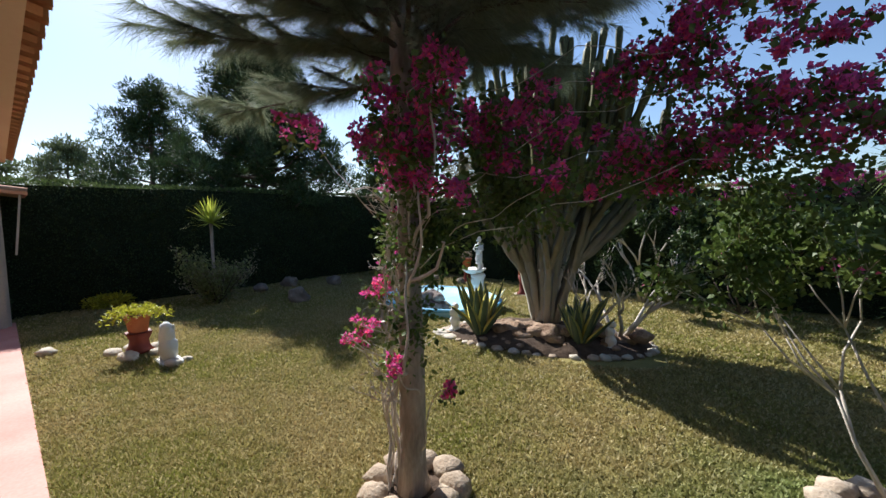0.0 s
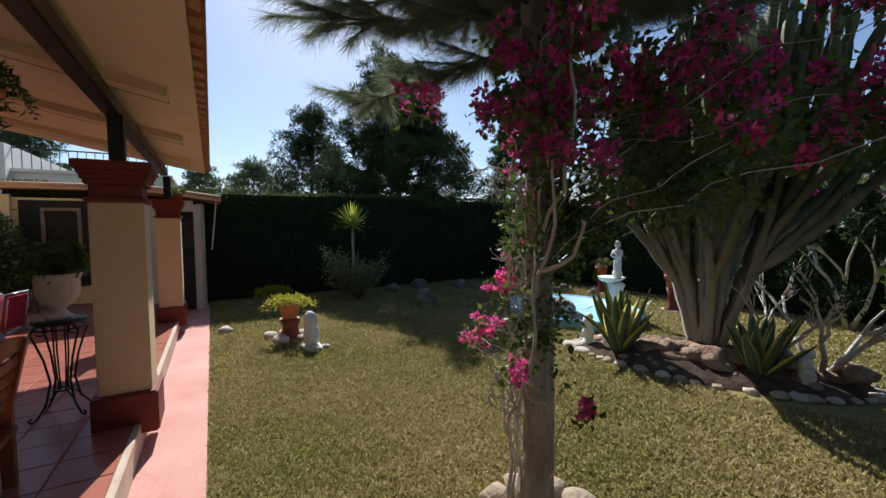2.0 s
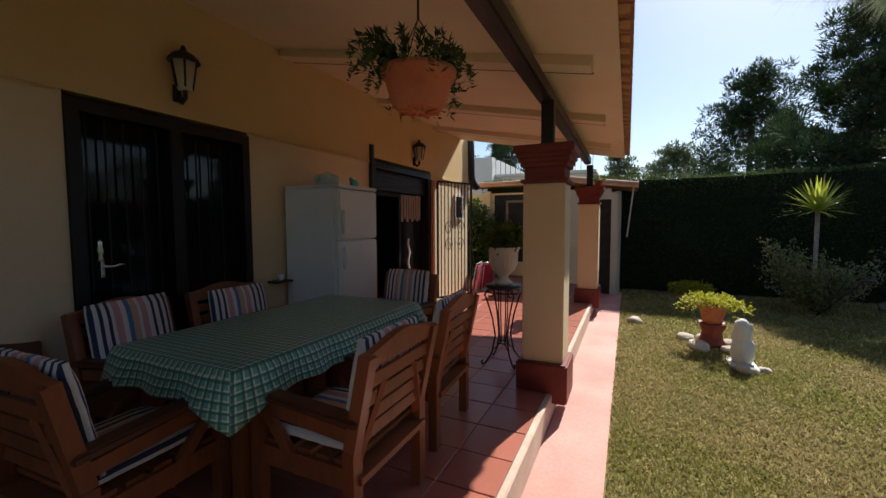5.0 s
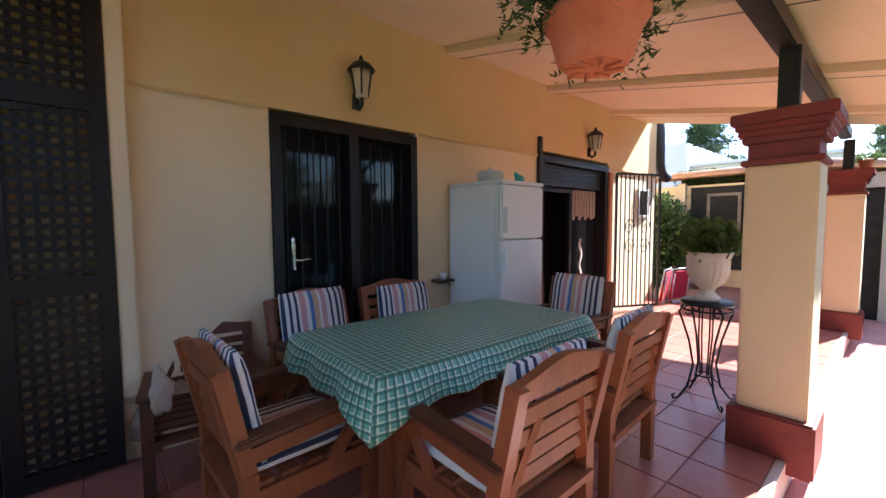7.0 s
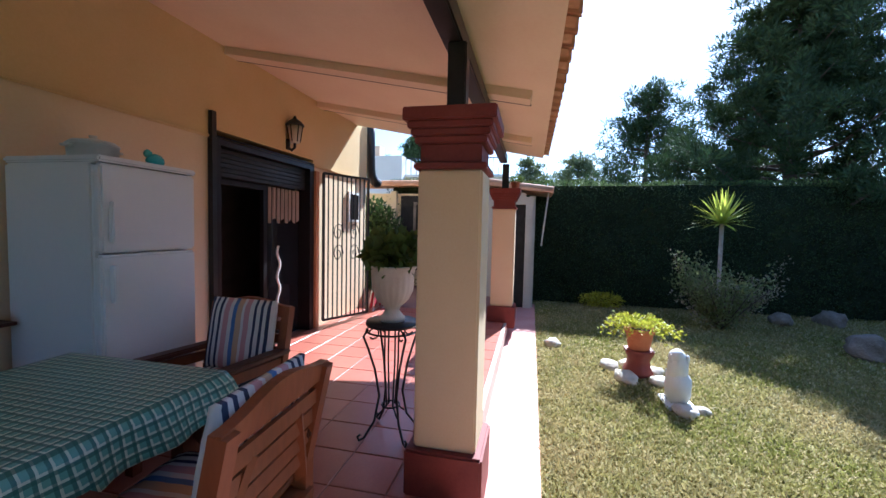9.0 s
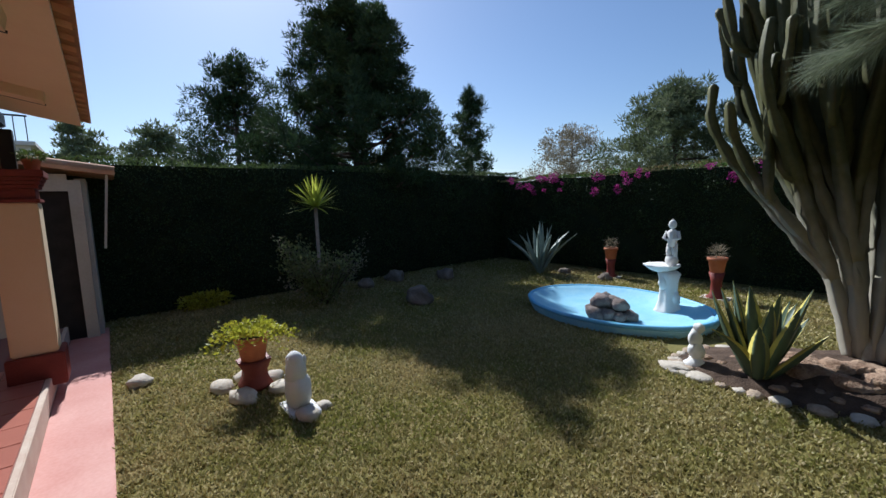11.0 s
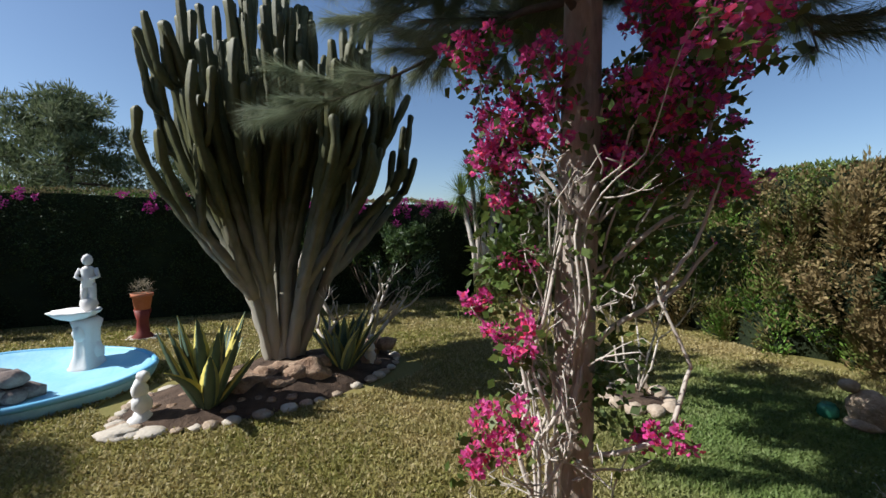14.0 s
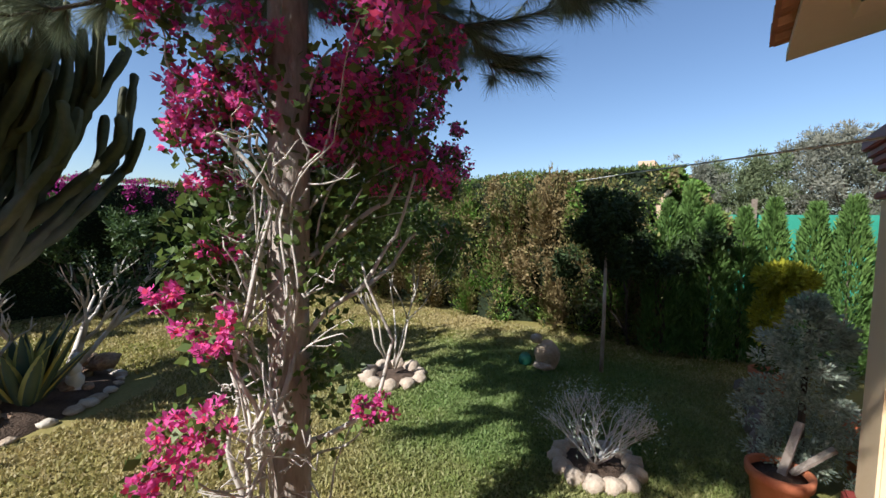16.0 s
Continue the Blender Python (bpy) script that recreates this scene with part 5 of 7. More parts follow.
sh = thing("leafy_shrub", "green leafy shrub between the house and the outbuilding", "shrub", "", (-11.2, -1.6, 0))
part("stem", tube(bmesh.new(), [(0, 0, 0), (0, 0, 1.2)], [0.05, 0.02], 8), M["pinebark"], sh)
leaf_ball("foliage", 9000, (0, -0.9, 1.15), (0.55, 0.9, 1.1), 0.10, 0.05, M["darkleaf"], sh, kind="stuff")

# clothes line
bm = tube(bmesh.new(), [(-1.3, 0.82, 2.15), (1.0, 2.3, 2.34), (3.1, 3.7, 2.5)], 0.006, 6)
part("clothes_line", bm, M["rope"], None, "pale clothes line from the pillar to the hedge", category="rope")

# ---- lawn ornaments ----
def stone(name, label, x, y, z, r, mat, seed, group=""):
    t = thing(name, label, "stone", group, (x, y, z))
    part("stone", blob(bmesh.new(), (0, 0, r[2] * 0.55), r, seed, 0.4, 3 if r[0] > 0.16 else 2), mat, t)
    return t


dog = thing("dog_statue", "white cast-stone sitting dog statue on a small flat slab", "statue", "", (-7.02, 2.46, 0))
bm = bmesh.new()
blob(bm, (0, 0, 0.17), (0.13, 0.11, 0.18), 3, 0.12, 3)
blob(bm, (-0.01, -0.01, 0.33), (0.095, 0.09, 0.16), 4, 0.1, 3)
blob(bm, (-0.02, -0.01, 0.45), (0.08, 0.075, 0.075), 5, 0.12, 3)
blob(bm, (-0.085, -0.01, 0.435), (0.04, 0.035, 0.03), 6, 0.1, 2)
for s in (-1, 1):
    blob(bm, (0.0, s * 0.07, 0.43), (0.03, 0.018, 0.055), 7, 0.1, 2)
    tube(bm, [(-0.10, s * 0.05, 0.3), (-0.11, s * 0.05, 0.03)], [0.035, 0.03], 8)
blob(bm, (0.16, 0.06, 0.03), (0.12, 0.06, 0.03), 8, 0.2, 2)
box(bm, -0.17, 0.17, -0.13, 0.13, 0, 0.035, 0.01)
part("statue", bm, M["statue"], dog)

ped = thing("clay_pedestal", "dark red glazed clay pedestal carrying a flower pot on the lawn", "pedestal", "", (-7.72, 2.28, 0.03))
part("body", lathe(bmesh.new(), [(0.16, 0), (0.17, 0.03), (0.13, 0.10), (0.12, 0.17), (0.16, 0.25), (0.17, 0.285)], seg=6), M["oxblood"], ped)
pp = potted(-7.72, 2.28, 0.316, 0.155, 0.24, "terracotta pot with a light green spreading plant on a pedestal", 0, (0.36, 0.055), M["limeleaf"])
P, D = [], []
for k in range(26):
    a, L = k * 2.4, RNG.uniform(0.22, 0.46)
    t = np.linspace(0.1, 1, 55)
    P.append(np.stack([L * t * np.cos(a), L * t * np.sin(a), 0.25 + 0.07 * np.sin(t * 3) - 0.10 * t ** 2 * RNG.uniform(-0.3, 1.2)], 1) + RNG.normal(size=(55, 3)) * 0.018)
    D.append(RNG.normal(size=(55, 3)) * 0.8 + np.array((np.cos(a), np.sin(a), 0.4)))
leaves("foliage", np.concatenate(P), np.concatenate(D), 0.042, 0.022, M["limeleaf"], pp, kind="stuff")
for i, (x, y, r) in enumerate(((-7.92, 2.02, 0.15), (-7.52, 2.12, 0.16), (-7.50, 2.45, 0.14), (-7.85, 2.50, 0.13), (-8.05, 2.25, 0.13), (-6.80, 2.45, 0.13), (-6.88, 2.62, 0.09), (-8.69, 1.40, 0.16))):
    stone("lawn_stone", "pale rounded stone lying on the lawn", x, y, 0, (r, r * 0.75, r * 0.42), M["paleRock"], i + 11, "stones on the lawn")
for i, (x, y, r) in enumerate(((-9.3, 5.5, 0.28), (-11.45, 6.4, 0.25), (-10.7, 7.35, 0.22), (-11.2, 5.5, 0.2), (-7.9, 9.6, 0.15), (-9.0, 9.7, 0.14))):
    stone("boulder", "grey boulder lying in the shade near the hedge", x, y, 0, (r, r * 0.8, r * 0.7), M["greyrock"], i + 31, "boulders by the hedge")


def yucca_head(parent, c, n, length, width, mat, down=-0.3, seed=1):
    """A rosette of long stiff leaves."""
    rnd = random.Random(seed)
    bm = bmesh.new()
    for k in range(n):
        a = k * 2.39996
        el = down + (1.5 - down) * (k / n)
        L = length * rnd.uniform(0.85, 1.1)
        d = Vector((math.cos(a) * math.cos(el), math.sin(a) * math.cos(el), math.sin(el)))
        s = Vector((-math.sin(a), math.cos(a), 0)) * width / 2
        prev = None
        for t in (0, 0.35, 0.7, 1.0):
            p = Vector(c) + d * L * t + Vector((0, 0, -0.14 * L * t * t * math.cos(el)))
            w = max(0.06, (1 - t) ** 0.6) if t else 0.7
            row = [bm.verts.new(p - s * w), bm.verts.new(p + s * w)]
            if prev:
                bm.faces.new((prev[0], prev[1], row[1], row[0]))
            prev = row
    part("leaf_rosette", bm, mat, parent)


pl = thing("yucca_tree", "slender yucca with a bright green rosette on a bare stem", "yucca", "", (-10.6, 4.22, 0))
part("stem", tube(bmesh.new(), [(0, 0, 0), (0.01, 0, 0.9), (0, 0, 1.8)], [0.04, 0.032, 0.035], 8), M["bark"], pl)
yucca_head(pl, (0, 0, 1.8), 76, 0.60, 0.07, M["palmleaf"], -0.1)
sb = thing("low_shrub", "low green shrub with pinkish tips round the yucca stem", "shrub", "", (-10.5, 4.25, 0))
bm = bmesh.new()
for k in range(16):
    a = k * 2.4
    tube(bm, [(0, 0, 0), (0.3 * math.cos(a), 0.35 * math.sin(a), 0.4), (0.45 * math.cos(a), 0.7 * math.sin(a), 0.75)], [0.015, 0.01, 0.004], 5)
part("stem", bm, M["pinebark"], sb)
P, D = [], []
for k in range(130):
    a, L, hh = RNG.random() * 6.28, RNG.uniform(0.2, 0.68), RNG.uniform(0.3, 1.15)
    t = np.linspace(0.25, 1, 70)[:, None]
    tip = np.array((0.7 * L * np.cos(a), 1.35 * L * np.sin(a), (0.3 + hh) * (0.35 + 0.9 * L)))
    P.append(tip * t + RNG.normal(size=(70, 3)) * 0.05)
    D.append(tip * 0.8 + RNG.normal(size=(70, 3)) * 0.6)
cut = 92
leaves("foliage", np.concatenate(P[:cut]), np.concatenate(D[:cut]), 0.06, 0.036, M["shrubleaf"], sb, kind="stuff")
leaves("pale_foliage", np.concatenate(P[cut:]), np.concatenate(D[cut:]), 0.045, 0.025, M["paleolive"], sb, kind="stuff")
# lime leaves imitate a sunlit patch showing through a hole in the hedge
lg = thing("low_shrub", "bright lime leaf tuft standing in for a sunlit patch beyond the hedge", "shrub", "", (-11.85, 2.55, 0))
part("stem", tube(bmesh.new(), [(0, 0, 0), (0, 0, 0.3)], 0.02, 6), M["pinebark"], lg)
leaf_ball("foliage", 1300, (0, 0, 0.16), (0.15, 0.45, 0.16), 0.06, 0.03, M["limeleaf"], lg, kind="stuff")

# ---- fountain and basin ----
ba = thing("pond_basin", "shallow pale-blue painted shell-shaped pond basin, dry, on the lawn", "pond", "", (-6.55, 7.25, 0))
bm = bmesh.new()
seg, rings = 56, []
for r, z in ((0.02, 0.02), (0.45, 0.022), (0.75, 0.05), (0.95, 0.13), (1.0, 0.17), (1.05, 0.165), (1.06, 0.10), (1.02, 0.0)):
    ring = []
    for k in range(seg):
        a = 2 * math.pi * k / seg
        lobe = 1 + 0.05 * math.cos(2 * a + 0.6) * (r > 0.3) + 0.006 * math.cos(11 * a) * (r > 0.8)
        ring.append(bm.verts.new((1.30 * r * lobe * math.cos(a), 1.02 * r * lobe * math.sin(a), z + 0.02 * math.sin(a) * r)))
    rings.append(ring)
for a, b in zip(rings, rings[1:]):
    for k in range(seg):
        bm.faces.new((a[k], a[(k + 1) % seg], b[(k + 1) % seg], b[k])).smooth = True
bm.faces.new(rings[0][::-1])
part("bowl", bm, M["blue"], ba)
rim = []
for k in range(seg + 1):
    a = 2 * math.pi * k / seg
    lobe = 1 + 0.05 * math.cos(2 * a + 0.6) + 0.006 * math.cos(11 * a)
    rim.append((1.365 * lobe * math.cos(a), 1.07 * lobe * math.sin(a), 0.155 + 0.02 * math.sin(a)))
part("rim", tube(bmesh.new(), rim, 0.035, 8), M["rimblue"], ba, "stronger blue rolled rim")
for i in range(15):
    a, d = i * 2.4, 0.30 * math.sqrt((i % 10) / 10)
    r = 0.10 + 0.04 * ((i * 7) % 5) / 5
    z = 0.02 if i < 10 else 0.20
    stone("pond_rock", "grey rounded rock piled in the dry blue basin", -6.42 + 1.1 * d * math.cos(a), 6.92 + 0.8 * d * math.sin(a), z, (r * 1.1, r, r * 0.85), M["pondrock"], i + 51, "rocks piled in the basin")

FX, FY = -5.95, 7.80
fo = thing("fountain_statue", "white cast-stone fountain: a figure above a scalloped bowl", "statue", "", (FX, FY, 0))
bm = lathe(bmesh.new(), [(0.20, 0), (0.21, 0.03), (0.17, 0.07), (0.13, 0.2), (0.115, 0.4), (0.12, 0.52), (0.16, 0.62), (0.12, 0.66)], seg=24, flute=5, depth=0.12, band=(0.05, 0.6))
for k in range(3):
    blob(bm, (0.09 * math.cos(k * 2.1), 0.09 * math.sin(k * 2.1), 0.25 + 0.12 * k), (0.08, 0.08, 0.12), k, 0.3, 2)
lathe(bm, [(0.05, 0.63), (0.17, 0.68), (0.24, 0.74), (0.25, 0.76), (0.21, 0.755), (0.05, 0.72)], -0.10, -0.02, seg=36, flute=9, depth=0.07, band=(0.65, 0.77))
blob(bm, (0.03, 0, 0.82), (0.09, 0.08, 0.11), 9, 0.2, 2)
for s in (-1, 1):
    tube(bm, [(0.03 + s * 0.035, 0, 0.80), (0.03 + s * 0.04, -0.01, 0.95), (0.03 + s * 0.03, 0, 1.08)], [0.035, 0.04, 0.045], 10)
    tube(bm, [(0.03 + s * 0.075, 0, 1.27), (0.03 + s * 0.11, -0.03, 1.17), (0.03 + s * 0.04, -0.08, 1.14)], [0.025, 0.024, 0.018], 8)
tube(bm, [(0.03, 0, 1.04), (0.03, 0, 1.15), (0.03, 0, 1.26), (0.03, 0, 1.30)], [0.07, 0.06, 0.078, 0.03], 12)
blob(bm, (0.03, -0.01, 1.375), (0.055, 0.058, 0.07), 5, 0.08, 3)
for v in bm.verts:
    v.co.x += 0.02
part("statue", bm, M["statue"], fo)


def pedestal_pot(x, y, s):
    p = thing("clay_pedestal", "dark red clay pedestal carrying a flower pot near the hedge", "pedestal", "pot pedestals", (x, y, 0))
    part("body", lathe(bmesh.new(), [(0.15 * s, 0), (0.15 * s, 0.04), (0.09, 0.1), (0.08, 0.3), (0.12, 0.42 * s + 0.05)], seg=20), M["oxblood"], p)
    part("slab", box(bmesh.new(), -0.22, 0.22, -0.16, 0.16, -0.01, 0.03, 0.01), M["paleRock"], p)
    potted(x, y, 0.42 * s + 0.051, 0.145, 0.26, "terracotta pot with a dry spiky plant on a pedestal", 200, (0.12, 0.12), M["paleolive"], 0.10, 0.01)


pedestal_pot(-5.70, 9.25, 1.0)
pedestal_pot(-7.95, 9.95, 0.9)


def agave(x, y, z, n, L, W, mat, label, seed, lo=0.25):
    t = thing("agave", label, "agave", "", (x, y, z))
    rnd = random.Random(seed)
    for k in range(n):
        a = k * 2.39996 + rnd.uniform(-0.15, 0.15)
        el = lo + (1.45 - lo) * (k / n) ** 0.8
        ln = L * rnd.uniform(0.8, 1.1) * (0.85 + 0.15 * k / n)
        bm = bmesh.new()
        uv = bm.loops.layers.uv.new("UVMap")
        prev = None
        side = Vector((-math.sin(a), math.cos(a), 0))
        bend = rnd.uniform(-0.1, 0.15) - (0.35 if rnd.random() < 0.15 else 0)
        N = 9
        for i in range(N + 1):
            u = i / N
            e = el + bend * u
            p = Vector((math.cos(a) * math.cos(e), math.sin(a) * math.cos(e), math.sin(e))) * ln * u + Vector((math.cos(a), math.sin(a), 0)) * 0.04
            w = W * (0.55 + 0.9 * math.sin(min(u * 1.6, 1.57)) * 0.5) * (1 - u ** 2.6) + 0.002
            nrm = Vector((-math.cos(a) * math.sin(e), -math.sin(a) * math.sin(e), math.cos(e)))
            row = [bm.verts.new(p - side * w / 2 + nrm * w * 0.22), bm.verts.new(p - side * w * 0.26 + nrm * 0.01), bm.verts.new(p - nrm * w * 0.02), bm.verts.new(p + side * w * 0.26 + nrm * 0.01), bm.verts.new(p + side * w / 2 + nrm * w * 0.22)]
            low = bm.verts.new(p - nrm * w * 0.2)
            if prev:
                for q in range(4):
                    f = bm.faces.new((prev[0][q], prev[0][q + 1], row[q + 1], row[q]))
                    f.smooth = True
                    uv_quadstrip(bm, uv, f, [(q / 4, u), ((q + 1) / 4, u), ((q + 1) / 4, u), (q / 4, u)])
                for q, w2 in ((0, 4), (4, 0)):
                    f = bm.faces.new((prev[0][q], row[q], low, prev[1]) if q == 0 else (prev[0][q], prev[1], low, row[q]))
                    f.smooth = True
                    uv_quadstrip(bm, uv, f, [(0.02, u), (0.02, u), (0.5, u), (0.5, u)] if q == 0 else [(0.98, u), (0.5, u), (0.5, u), (0.98, u)])
            prev = (row, low)
        part("leaf", bm, mat, t)
    return t


agave(-4.40, 5.80, 0.05, 19, 0.98, 0.21, M["agave"], "large agave with yellow-edged green leaves in the stone bed", 4, 0.92)
agave(-3.06, 6.28, 0.05, 17, 0.85, 0.185, M["agave"], "smaller agave with yellow-edged green leaves in the stone bed", 9, 0.9)
agave(-9.45, 9.35, 0.0, 22, 1.35, 0.17, M["blueagave"], "big blue-grey agave in the shade of the hedge", 14, 0.9)

# ---- stone bed with the candelabra cactus ----
bed = thing("planting_bed", "dark soil mound of the cactus bed", "soil", kind="structure")
bm = bmesh.new()
nb_ = 40
c0 = (-3.72, 6.42)
rot = math.radians(20)
rr = []
for r, z in ((1.0, 0.0), (0.92, 0.06), (0.7, 0.12), (0.4, 0.24), (0.0, 0.28)):
    ring = []
    for k in range(nb_):
        a = 2 * math.pi * k / nb_
        x, y = 1.55 * r * math.cos(a), 0.78 * r * math.sin(a)
        ring.append(bm.verts.new((c0[0] + x * math.cos(rot) - y * math.sin(rot) + 0.03 * math.sin(7 * a), c0[1] + x * math.sin(rot) + y * math.cos(rot), z + 0.03 * noise.noise(Vector((x * 4, y * 4, 0))) * (r < 1))))
    rr.append(ring)
for a, b in zip(rr, rr[1:]):
    for k in range(nb_):
        bm.faces.new((a[k], a[(k + 1) % nb_], b[(k + 1) % nb_], b[k])).smooth = True
part("soil", bm, M["soil"], bed)
for k in range(46):
    a = 2 * math.pi * (k + 0.3 * math.sin(k * 5)) / 46
    x, y = 1.52 * math.cos(a), 0.77 * math.sin(a)
    r = 0.04 + 0.035 * abs(math.sin(k * 2.7))
    stone("border_stone", "small pale stone edging the cactus bed", c0[0] + x * math.cos(rot) - y * math.sin(rot), c0[1] + x * math.sin(rot) + y * math.cos(rot), 0, (r * 1.2, r, r * 0.6), M["paleRock"] if k % 2 else M["rock"], 100 + k, "border stones of the bed")
for k, (x, y, r) in enumerate(((-4.10, 6.05, 0.20), (-3.78, 6.02, 0.16), (-3.48, 6.15, 0.22), (-3.62, 6.25, 0.15), (-4.3, 6.25, 0.15), (-3.2, 6.55, 0.17), (-2.85, 6.75, 0.13), (-2.6, 6.8, 0.11), (-3.95, 6.3, 0.14), (-2.75, 6.45, 0.11), (-3.9, 6.12, 0.13), (-3.62, 6.05, 0.12), (-3.35, 6.3, 0.13), (-4.15, 6.2, 0.12), (-3.1, 6.4, 0.12), (-3.75, 6.2, 0.14), (-2.95, 6.6, 0.14), (-2.4, 6.75, 0.12), (-2.5, 6.95, 0.10), (-4.45, 6.1, 0.12))):
    stone("bed_rock", "rugged brown rock piled round the cactus foot", x, y, 0.06 + (0.10 if k > 9 else 0), (r * 1.2, r * 0.85, r * 0.72), M["bedrock"], 200 + k, "rocks round the cactus")
for k in range(60):
    a, d = RNG.random() * 6.28, RNG.random() ** 0.5
    x, y = 1.4 * d * math.cos(a), 0.68 * d * math.sin(a)
    r = RNG.uniform(0.025, 0.05)
    stone("gravel_stone", "fist-sized reddish stone lying in the bed", c0[0] + x * math.cos(rot) - y * math.sin(rot), c0[1] + x * math.sin(rot) + y * math.cos(rot), 0.07 + 0.10 * (1 - d), (r * 1.3, r, r * 0.7), M["bedrock"], 300 + k, "small stones in the bed")

CX, CY = -3.72, 6.55
ca = thing("candelabra_cactus", "huge many-armed candelabra cactus with a pale corky foot", "cactus", "", (CX, CY, 0))
rnd = random.Random(12)


def arm_path(a, R, H, z0, out=0.10, n=30, kink=1.0, power=1.12, wob=0.03):
    """From near the trunk outwards, then bending upright."""
    ph, pts = rnd.uniform(0, 6), []
    for i in range(n + 1):
        u = i / n
        r = out + (R - out) * min(1.0, u * kink) ** power + wob * math.sin(u * 8 + ph) * u
        pts.append(Vector((r * math.cos(a), r * math.sin(a) * 0.80, z0 + (H - z0) * u)))
    return pts


def arm_mesh(bm, pts, r0, r1, ph):
    """Ribbed skin, pinched where each season's growth began, blunt at the tip."""
    n, rad, run = len(pts), [], 0.0
    for i, p in enumerate(pts):
        run += (p - pts[i - 1]).length if i else 0
        pinch = 0.62 + 0.38 * abs(math.sin(run * 8.5 + ph)) ** 0.6
        rad.append((r0 + (r1 - r0) * i / n) * pinch)
    d = (pts[-1] - pts[-2]).normalized()
    tube(bm, pts + [pts[-1] + d * r1 * 0.7, pts[-1] + d * r1], rad + [r1 * 0.62, r1 * 0.2], 10, True, 5, 0.30)


MAINS = 14
for m in range(MAINS):
    a0 = m * 2.39996 + rnd.uniform(-0.15, 0.15)
    R0 = 1.50 * math.sqrt((m + 0.6) / MAINS)
    R0 *= 0.84 if math.cos(a0) < 0 else 1.0
    H0 = 4.95 - 0.95 * R0 - rnd.uniform(0, 0.5)
    main = arm_path(a0, R0, H0, 0.20, 0.05 + 0.08 * R0)
    bm = bmesh.new()
    arm_mesh(bm, main, 0.060 if R0 > 0.5 else 0.05, 0.042, rnd.uniform(0, 3))
    part("arm", bm, M["cactus"], ca)
    for k in range(7 if R0 > 0.6 else 5):
        i = rnd.choice((6, 7, 8, 9, 11, 13)) + k // 2
        s = main[i]
        a = a0 + rnd.uniform(-0.50, 0.50) / max(R0, 0.6)
        R = min(1.58, max(0.1, R0 + rnd.uniform(-0.38, 0.24)))
        e = Vector((R * math.cos(a), R * math.sin(a) * 0.80, 0))
        top = 4.95 - 1.0 * R - rnd.uniform(0.0, 1.0)
        n, pts, ph = 22, [], rnd.uniform(0, 6)
        for j in range(n + 1):
            u = j / n
            f = 1 - (1 - min(1.0, u * 1.15)) ** 1.25
            q = s.lerp(Vector((e.x, e.y, s.z)), f)
            pts.append(Vector((q.x + 0.022 * math.sin(u * 9 + ph) * u, q.y + 0.022 * math.cos(u * 8 + ph) * u, s.z + (top - s.z) * u)))
        bm = bmesh.new()
        arm_mesh(bm, pts, 0.05, 0.040, ph)
        for g in range(rnd.choice((0, 1, 1, 2))):
            b = pts[rnd.choice((9, 11, 13, 15, 17))]
            aa = a + rnd.uniform(-1.3, 1.3)
            q = Vector((math.cos(aa), math.sin(aa) * 0.8, 0)) * rnd.uniform(0.08, 0.17)
            L = rnd.uniform(0.3, 0.8)
            arm_mesh(bm, [b.copy(), b + q * 0.6 + Vector((0, 0, 0.03)), b + q + Vector((0, 0, 0.12))] + [b + q * (1.05 + 0.1 * w) + Vector((0, 0, 0.12 + L * w / 7)) for w in range(1, 8)], 0.036, 0.038, rnd.uniform(0, 3))
        part("arm", bm, M["cactus"], ca)
part("trunk", tube(bmesh.new(), [(0, 0, 0.1), (0.02, 0, 0.35), (0.03, 0, 0.65)], [0.22, 0.15, 0.08], 14, True, 7, 0.16), M["cactusbase"], ca, "pale corky trunk")


def small_statue(x, y, s, label):
    t = thing("garden_statue", label, "statue", "", (x, y, 0.03))
    bm = lathe(bmesh.new(), [(0.10 * s, 0), (0.11 * s, 0.03), (0.07 * s, 0.06), (0.055 * s, 0.10)], seg=20)
    blob(bm, (0, 0, 0.17 * s), (0.075 * s, 0.08 * s, 0.10 * s), 3, 0.25, 3)
    blob(bm, (-0.01, -0.01, 0.30 * s), (0.065 * s, 0.07 * s, 0.09 * s), 5, 0.25, 3)
    blob(bm, (0.02, 0, 0.41 * s), (0.05 * s, 0.05 * s, 0.055 * s), 8, 0.2, 3)
    part("statue", bm, M["statue"], t)


small_statue(-4.93, 5.84, 1.0, "small white cast-stone statue at the edge of the stone bed")
small_statue(-2.70, 6.42, 0.9, "small grey-white cast-stone statue beside the smaller agave")
for k, (x, y, r) in enumerate(((-5.05, 5.66, 0.13), (-4.82, 5.60, 0.11), (-4.95, 5.62, 0.09))):
    stone("flat_stone", "flat pale stone under the small statue", x, y, 0, (r * 1.3, r, r * 0.35), M["paleRock"], 400 + k, "flat stones by the statue")


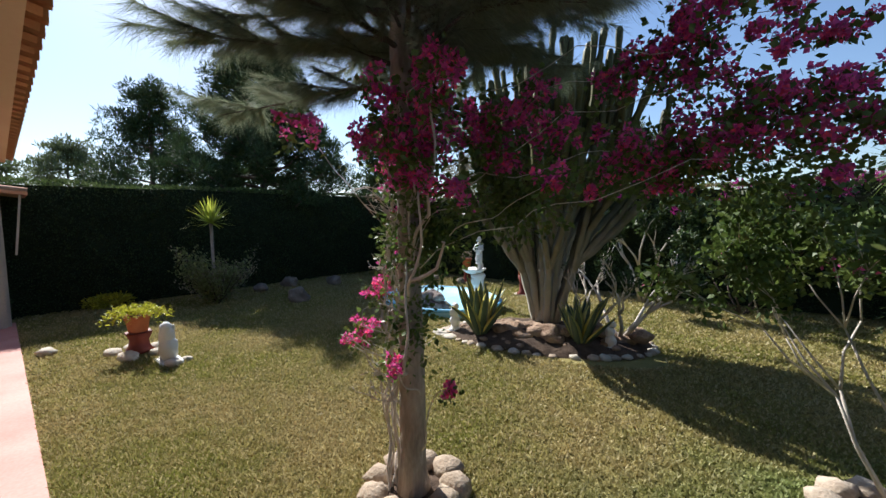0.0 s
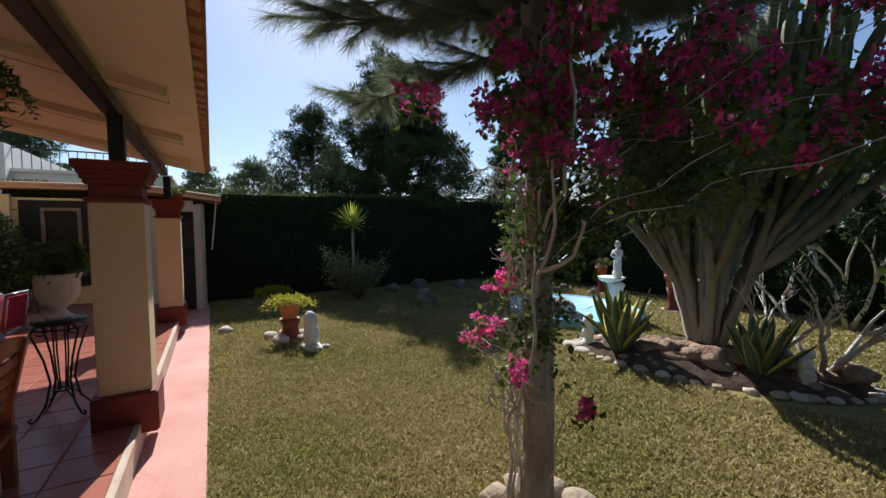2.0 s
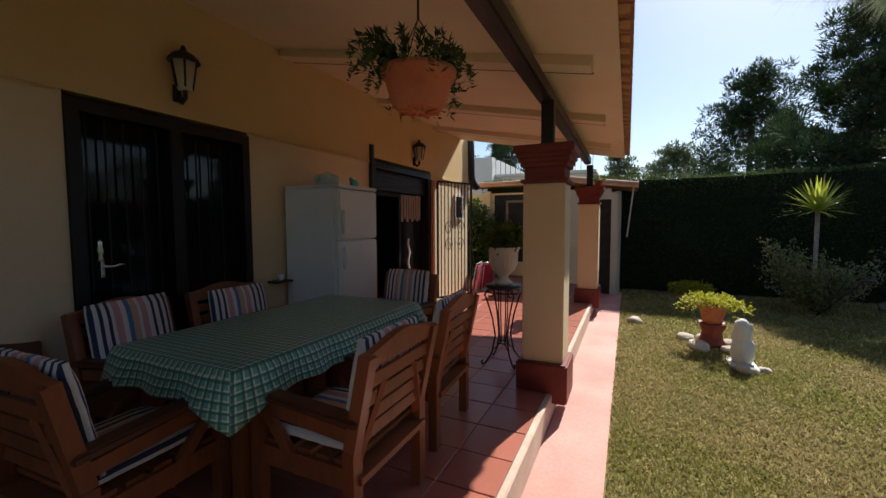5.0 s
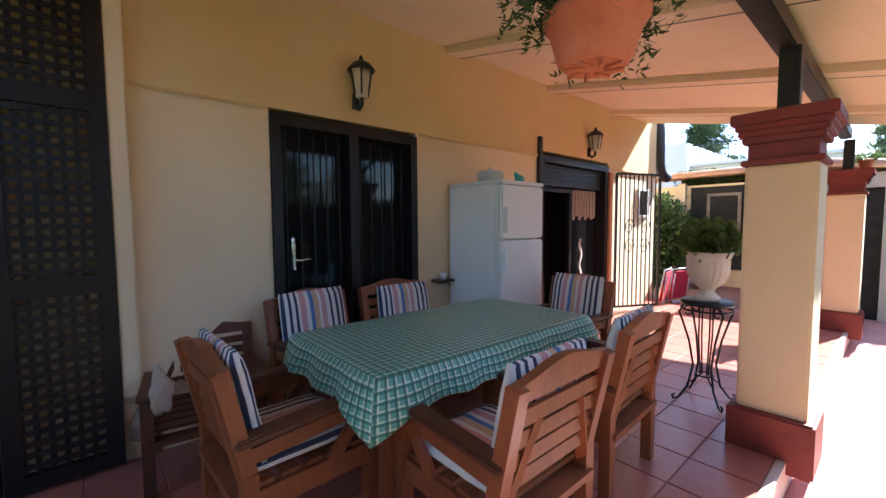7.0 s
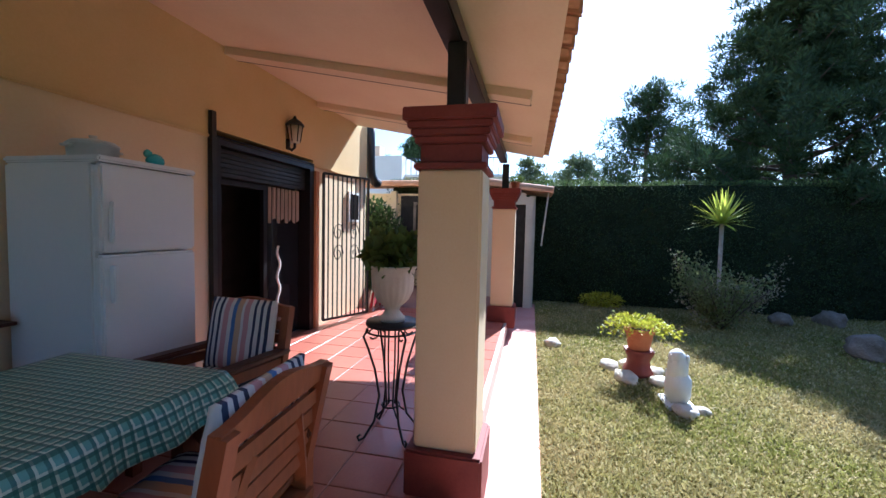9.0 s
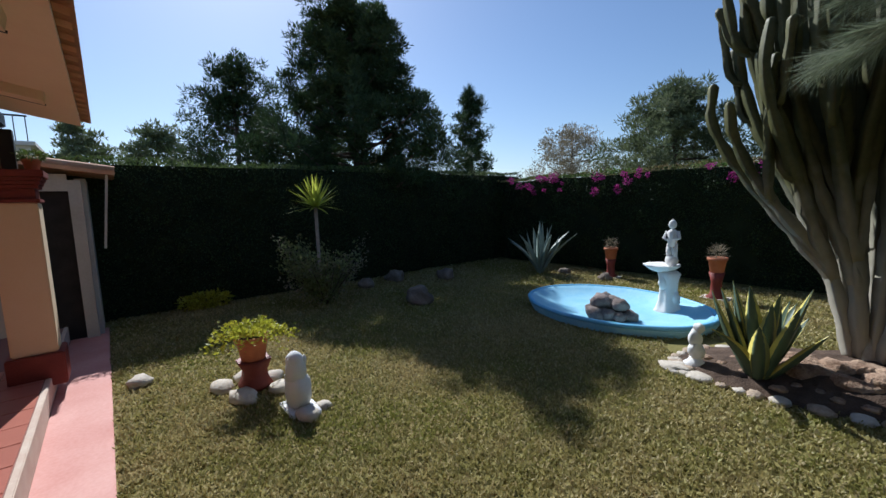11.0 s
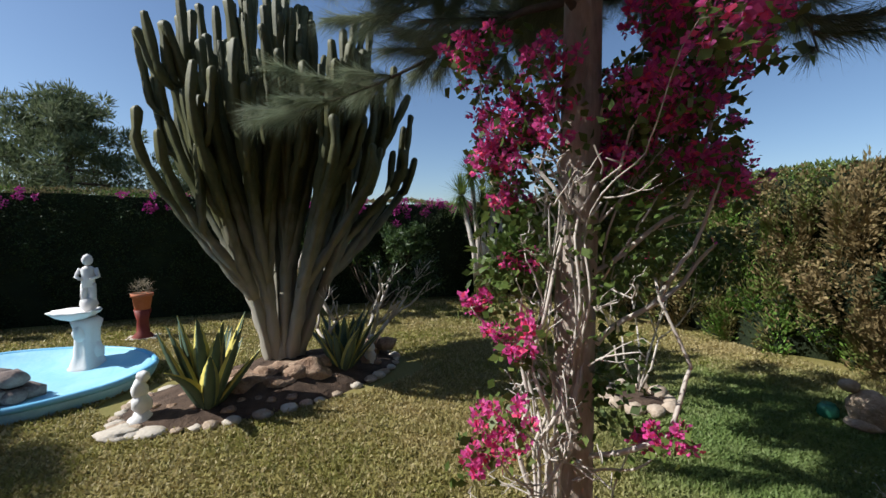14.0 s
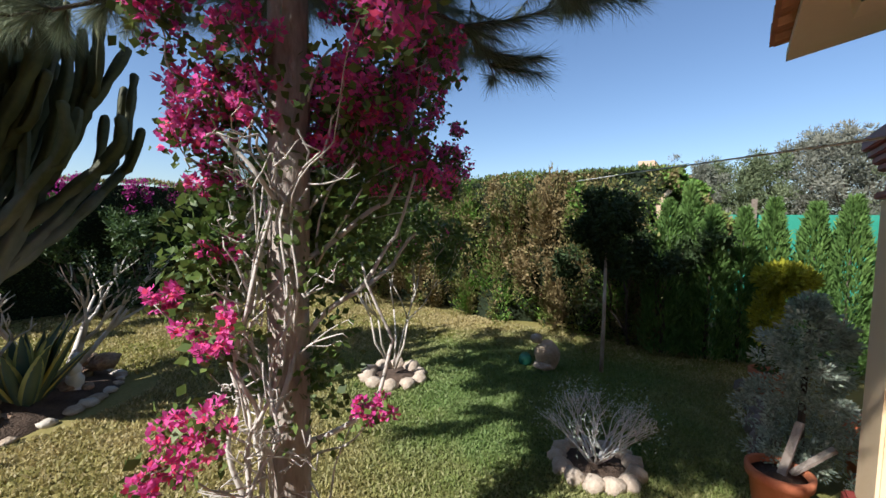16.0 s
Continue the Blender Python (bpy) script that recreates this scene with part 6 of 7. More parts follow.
def twig_shrub(name, label, x, y, z, h, spread, n, seed, bark, leafmat=None, nl=0, lsize=(0.04, 0.02), r0=0.018, category="shrub", flowers=0, up=1.0):
    """A woody shrub of forking stems, with leaves near the tips."""
    t = thing(name, label, category, "", (x, y, z))
    rnd = random.Random(seed)
    bm = bmesh.new()
    tips = []

    def grow(p, d, ln, r, depth):
        q = p + d * ln
        mid = p.lerp(q, 0.5) + Vector((rnd.uniform(-1, 1), rnd.uniform(-1, 1), 0)) * ln * 0.10
        tube(bm, [p, mid, q], [r, r * 0.8, r * 0.6], 6)
        if depth == 0:
            tips.append(q)
            return
        tips.append(q) if depth < 2 else None
        for _ in range(rnd.choice((2, 2, 3))):
            nd = (d + Vector((rnd.uniform(-1, 1), rnd.uniform(-1, 1), rnd.uniform(-0.2, 0.8))) * 0.65).normalized()
            grow(q, nd, ln * rnd.uniform(0.6, 0.85), r * 0.6, depth - 1)

    for k in range(n):
        a = k * 2.4 + rnd.uniform(-0.4, 0.4)
        d = Vector((math.cos(a) * spread, math.sin(a) * spread, up)).normalized()
        grow(Vector((0.03 * math.cos(a), 0.03 * math.sin(a), 0)), d, h * 0.38, r0, 3)
    part("stem", bm, bark, t)
    if nl:
        T = np.array([tuple(q) for q in tips])
        p = T[RNG.integers(0, len(T), nl)] + RNG.normal(size=(nl, 3)) * 0.06
        leaves("foliage", p, RNG.normal(size=(nl, 3)) + np.array((0, 0, 0.3)), lsize[0], lsize[1], leafmat, t, kind="stuff")
    if flowers:
        T = np.array([tuple(q) for q in tips[::4]])
        p = T[RNG.integers(0, len(T), flowers)] + RNG.normal(size=(flowers, 3)) * 0.035
        leaves("flower", p, RNG.normal(size=(flowers, 3)), 0.03, 0.028, M["bract"], t, kind="stuff")
    return t


twig_shrub("bare_shrub", "half-bare pale-stemmed shrub behind the smaller agave", -2.72, 6.85, 0.1, 1.45, 0.8, 4, 3, M["vinebark"], M["darkleaf"], 1300, (0.05, 0.025), 0.035)
twig_shrub("bare_shrub", "half-bare pale-stemmed shrub behind the smaller agave", -3.15, 6.75, 0.1, 1.1, 0.7, 3, 7, M["vinebark"], None, 0, (0.05, 0.025), 0.03)
twig_shrub("flowering_shrub", "sparse shrub with pale stems in a stone ring", -0.38, 4.40, 0.12, 1.75, 0.42, 5, 5, M["vinebark"], M["leaf"], 8000, (0.055, 0.034), 0.015, flowers=160)
twig_shrub("dry_shrub", "low dry grey-white bush in a stone ring", -0.67, 2.10, 0.03, 0.50, 0.85, 20, 8, M["dryBark"], M["greyleaf"], 1500, (0.022, 0.01), 0.009)
twig_shrub("small_tree", "small dark-leaved tree with a pale trunk by the far hedge", -3.35, 10.1, 0, 2.2, 0.35, 3, 13, M["vinebark"], M["darkleaf"], 6000, (0.09, 0.04), 0.04)
twig_shrub("dark_bush", "dark leafy bush along the far hedge", 2.3, 9.9, 0, 1.4, 0.8, 5, 15, M["pinebark"], M["darkleaf"], 7000, (0.08, 0.035), 0.02)
twig_shrub("dark_bush", "dark leafy bush along the far hedge", -1.6, 10.0, 0, 1.9, 0.7, 5, 17, M["pinebark"], M["darkleaf"], 9000, (0.09, 0.035), 0.02)
twig_shrub("dark_bush", "broad dark bush added for the deep shade at the ragged hedge's foot", 2.1, 7.8, 0, 1.6, 0.8, 6, 19, M["pinebark"], M["darkleaf"], 9000, (0.08, 0.035), 0.02)
# added bush in the darkest leaf fills what is deep shade beside the hedge
twig_shrub("dark_bush", "broad dark bush added for the deep shade at the ragged hedge's foot", 2.75, 2.55, 0, 1.7, 0.6, 6, 23, M["pinebark"], M["hedge"], 14000, (0.08, 0.03), 0.02)


def stone_ring(cx, cy, r, n, mat, seed, size=0.09, group="ring"):
    for k in range(n):
        a = 2 * math.pi * k / n
        s = size * (0.6 + 0.6 * abs(math.sin(k * 3.1 + seed)))
        stone("ring_stone", "pale rounded stone in a ring round a garden plant", cx + r * math.cos(a), cy + r * math.sin(a), 0, (s * 1.15, s, s * 0.8), mat, seed + k, group)


stone_ring(-0.38, 4.40, 0.31, 10, M["ringrock"], 500, 0.115, "stones round the sparse shrub")
stone_ring(-0.67, 2.10, 0.27, 13, M["ringrock"], 530, 0.062, "stones round the dry bush")
stone_ring(-2.74, 2.82, 0.27, 9, M["rock"], 560, 0.105, "stones round the tree foot")
for nm, c, r in (("ring", (-0.38, 4.40), 0.31), ("bush", (-0.67, 2.10), 0.25), ("tree", (-2.72, 2.79), 0.27)):
    part("soil_patch", lathe(bmesh.new(), [(r, 0.002), (r * 0.9, 0.03), (r * 0.4, 0.05), (0.01, 0.055)], c[0], c[1], seg=24), M["soil"], None, "dark bare soil round a plant", kind="structure")

# red-flowered tree yucca at the back
yt = thing("tree_yucca", "branching tree yucca with pale stems and dense green heads", "yucca", "", (0.85, 9.75, 0))
bm = bmesh.new()
heads = []
for k, (dx, dy, h) in enumerate(((-0.62, 0, 2.55), (-0.30, 0.15, 3.1), (0.12, -0.2, 2.75), (0.42, 0.1, 3.0), (-0.1, -0.1, 2.3), (0.65, 0.0, 2.5))):
    tube(bm, [(0.12 * k - 0.15, 0, 0), (dx * 0.45, dy * 0.5, h * 0.5), (dx, dy, h)], [0.075, 0.055, 0.05], 10)
    heads.append((dx, dy, h))
part("stem", bm, M["vinebark"], yt)
for k, c in enumerate(heads):
    yucca_head(yt, c, 170, 0.58, 0.035, M["leaf"], -1.2, k)

# broom-like standard tree and ornament in the shade of the east hedge
stt = thing("standard_tree", "small dark round-headed tree on a thin grey stem", "tree", "", (1.30, 2.58, 0))
part("trunk", tube(bmesh.new(), [(0, 0, 0), (0.01, 0, 0.7), (0, 0.01, 1.5)], [0.025, 0.021, 0.017], 8), M["bark"], stt)
P, D = [], []
for k in range(26):
    c = RNG.normal(size=3) * np.array((0.14, 0.15, 0.20)) + np.array((0, 0, 1.76))
    q, d = in_ball(330, c, 0.14, 0.3)
    P.append(q)
    D.append(d + RNG.normal(size=d.shape) * 0.5)
leaves("crown", np.concatenate(P), np.concatenate(D), 0.06, 0.024, M["hedge"], stt, kind="stuff")
orn = thing("turtle_ornament", "grey stone ornament shaped like an upright tortoise under the hedge", "statue", "", (1.02, 3.15, 0))
bm = bmesh.new()
blob(bm, (0, 0, 0.17), (0.09, 0.16, 0.19), 2, 0.12, 3)
blob(bm, (-0.06, 0.02, 0.05), (0.10, 0.13, 0.05), 4, 0.2, 2)
blob(bm, (-0.02, 0.14, 0.36), (0.07, 0.08, 0.06), 3, 0.2, 2)
part("statue", bm, M["rock"], orn)
go = thing("green_pot", "small green glazed ornament beside the stone tortoise", "ornament", "", (0.98, 3.42, 0))
part("body", lathe(bmesh.new(), [(0.06, 0), (0.085, 0.05), (0.08, 0.11), (0.05, 0.15)], seg=16), M["greenglaze"], go)

# pots, conifer and planks by the end pillar
potted(-0.46, 1.06, 0, 0.165, 0.29, "large terracotta tub with bare soil beside the pillar", 0, (0, 0), M["leaf"])
potted(1.50, 1.02, 0.0, 0.16, 0.36, "terracotta pot standing on the lawn edge", 200, (0.1, 0.1), M["leaf"])
potted(0.30, 0.50, 0.0, 0.17, 0.45, "terracotta pot behind the grey conifer", 0, (0, 0), M["leaf"])
gc = thing("grey_conifer", "blue-grey bushy conifer in a low planter by the pillar", "conifer", "", (-0.05, 0.93, 0))
part("trunk", tube(bmesh.new(), [(0, 0, 0), (0, 0, 1.2)], [0.03, 0.01], 6), M["pinebark"], gc)
P, D = [], []
for k in range(190):
    z = RNG.random()
    a = RNG.random() * 6.28
    r = 0.27 * (1 - z ** 2.2) ** 0.6 * (1 + 0.28 * math.sin(3 * a + 7 * z)) * RNG.uniform(0.6, 1.15)
    c = np.array((r * np.cos(a) + 0.03 * math.sin(6 * z), r * np.sin(a), 0.12 + 1.20 * z))
    q, d = in_ball(75, c, 0.06, 0.2)
    P.append(q)
    D.append(d * 1.4 + np.array((np.cos(a), np.sin(a), 0.5)))
leaves("foliage", np.concatenate(P), np.concatenate(D), 0.032, 0.015, M["greyleaf"], gc, kind="stuff")
for i, (x, y, r) in enumerate(((1.22, 1.10, 0.15), (0.95, 1.08, 0.16), (0.68, 1.10, 0.15), (0.45, 1.08, 0.13), (1.75, 1.2, 0.12), (0.22, 1.10, 0.11))):
    stone("edging_rock", "grey rock edging the planting beside the pillar", x, y, 0, (r, r * 0.8, r * 0.75), M["greyrock"], 600 + i, "rocks edging the planting")
yb = thing("yellow_shrub", "yellow-green shrub in front of the cypresses", "shrub", "", (1.75, 0.93, 0))
part("stem", tube(bmesh.new(), [(0, 0, 0), (0, 0.02, 0.9)], [0.03, 0.02], 8), M["vinebark"], yb)
leaf_ball("foliage", 3600, (0, 0, 1.27), (0.25, 0.26, 0.16), 0.055, 0.028, M["limeleaf"], yb, shell=0.5, kind="stuff")
leaf_ball("foliage", 1300, (0, 0.12, 0.85), (0.16, 0.14, 0.3), 0.06, 0.03, M["limeleaf"], yb, shell=0.5, kind="stuff")
for i, (p, q) in enumerate((((-0.46, 1.05, 0.25), (-0.29, 0.96, 0.55)), ((-0.40, 1.00, 0.25), (-0.33, 0.80, 0.45)))):
    pk = thing("plank", "weathered grey wooden plank leaning in the terracotta tub", "plank", "planks", (0, 0, 0))
    part("board", beam(bmesh.new(), p, q, 0.045, 0.02), M["bark"], pk)


# ---- the near tree with its climbing bougainvillea ----
TX, TY = -2.72, 2.79
nt = thing("casuarina_tree", "slender soft-needled tree with grey bark in a stone ring", "tree", "", (TX, TY, 0))
bm = tube(bmesh.new(), [(0, 0, 0), (0.005, 0.0, 0.25), (0.01, 0.0, 0.7), (0.0, 0.01, 1.4), (0.005, 0.0, 2.1), (0.0, -0.01, 2.7), (-0.02, 0, 3.5), (0.02, 0.02, 4.2), (0.0, 0.0, 5.0)], [0.115, 0.088, 0.08, 0.078, 0.08, 0.078, 0.07, 0.045, 0.012], 16)
for v in bm.verts:
    v.co += Vector((noise.noise(v.co * Vector((9, 9, 4))), noise.noise(v.co * Vector((9, 9, 4)) + Vector((5, 0, 0))), 0)) * 0.016
part("trunk", bm, M["bark"], nt)
bm = bmesh.new()
rnd = random.Random(31)
tufts = []
BOUGHS = [(2.62, 205, 1.35, 0.25), (2.75, 235, 1.15, 0.35), (2.7, 125, 1.55, 0.12), (3.0, 152, 1.3, 0.35), (2.7, -14, 1.25, 0.22), (2.9, 15, 1.1, 0.35), (2.85, 70, 1.1, 0.35), (2.95, 300, 1.0, 0.4)]
for k in range(84):
    BOUGHS.append((2.8 + 0.023 * k, (k * 137.5) % 360, (1.4 if k < 8 or (k < 30 and 120 < (k * 137.5) % 360 < 250) else 2.2) * (1 - max(0, k - 46) / 62) * rnd.uniform(0.8, 1.1), rnd.uniform(0.25, 0.6)))
for z, az, ln, el in BOUGHS:
    a = radians(az)
    p = Vector((0, 0, z))
    d = Vector((math.cos(a), math.sin(a), el))
    pts = [p]
    for i in range(1, 8):
        u = i / 7
        pts.append(p + Vector((math.cos(a + 0.15 * math.sin(u * 4 + z)), math.sin(a + 0.15 * math.sin(u * 4 + z)), 0)) * ln * u + Vector((0, 0, el * ln * u - 0.28 * ln * u * u)))
    tube(bm, pts, [0.015 * (1 - 0.8 * i / 7) * (1.2 if ln > 1 else 0.8) for i in range(8)], 6)
    for i in range(2, 8):
        for s in range(3 if i < 7 else 4):
            b = pts[i].lerp(pts[i - 1], rnd.random())
            ang = a + rnd.uniform(-1.0, 1.0)
            L = rnd.uniform(0.22, 0.42)
            q = b + Vector((math.cos(ang), math.sin(ang), rnd.uniform(-0.15, 0.45))) * L
            tube(bm, [b, q], [0.006, 0.002], 4, cap=False)
            tufts.append((b, q))
part("branch", bm, M["pinebark"], nt)
B, W2 = [], []
for b, q in tufts:
    n = (520 if b[1] > 0.25 else 330) if b[2] < 3.15 else 165 if b[2] < 4.0 else 60
    b, q = np.array(b), np.array(q)
    t = RNG.random((n, 1))
    dd = (q - b) / np.linalg.norm(q - b)
    B.append(b + (q - b) * t)
    W2.append(dd * 1.0 + RNG.normal(size=(n, 3)) * 0.42 + np.array((0, 0, -0.45)))
Ball = np.concatenate(B)
Wall_ = np.concatenate(W2)
hi = Ball[:, 2] > 4.0
needles("upper_foliage", Ball[hi], Wall_[hi], 0.28, 0.022, M["needle"], nt, kind="stuff")
B, W2 = [Ball[~hi]], [Wall_[~hi]]
needles("foliage", np.concatenate(B), np.concatenate(W2), 0.17, 0.0028, M["needle"], nt, kind="stuff")

bo = thing("bougainvillea", "magenta bougainvillea with pale twisting stems climbing the tree", "climber", "", (0, 0, 0))
HEADS = [(-2.82, 2.13, 2.31, 0.10), (-2.58, 2.50, 2.51, 0.13), (-2.70, 2.48, 2.27, 0.11), (-2.52, 2.62, 2.30, 0.12), (-2.33, 2.95, 2.36, 0.17), (-2.25, 3.12, 2.42, 0.18), (-2.18, 3.05, 2.2, 0.12), (-2.1, 3.25, 2.55, 0.14), (-2.95, 3.10, 2.09, 0.10), (-2.92, 2.98, 1.92, 0.09), (-2.90, 3.0, 2.30, 0.14), (-3.08, 3.02, 2.50, 0.12), (-2.92, 2.76, 2.42, 0.10), (-2.85, 2.82, 2.22, 0.13), (-2.95, 2.95, 2.12, 0.12), (-2.50, 2.66, 2.22, 0.15)]
HEADS2 = [(-2.56, 2.72, 2.10, 0.13), (-2.38, 2.56, 2.26, 0.13), (-2.28, 2.54, 2.42, 0.10), (-2.16, 2.47, 2.53, 0.11), (-2.42, 2.66, 2.55, 0.10), (-2.24, 2.60, 2.60, 0.10), (-2.38, 2.52, 2.06, 0.10), (-3.08, 2.94, 1.47, 0.07), (-3.01, 2.78, 1.37, 0.10), (-2.92, 2.88, 1.66, 0.07), (-3.22, 2.72, 1.00, 0.08), (-3.10, 2.73, 1.10, 0.10), (-2.14, 2.56, 1.98, 0.09), (-1.70, 2.72, 2.0, 0.08), (-2.55, 2.49, 1.03, 0.06), (-2.34, 2.74, 0.84, 0.05)]
HEADS3 = [(-1.66, 3.3, 2.54, 0.1), (-1.54, 3.36, 2.63, 0.12), (-1.4, 3.42, 2.72, 0.13), (-1.28, 3.48, 2.69, 0.09), (-1.32, 3.54, 2.87, 0.13), (-1.17, 3.3, 2.77, 0.1), (-1.03, 3.36, 2.63, 0.05), (-0.96, 3.42, 2.73, 0.07), (-0.96, 3.48, 2.57, 0.03), (-0.91, 3.54, 2.67, 0.07), (-0.81, 3.3, 2.54, 0.05), (-0.74, 3.36, 2.59, 0.06), (-1.25, 3.42, 2.53, 0.12), (-1.43, 3.48, 2.59, 0.11), (-1.08, 3.54, 2.46, 0.1), (-0.93, 3.3, 2.35, 0.1), (-0.8, 3.36, 2.33, 0.08), (-0.7, 3.42, 2.33, 0.13), (-1.07, 3.48, 2.3, 0.13), (-1.33, 3.54, 2.26, 0.15), (-1.11, 3.3, 2.17, 0.12), (-1.59, 3.36, 2.25, 0.08), (-1.75, 3.42, 2.32, 0.05), (-1.66, 3.48, 2.14, 0.15), (-1.43, 3.54, 2.06, 0.13), (-1.75, 3.3, 1.97, 0.04), (-0.88, 3.36, 2.19, 0.1), (-0.78, 3.42, 2.0, 0.04), (-0.66, 3.48, 2.2, 0.09), (-1.95, 3.25, 2.3, 0.14)]
vb = bmesh.new()
rnd = random.Random(77)


def vine(pts, r, seg=6, wig=0.03):
    out = []
    for i in range(len(pts) - 1):
        p, q = Vector(pts[i]), Vector(pts[i + 1])
        for k in range(6):
            u = k / 6
            s = p.lerp(q, u)
            out.append(s + Vector((noise.noise(s * 3.1 + Vector((r * 900, 0, 0))), noise.noise(s * 3.3 + Vector((0, r * 700, 3))), noise.noise(s * 2.7))) * wig * 2)
    out.append(Vector(pts[-1]))
    tube(vb, out, [r * (1 - 0.6 * i / len(out)) for i in range(len(out))], seg)


for k in range(7):
    a = rnd.uniform(2.5, 4.4)
    a1 = rnd.uniform(2.4, 4.8)
    R0, R1 = rnd.uniform(0.09, 0.2), rnd.uniform(0.09, 0.14)
    zt = rnd.uniform(1.4, 2.3)
    pts = []
    for i in range(6):
        u = i / 5
        aa = a + (a1 - a) * u
        R = R0 + (R1 - R0) * u
        pts.append((TX + R * math.cos(aa), TY + R * math.sin(aa), 0.03 + zt * u))
    vine(pts, rnd.uniform(0.005, 0.012), 6, 0.06)
for k in range(4):
    a, a1, zt = rnd.uniform(2.6, 4.0), rnd.uniform(2.4, 4.0), rnd.uniform(1.5, 2.3)
    vine([(TX + (0.10 + 0.10 * math.sin(u * 0.63) * rnd.uniform(0.4, 1.4)) * math.cos(a + (a1 - a) * u / 5), TY + (0.10 + 0.10 * math.sin(u * 0.63)) * math.sin(a + (a1 - a) * u / 5), 0.02 + zt * u / 5) for u in range(6)], rnd.uniform(0.009, 0.014), 8, 0.06)
for h in HEADS + HEADS2 + HEADS3[::7]:
    a = math.atan2(h[1] - TY, h[0] - TX)
    s = (TX + 0.11 * math.cos(a), TY + 0.11 * math.sin(a), max(0.3, h[2] - rnd.uniform(0.25, 0.6)))
    far = math.hypot(h[0] - TX, h[1] - TY)
    vine([s, ((s[0] + h[0]) / 2, (s[1] + h[1]) / 2, (s[2] + h[2]) / 2 + 0.04), h[:3]], 0.006 if far < 0.6 else 0.0035, 6, 0.07)
for p in (((TX + 0.05, TY - 0.08, 1.30), (-2.50, 2.60, 1.52), (-2.36, 2.52, 1.70), (-2.31, 2.48, 1.98)), ((-2.50, 2.60, 1.52), (-2.30, 2.60, 1.58), (-2.22, 2.55, 1.72)), ((TX, TY, 1.6), (-2.35, 2.60, 1.85), (-2.28, 2.55, 2.2), (-2.22, 2.5, 2.5)), ((TX, TY, 0.85), (-2.5, 2.55, 1.0), (-2.45, 2.5, 1.25), (-2.52, 2.58, 1.6)), ((TX, TY, 1.75), (-2.9, 2.75, 1.9), (-3.0, 2.85, 2.05))):
    vine(p, 0.012, 8, 0.03)
for k in range(52):
    # forking side shoots
    a, z = rnd.uniform(2.0, 4.7), rnd.uniform(0.55, 2.0)
    p = Vector((TX + 0.12 * math.cos(a), TY + 0.12 * math.sin(a), z))
    q = p + Vector((math.cos(a + rnd.uniform(-0.8, 0.8)), math.sin(a + rnd.uniform(-0.8, 0.8)), rnd.uniform(-0.2, 1.1))) * rnd.uniform(0.10, 0.26)
    mid = p.lerp(q, 0.5) + Vector((rnd.uniform(-1, 1), rnd.uniform(-1, 1), rnd.uniform(-1, 1))) * 0.05
    r = rnd.uniform(0.0035, 0.006)
    vine([p, mid, q], r, 5, 0.045)
    for w in range(2):
        e = mid.lerp(q, rnd.random()) + Vector((rnd.uniform(-1, 1), rnd.uniform(-1, 1), rnd.uniform(-0.3, 1))) * 0.09
        vine([mid, mid.lerp(e, 0.5) + Vector((rnd.uniform(-1, 1), 0, rnd.uniform(-1, 1))) * 0.02, e], r * 0.6, 4, 0.03)
part("stem", vb, M["vinebark"], bo)
P, D, P2, D2 = [], [], [], []
for x, y, z, r in HEADS + HEADS2 + HEADS3:
    n = int(1900 * (min(r, 0.17) / 0.12) ** 2 / 4)
    # bracts grow in small bunches of three or more on each spray
    m = max(6, n // 24)
    c = np.array((x, y, z)) + np.clip(RNG.normal(size=(m, 3)), -1.5, 1.5) * np.array((0.60, 0.60, 0.45)) * r
    for cc in c:
        q, dq = in_ball(26, cc, 0.016 + 0.022 * RNG.random(), 0.2)
        P.append(q)
        D.append(dq + np.array((0, 0, 0.3)))
    k = n // 4
    q = np.array((x, y, z - r * 0.25)) + np.clip(RNG.normal(size=(k, 3)), -1.4, 1.4) * r * 0.7
    P2.append(q)
    D2.append(RNG.normal(size=(k, 3)))
leaves("flower", np.concatenate(P), np.concatenate(D), 0.023, 0.021, M["bract"], bo, "magenta paper-like bracts", kind="stuff")
for c, r, n in (((-2.6, 2.85, 1.75), (0.34, 0.36, 0.35), 1300), ((-2.65, 2.75, 1.2), (0.22, 0.22, 0.45), 420), ((-1.3, 3.6, 2.12), (0.85, 0.35, 0.30), 1700), ((-2.2, 3.2, 1.95), (0.4, 0.35, 0.3), 1500), ((-0.95, 3.95, 1.95), (0.5, 0.25, 0.25), 600), ((-2.95, 2.95, 1.65), (0.16, 0.2, 0.25), 520)):
    q, dq = in_ball(n, c, r, 0.1)
    P2.append(q)
    D2.append(dq)
P2, D2 = np.concatenate(P2), np.concatenate(D2)
leaves("foliage", P2, D2 + RNG.normal(size=D2.shape) * 0.7, 0.042, 0.030, M["leaf"], bo, kind="stuff")

# purple flowers in the far hedge
ph = thing("hedge_bougainvillea", "purple bougainvillea flowering in the top of the far hedge", "climber", "", (0, 0, 0))
P, D = [], []
for k in range(80):
    x = RNG.uniform(-11.5, 2.5)
    z = 2.45 - abs(RNG.normal()) * 0.28
    r = RNG.uniform(0.03, 0.13)
    q, d = in_ball(int(700 * r), (x, 10.62, z), r, 0.2)
    P.append(q)
    D.append(d)
leaves("flower", np.concatenate(P), np.concatenate(D), 0.04, 0.036, M["purple"], ph, kind="stuff")

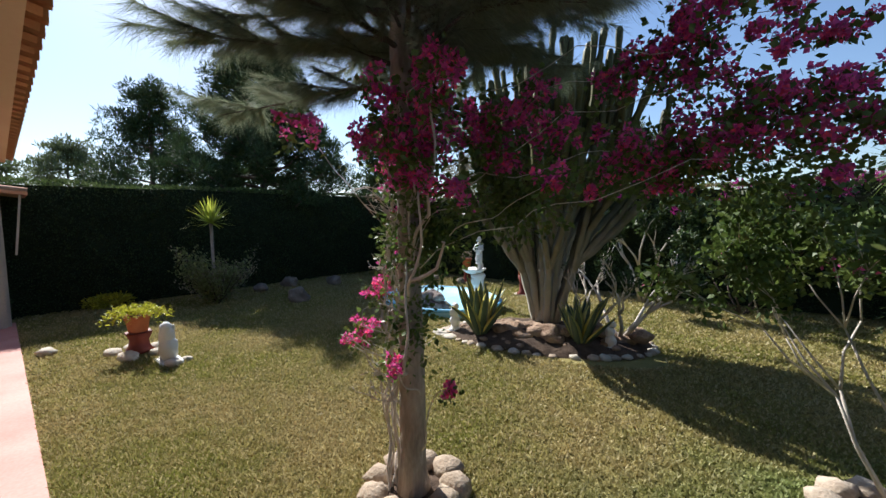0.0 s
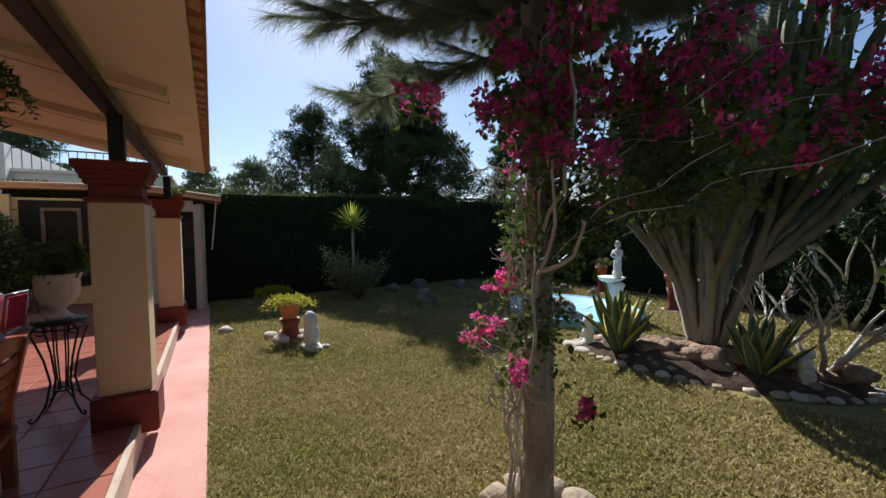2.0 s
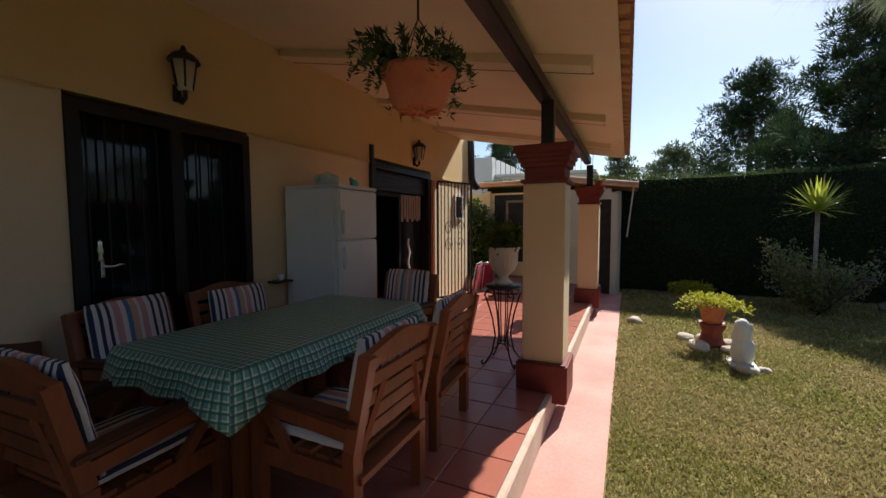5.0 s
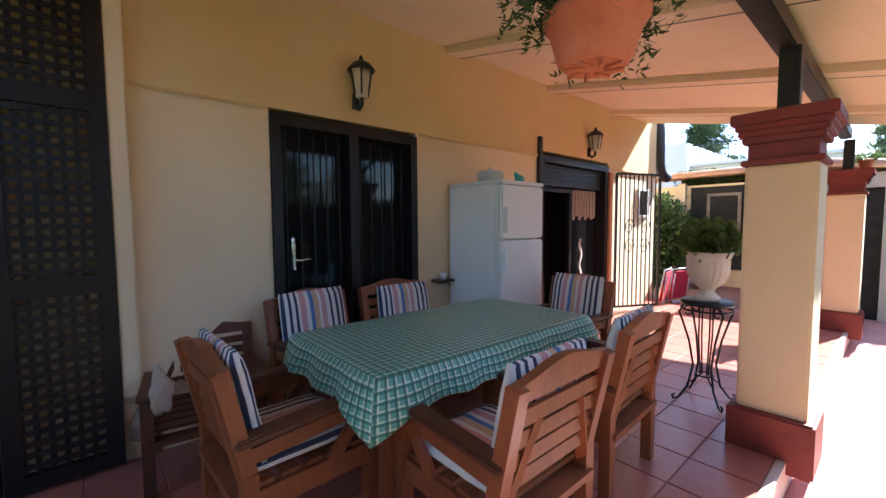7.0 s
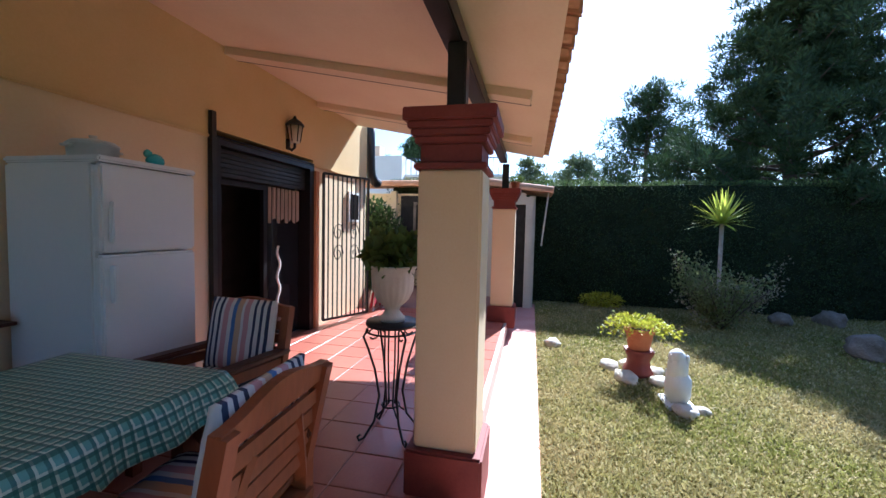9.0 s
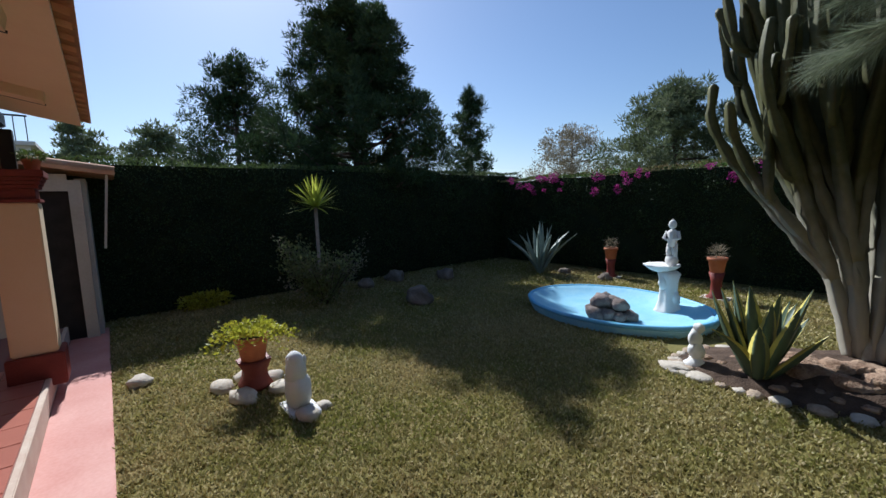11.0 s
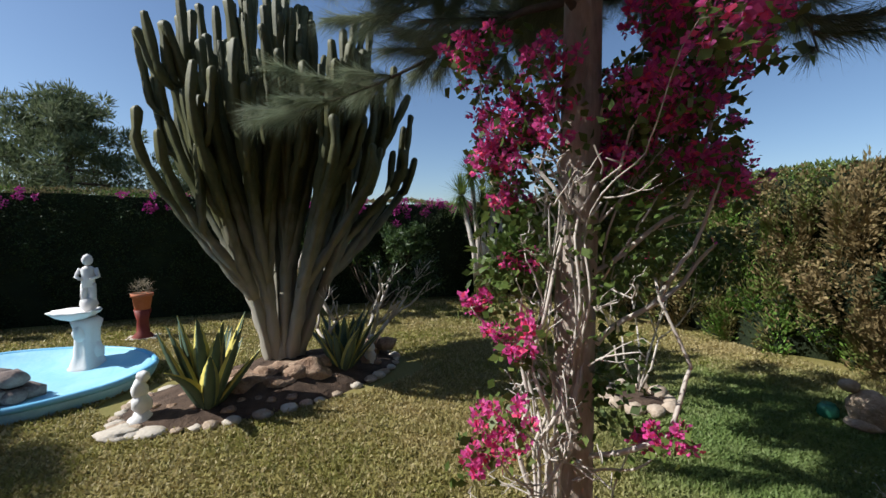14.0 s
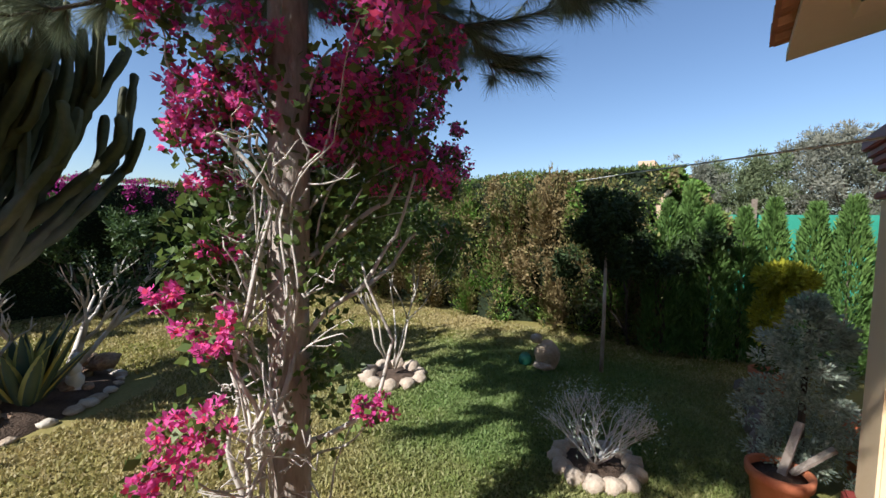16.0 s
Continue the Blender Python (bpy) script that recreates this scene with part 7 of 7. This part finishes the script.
# ---- blades of turf ----
def turf(name, n):
    """Blades that thin out and broaden with the distance from the line that is walked."""
    x, y = -12.4 + 15.2 * RNG.random(n), 1.18 + 9.4 * RNG.random(n)
    d = np.hypot(np.maximum(np.abs(x + 2.4) - 1.8, 0), y - 1.2)
    keep = RNG.random(n) < 1 / (1 + (d / 3.2) ** 2)
    keep &= ((x - c0[0]) ** 2 / 1.7 ** 2 + (y - c0[1]) ** 2 / 0.75 ** 2 > 1) & ((x + 6.55) ** 2 / 1.35 ** 2 + (y - 7.25) ** 2 / 1.05 ** 2 > 1)
    for cx, cy, r in ((-0.38, 4.40, 0.32), (-0.67, 2.10, 0.28), (TX, TY + 0.02, 0.3)):
        keep &= (x - cx) ** 2 + (y - cy) ** 2 > r * r
    x, y, d = x[keep], y[keep], d[keep]
    m = len(x)
    k = (1 + d / 3.2)[:, None]
    b = np.stack([x, y, np.zeros(m)], 1)
    way = np.stack([RNG.normal(size=m) * 0.9, RNG.normal(size=m) * 0.9, np.ones(m)], 1)
    return leaves(name, b, way, 0.034 + 0.004 * k, 0.0075 * k, M["blade"], None, "short broad-bladed green and straw turf", kind="stuff")


turf("grass", 1250000)

# ---- terrace tiles ----
S = 0.33
tx = -0.86
first_tile = {}
i = 0
while tx - S > -9.6:
    j = 0
    ty = PATH_Y0 - 0.048
    while ty > WY + 0.02:
        y0 = max(ty - S, WY + 0.004)
        key = round(ty - y0, 3)
        if key not in first_tile:
            bm = bmesh.new()
            w, d = S - 0.006, ty - y0 - 0.006
            vs = [bm.verts.new(p) for p in ((0.004, 0.004, 0), (w - 0.004, 0.004, 0), (w - 0.004, d - 0.004, 0), (0.004, d - 0.004, 0), (0, 0, -0.003), (w, 0, -0.003), (w, d, -0.003), (0, d, -0.003), (0, 0, -0.02), (w, 0, -0.02), (w, d, -0.02), (0, d, -0.02))]
            bm.faces.new(vs[:4])
            for a in (0, 4):
                for q in range(4):
                    bm.faces.new((vs[a + q], vs[a + (q + 1) % 4], vs[a + 4 + (q + 1) % 4], vs[a + 4 + q]))
            o = part("tile", bm, M["tile"], None)
            first_tile[key] = o.data
        else:
            o = new("tile", first_tile[key])
        o.parent = floor_ob
        o.location = (tx - S + 0.003, y0 + 0.003, FLOOR_Z + 0.0005 * ((i * 7 + j * 3) % 3))
        ty -= S
        j += 1
    tx -= S
    i += 1
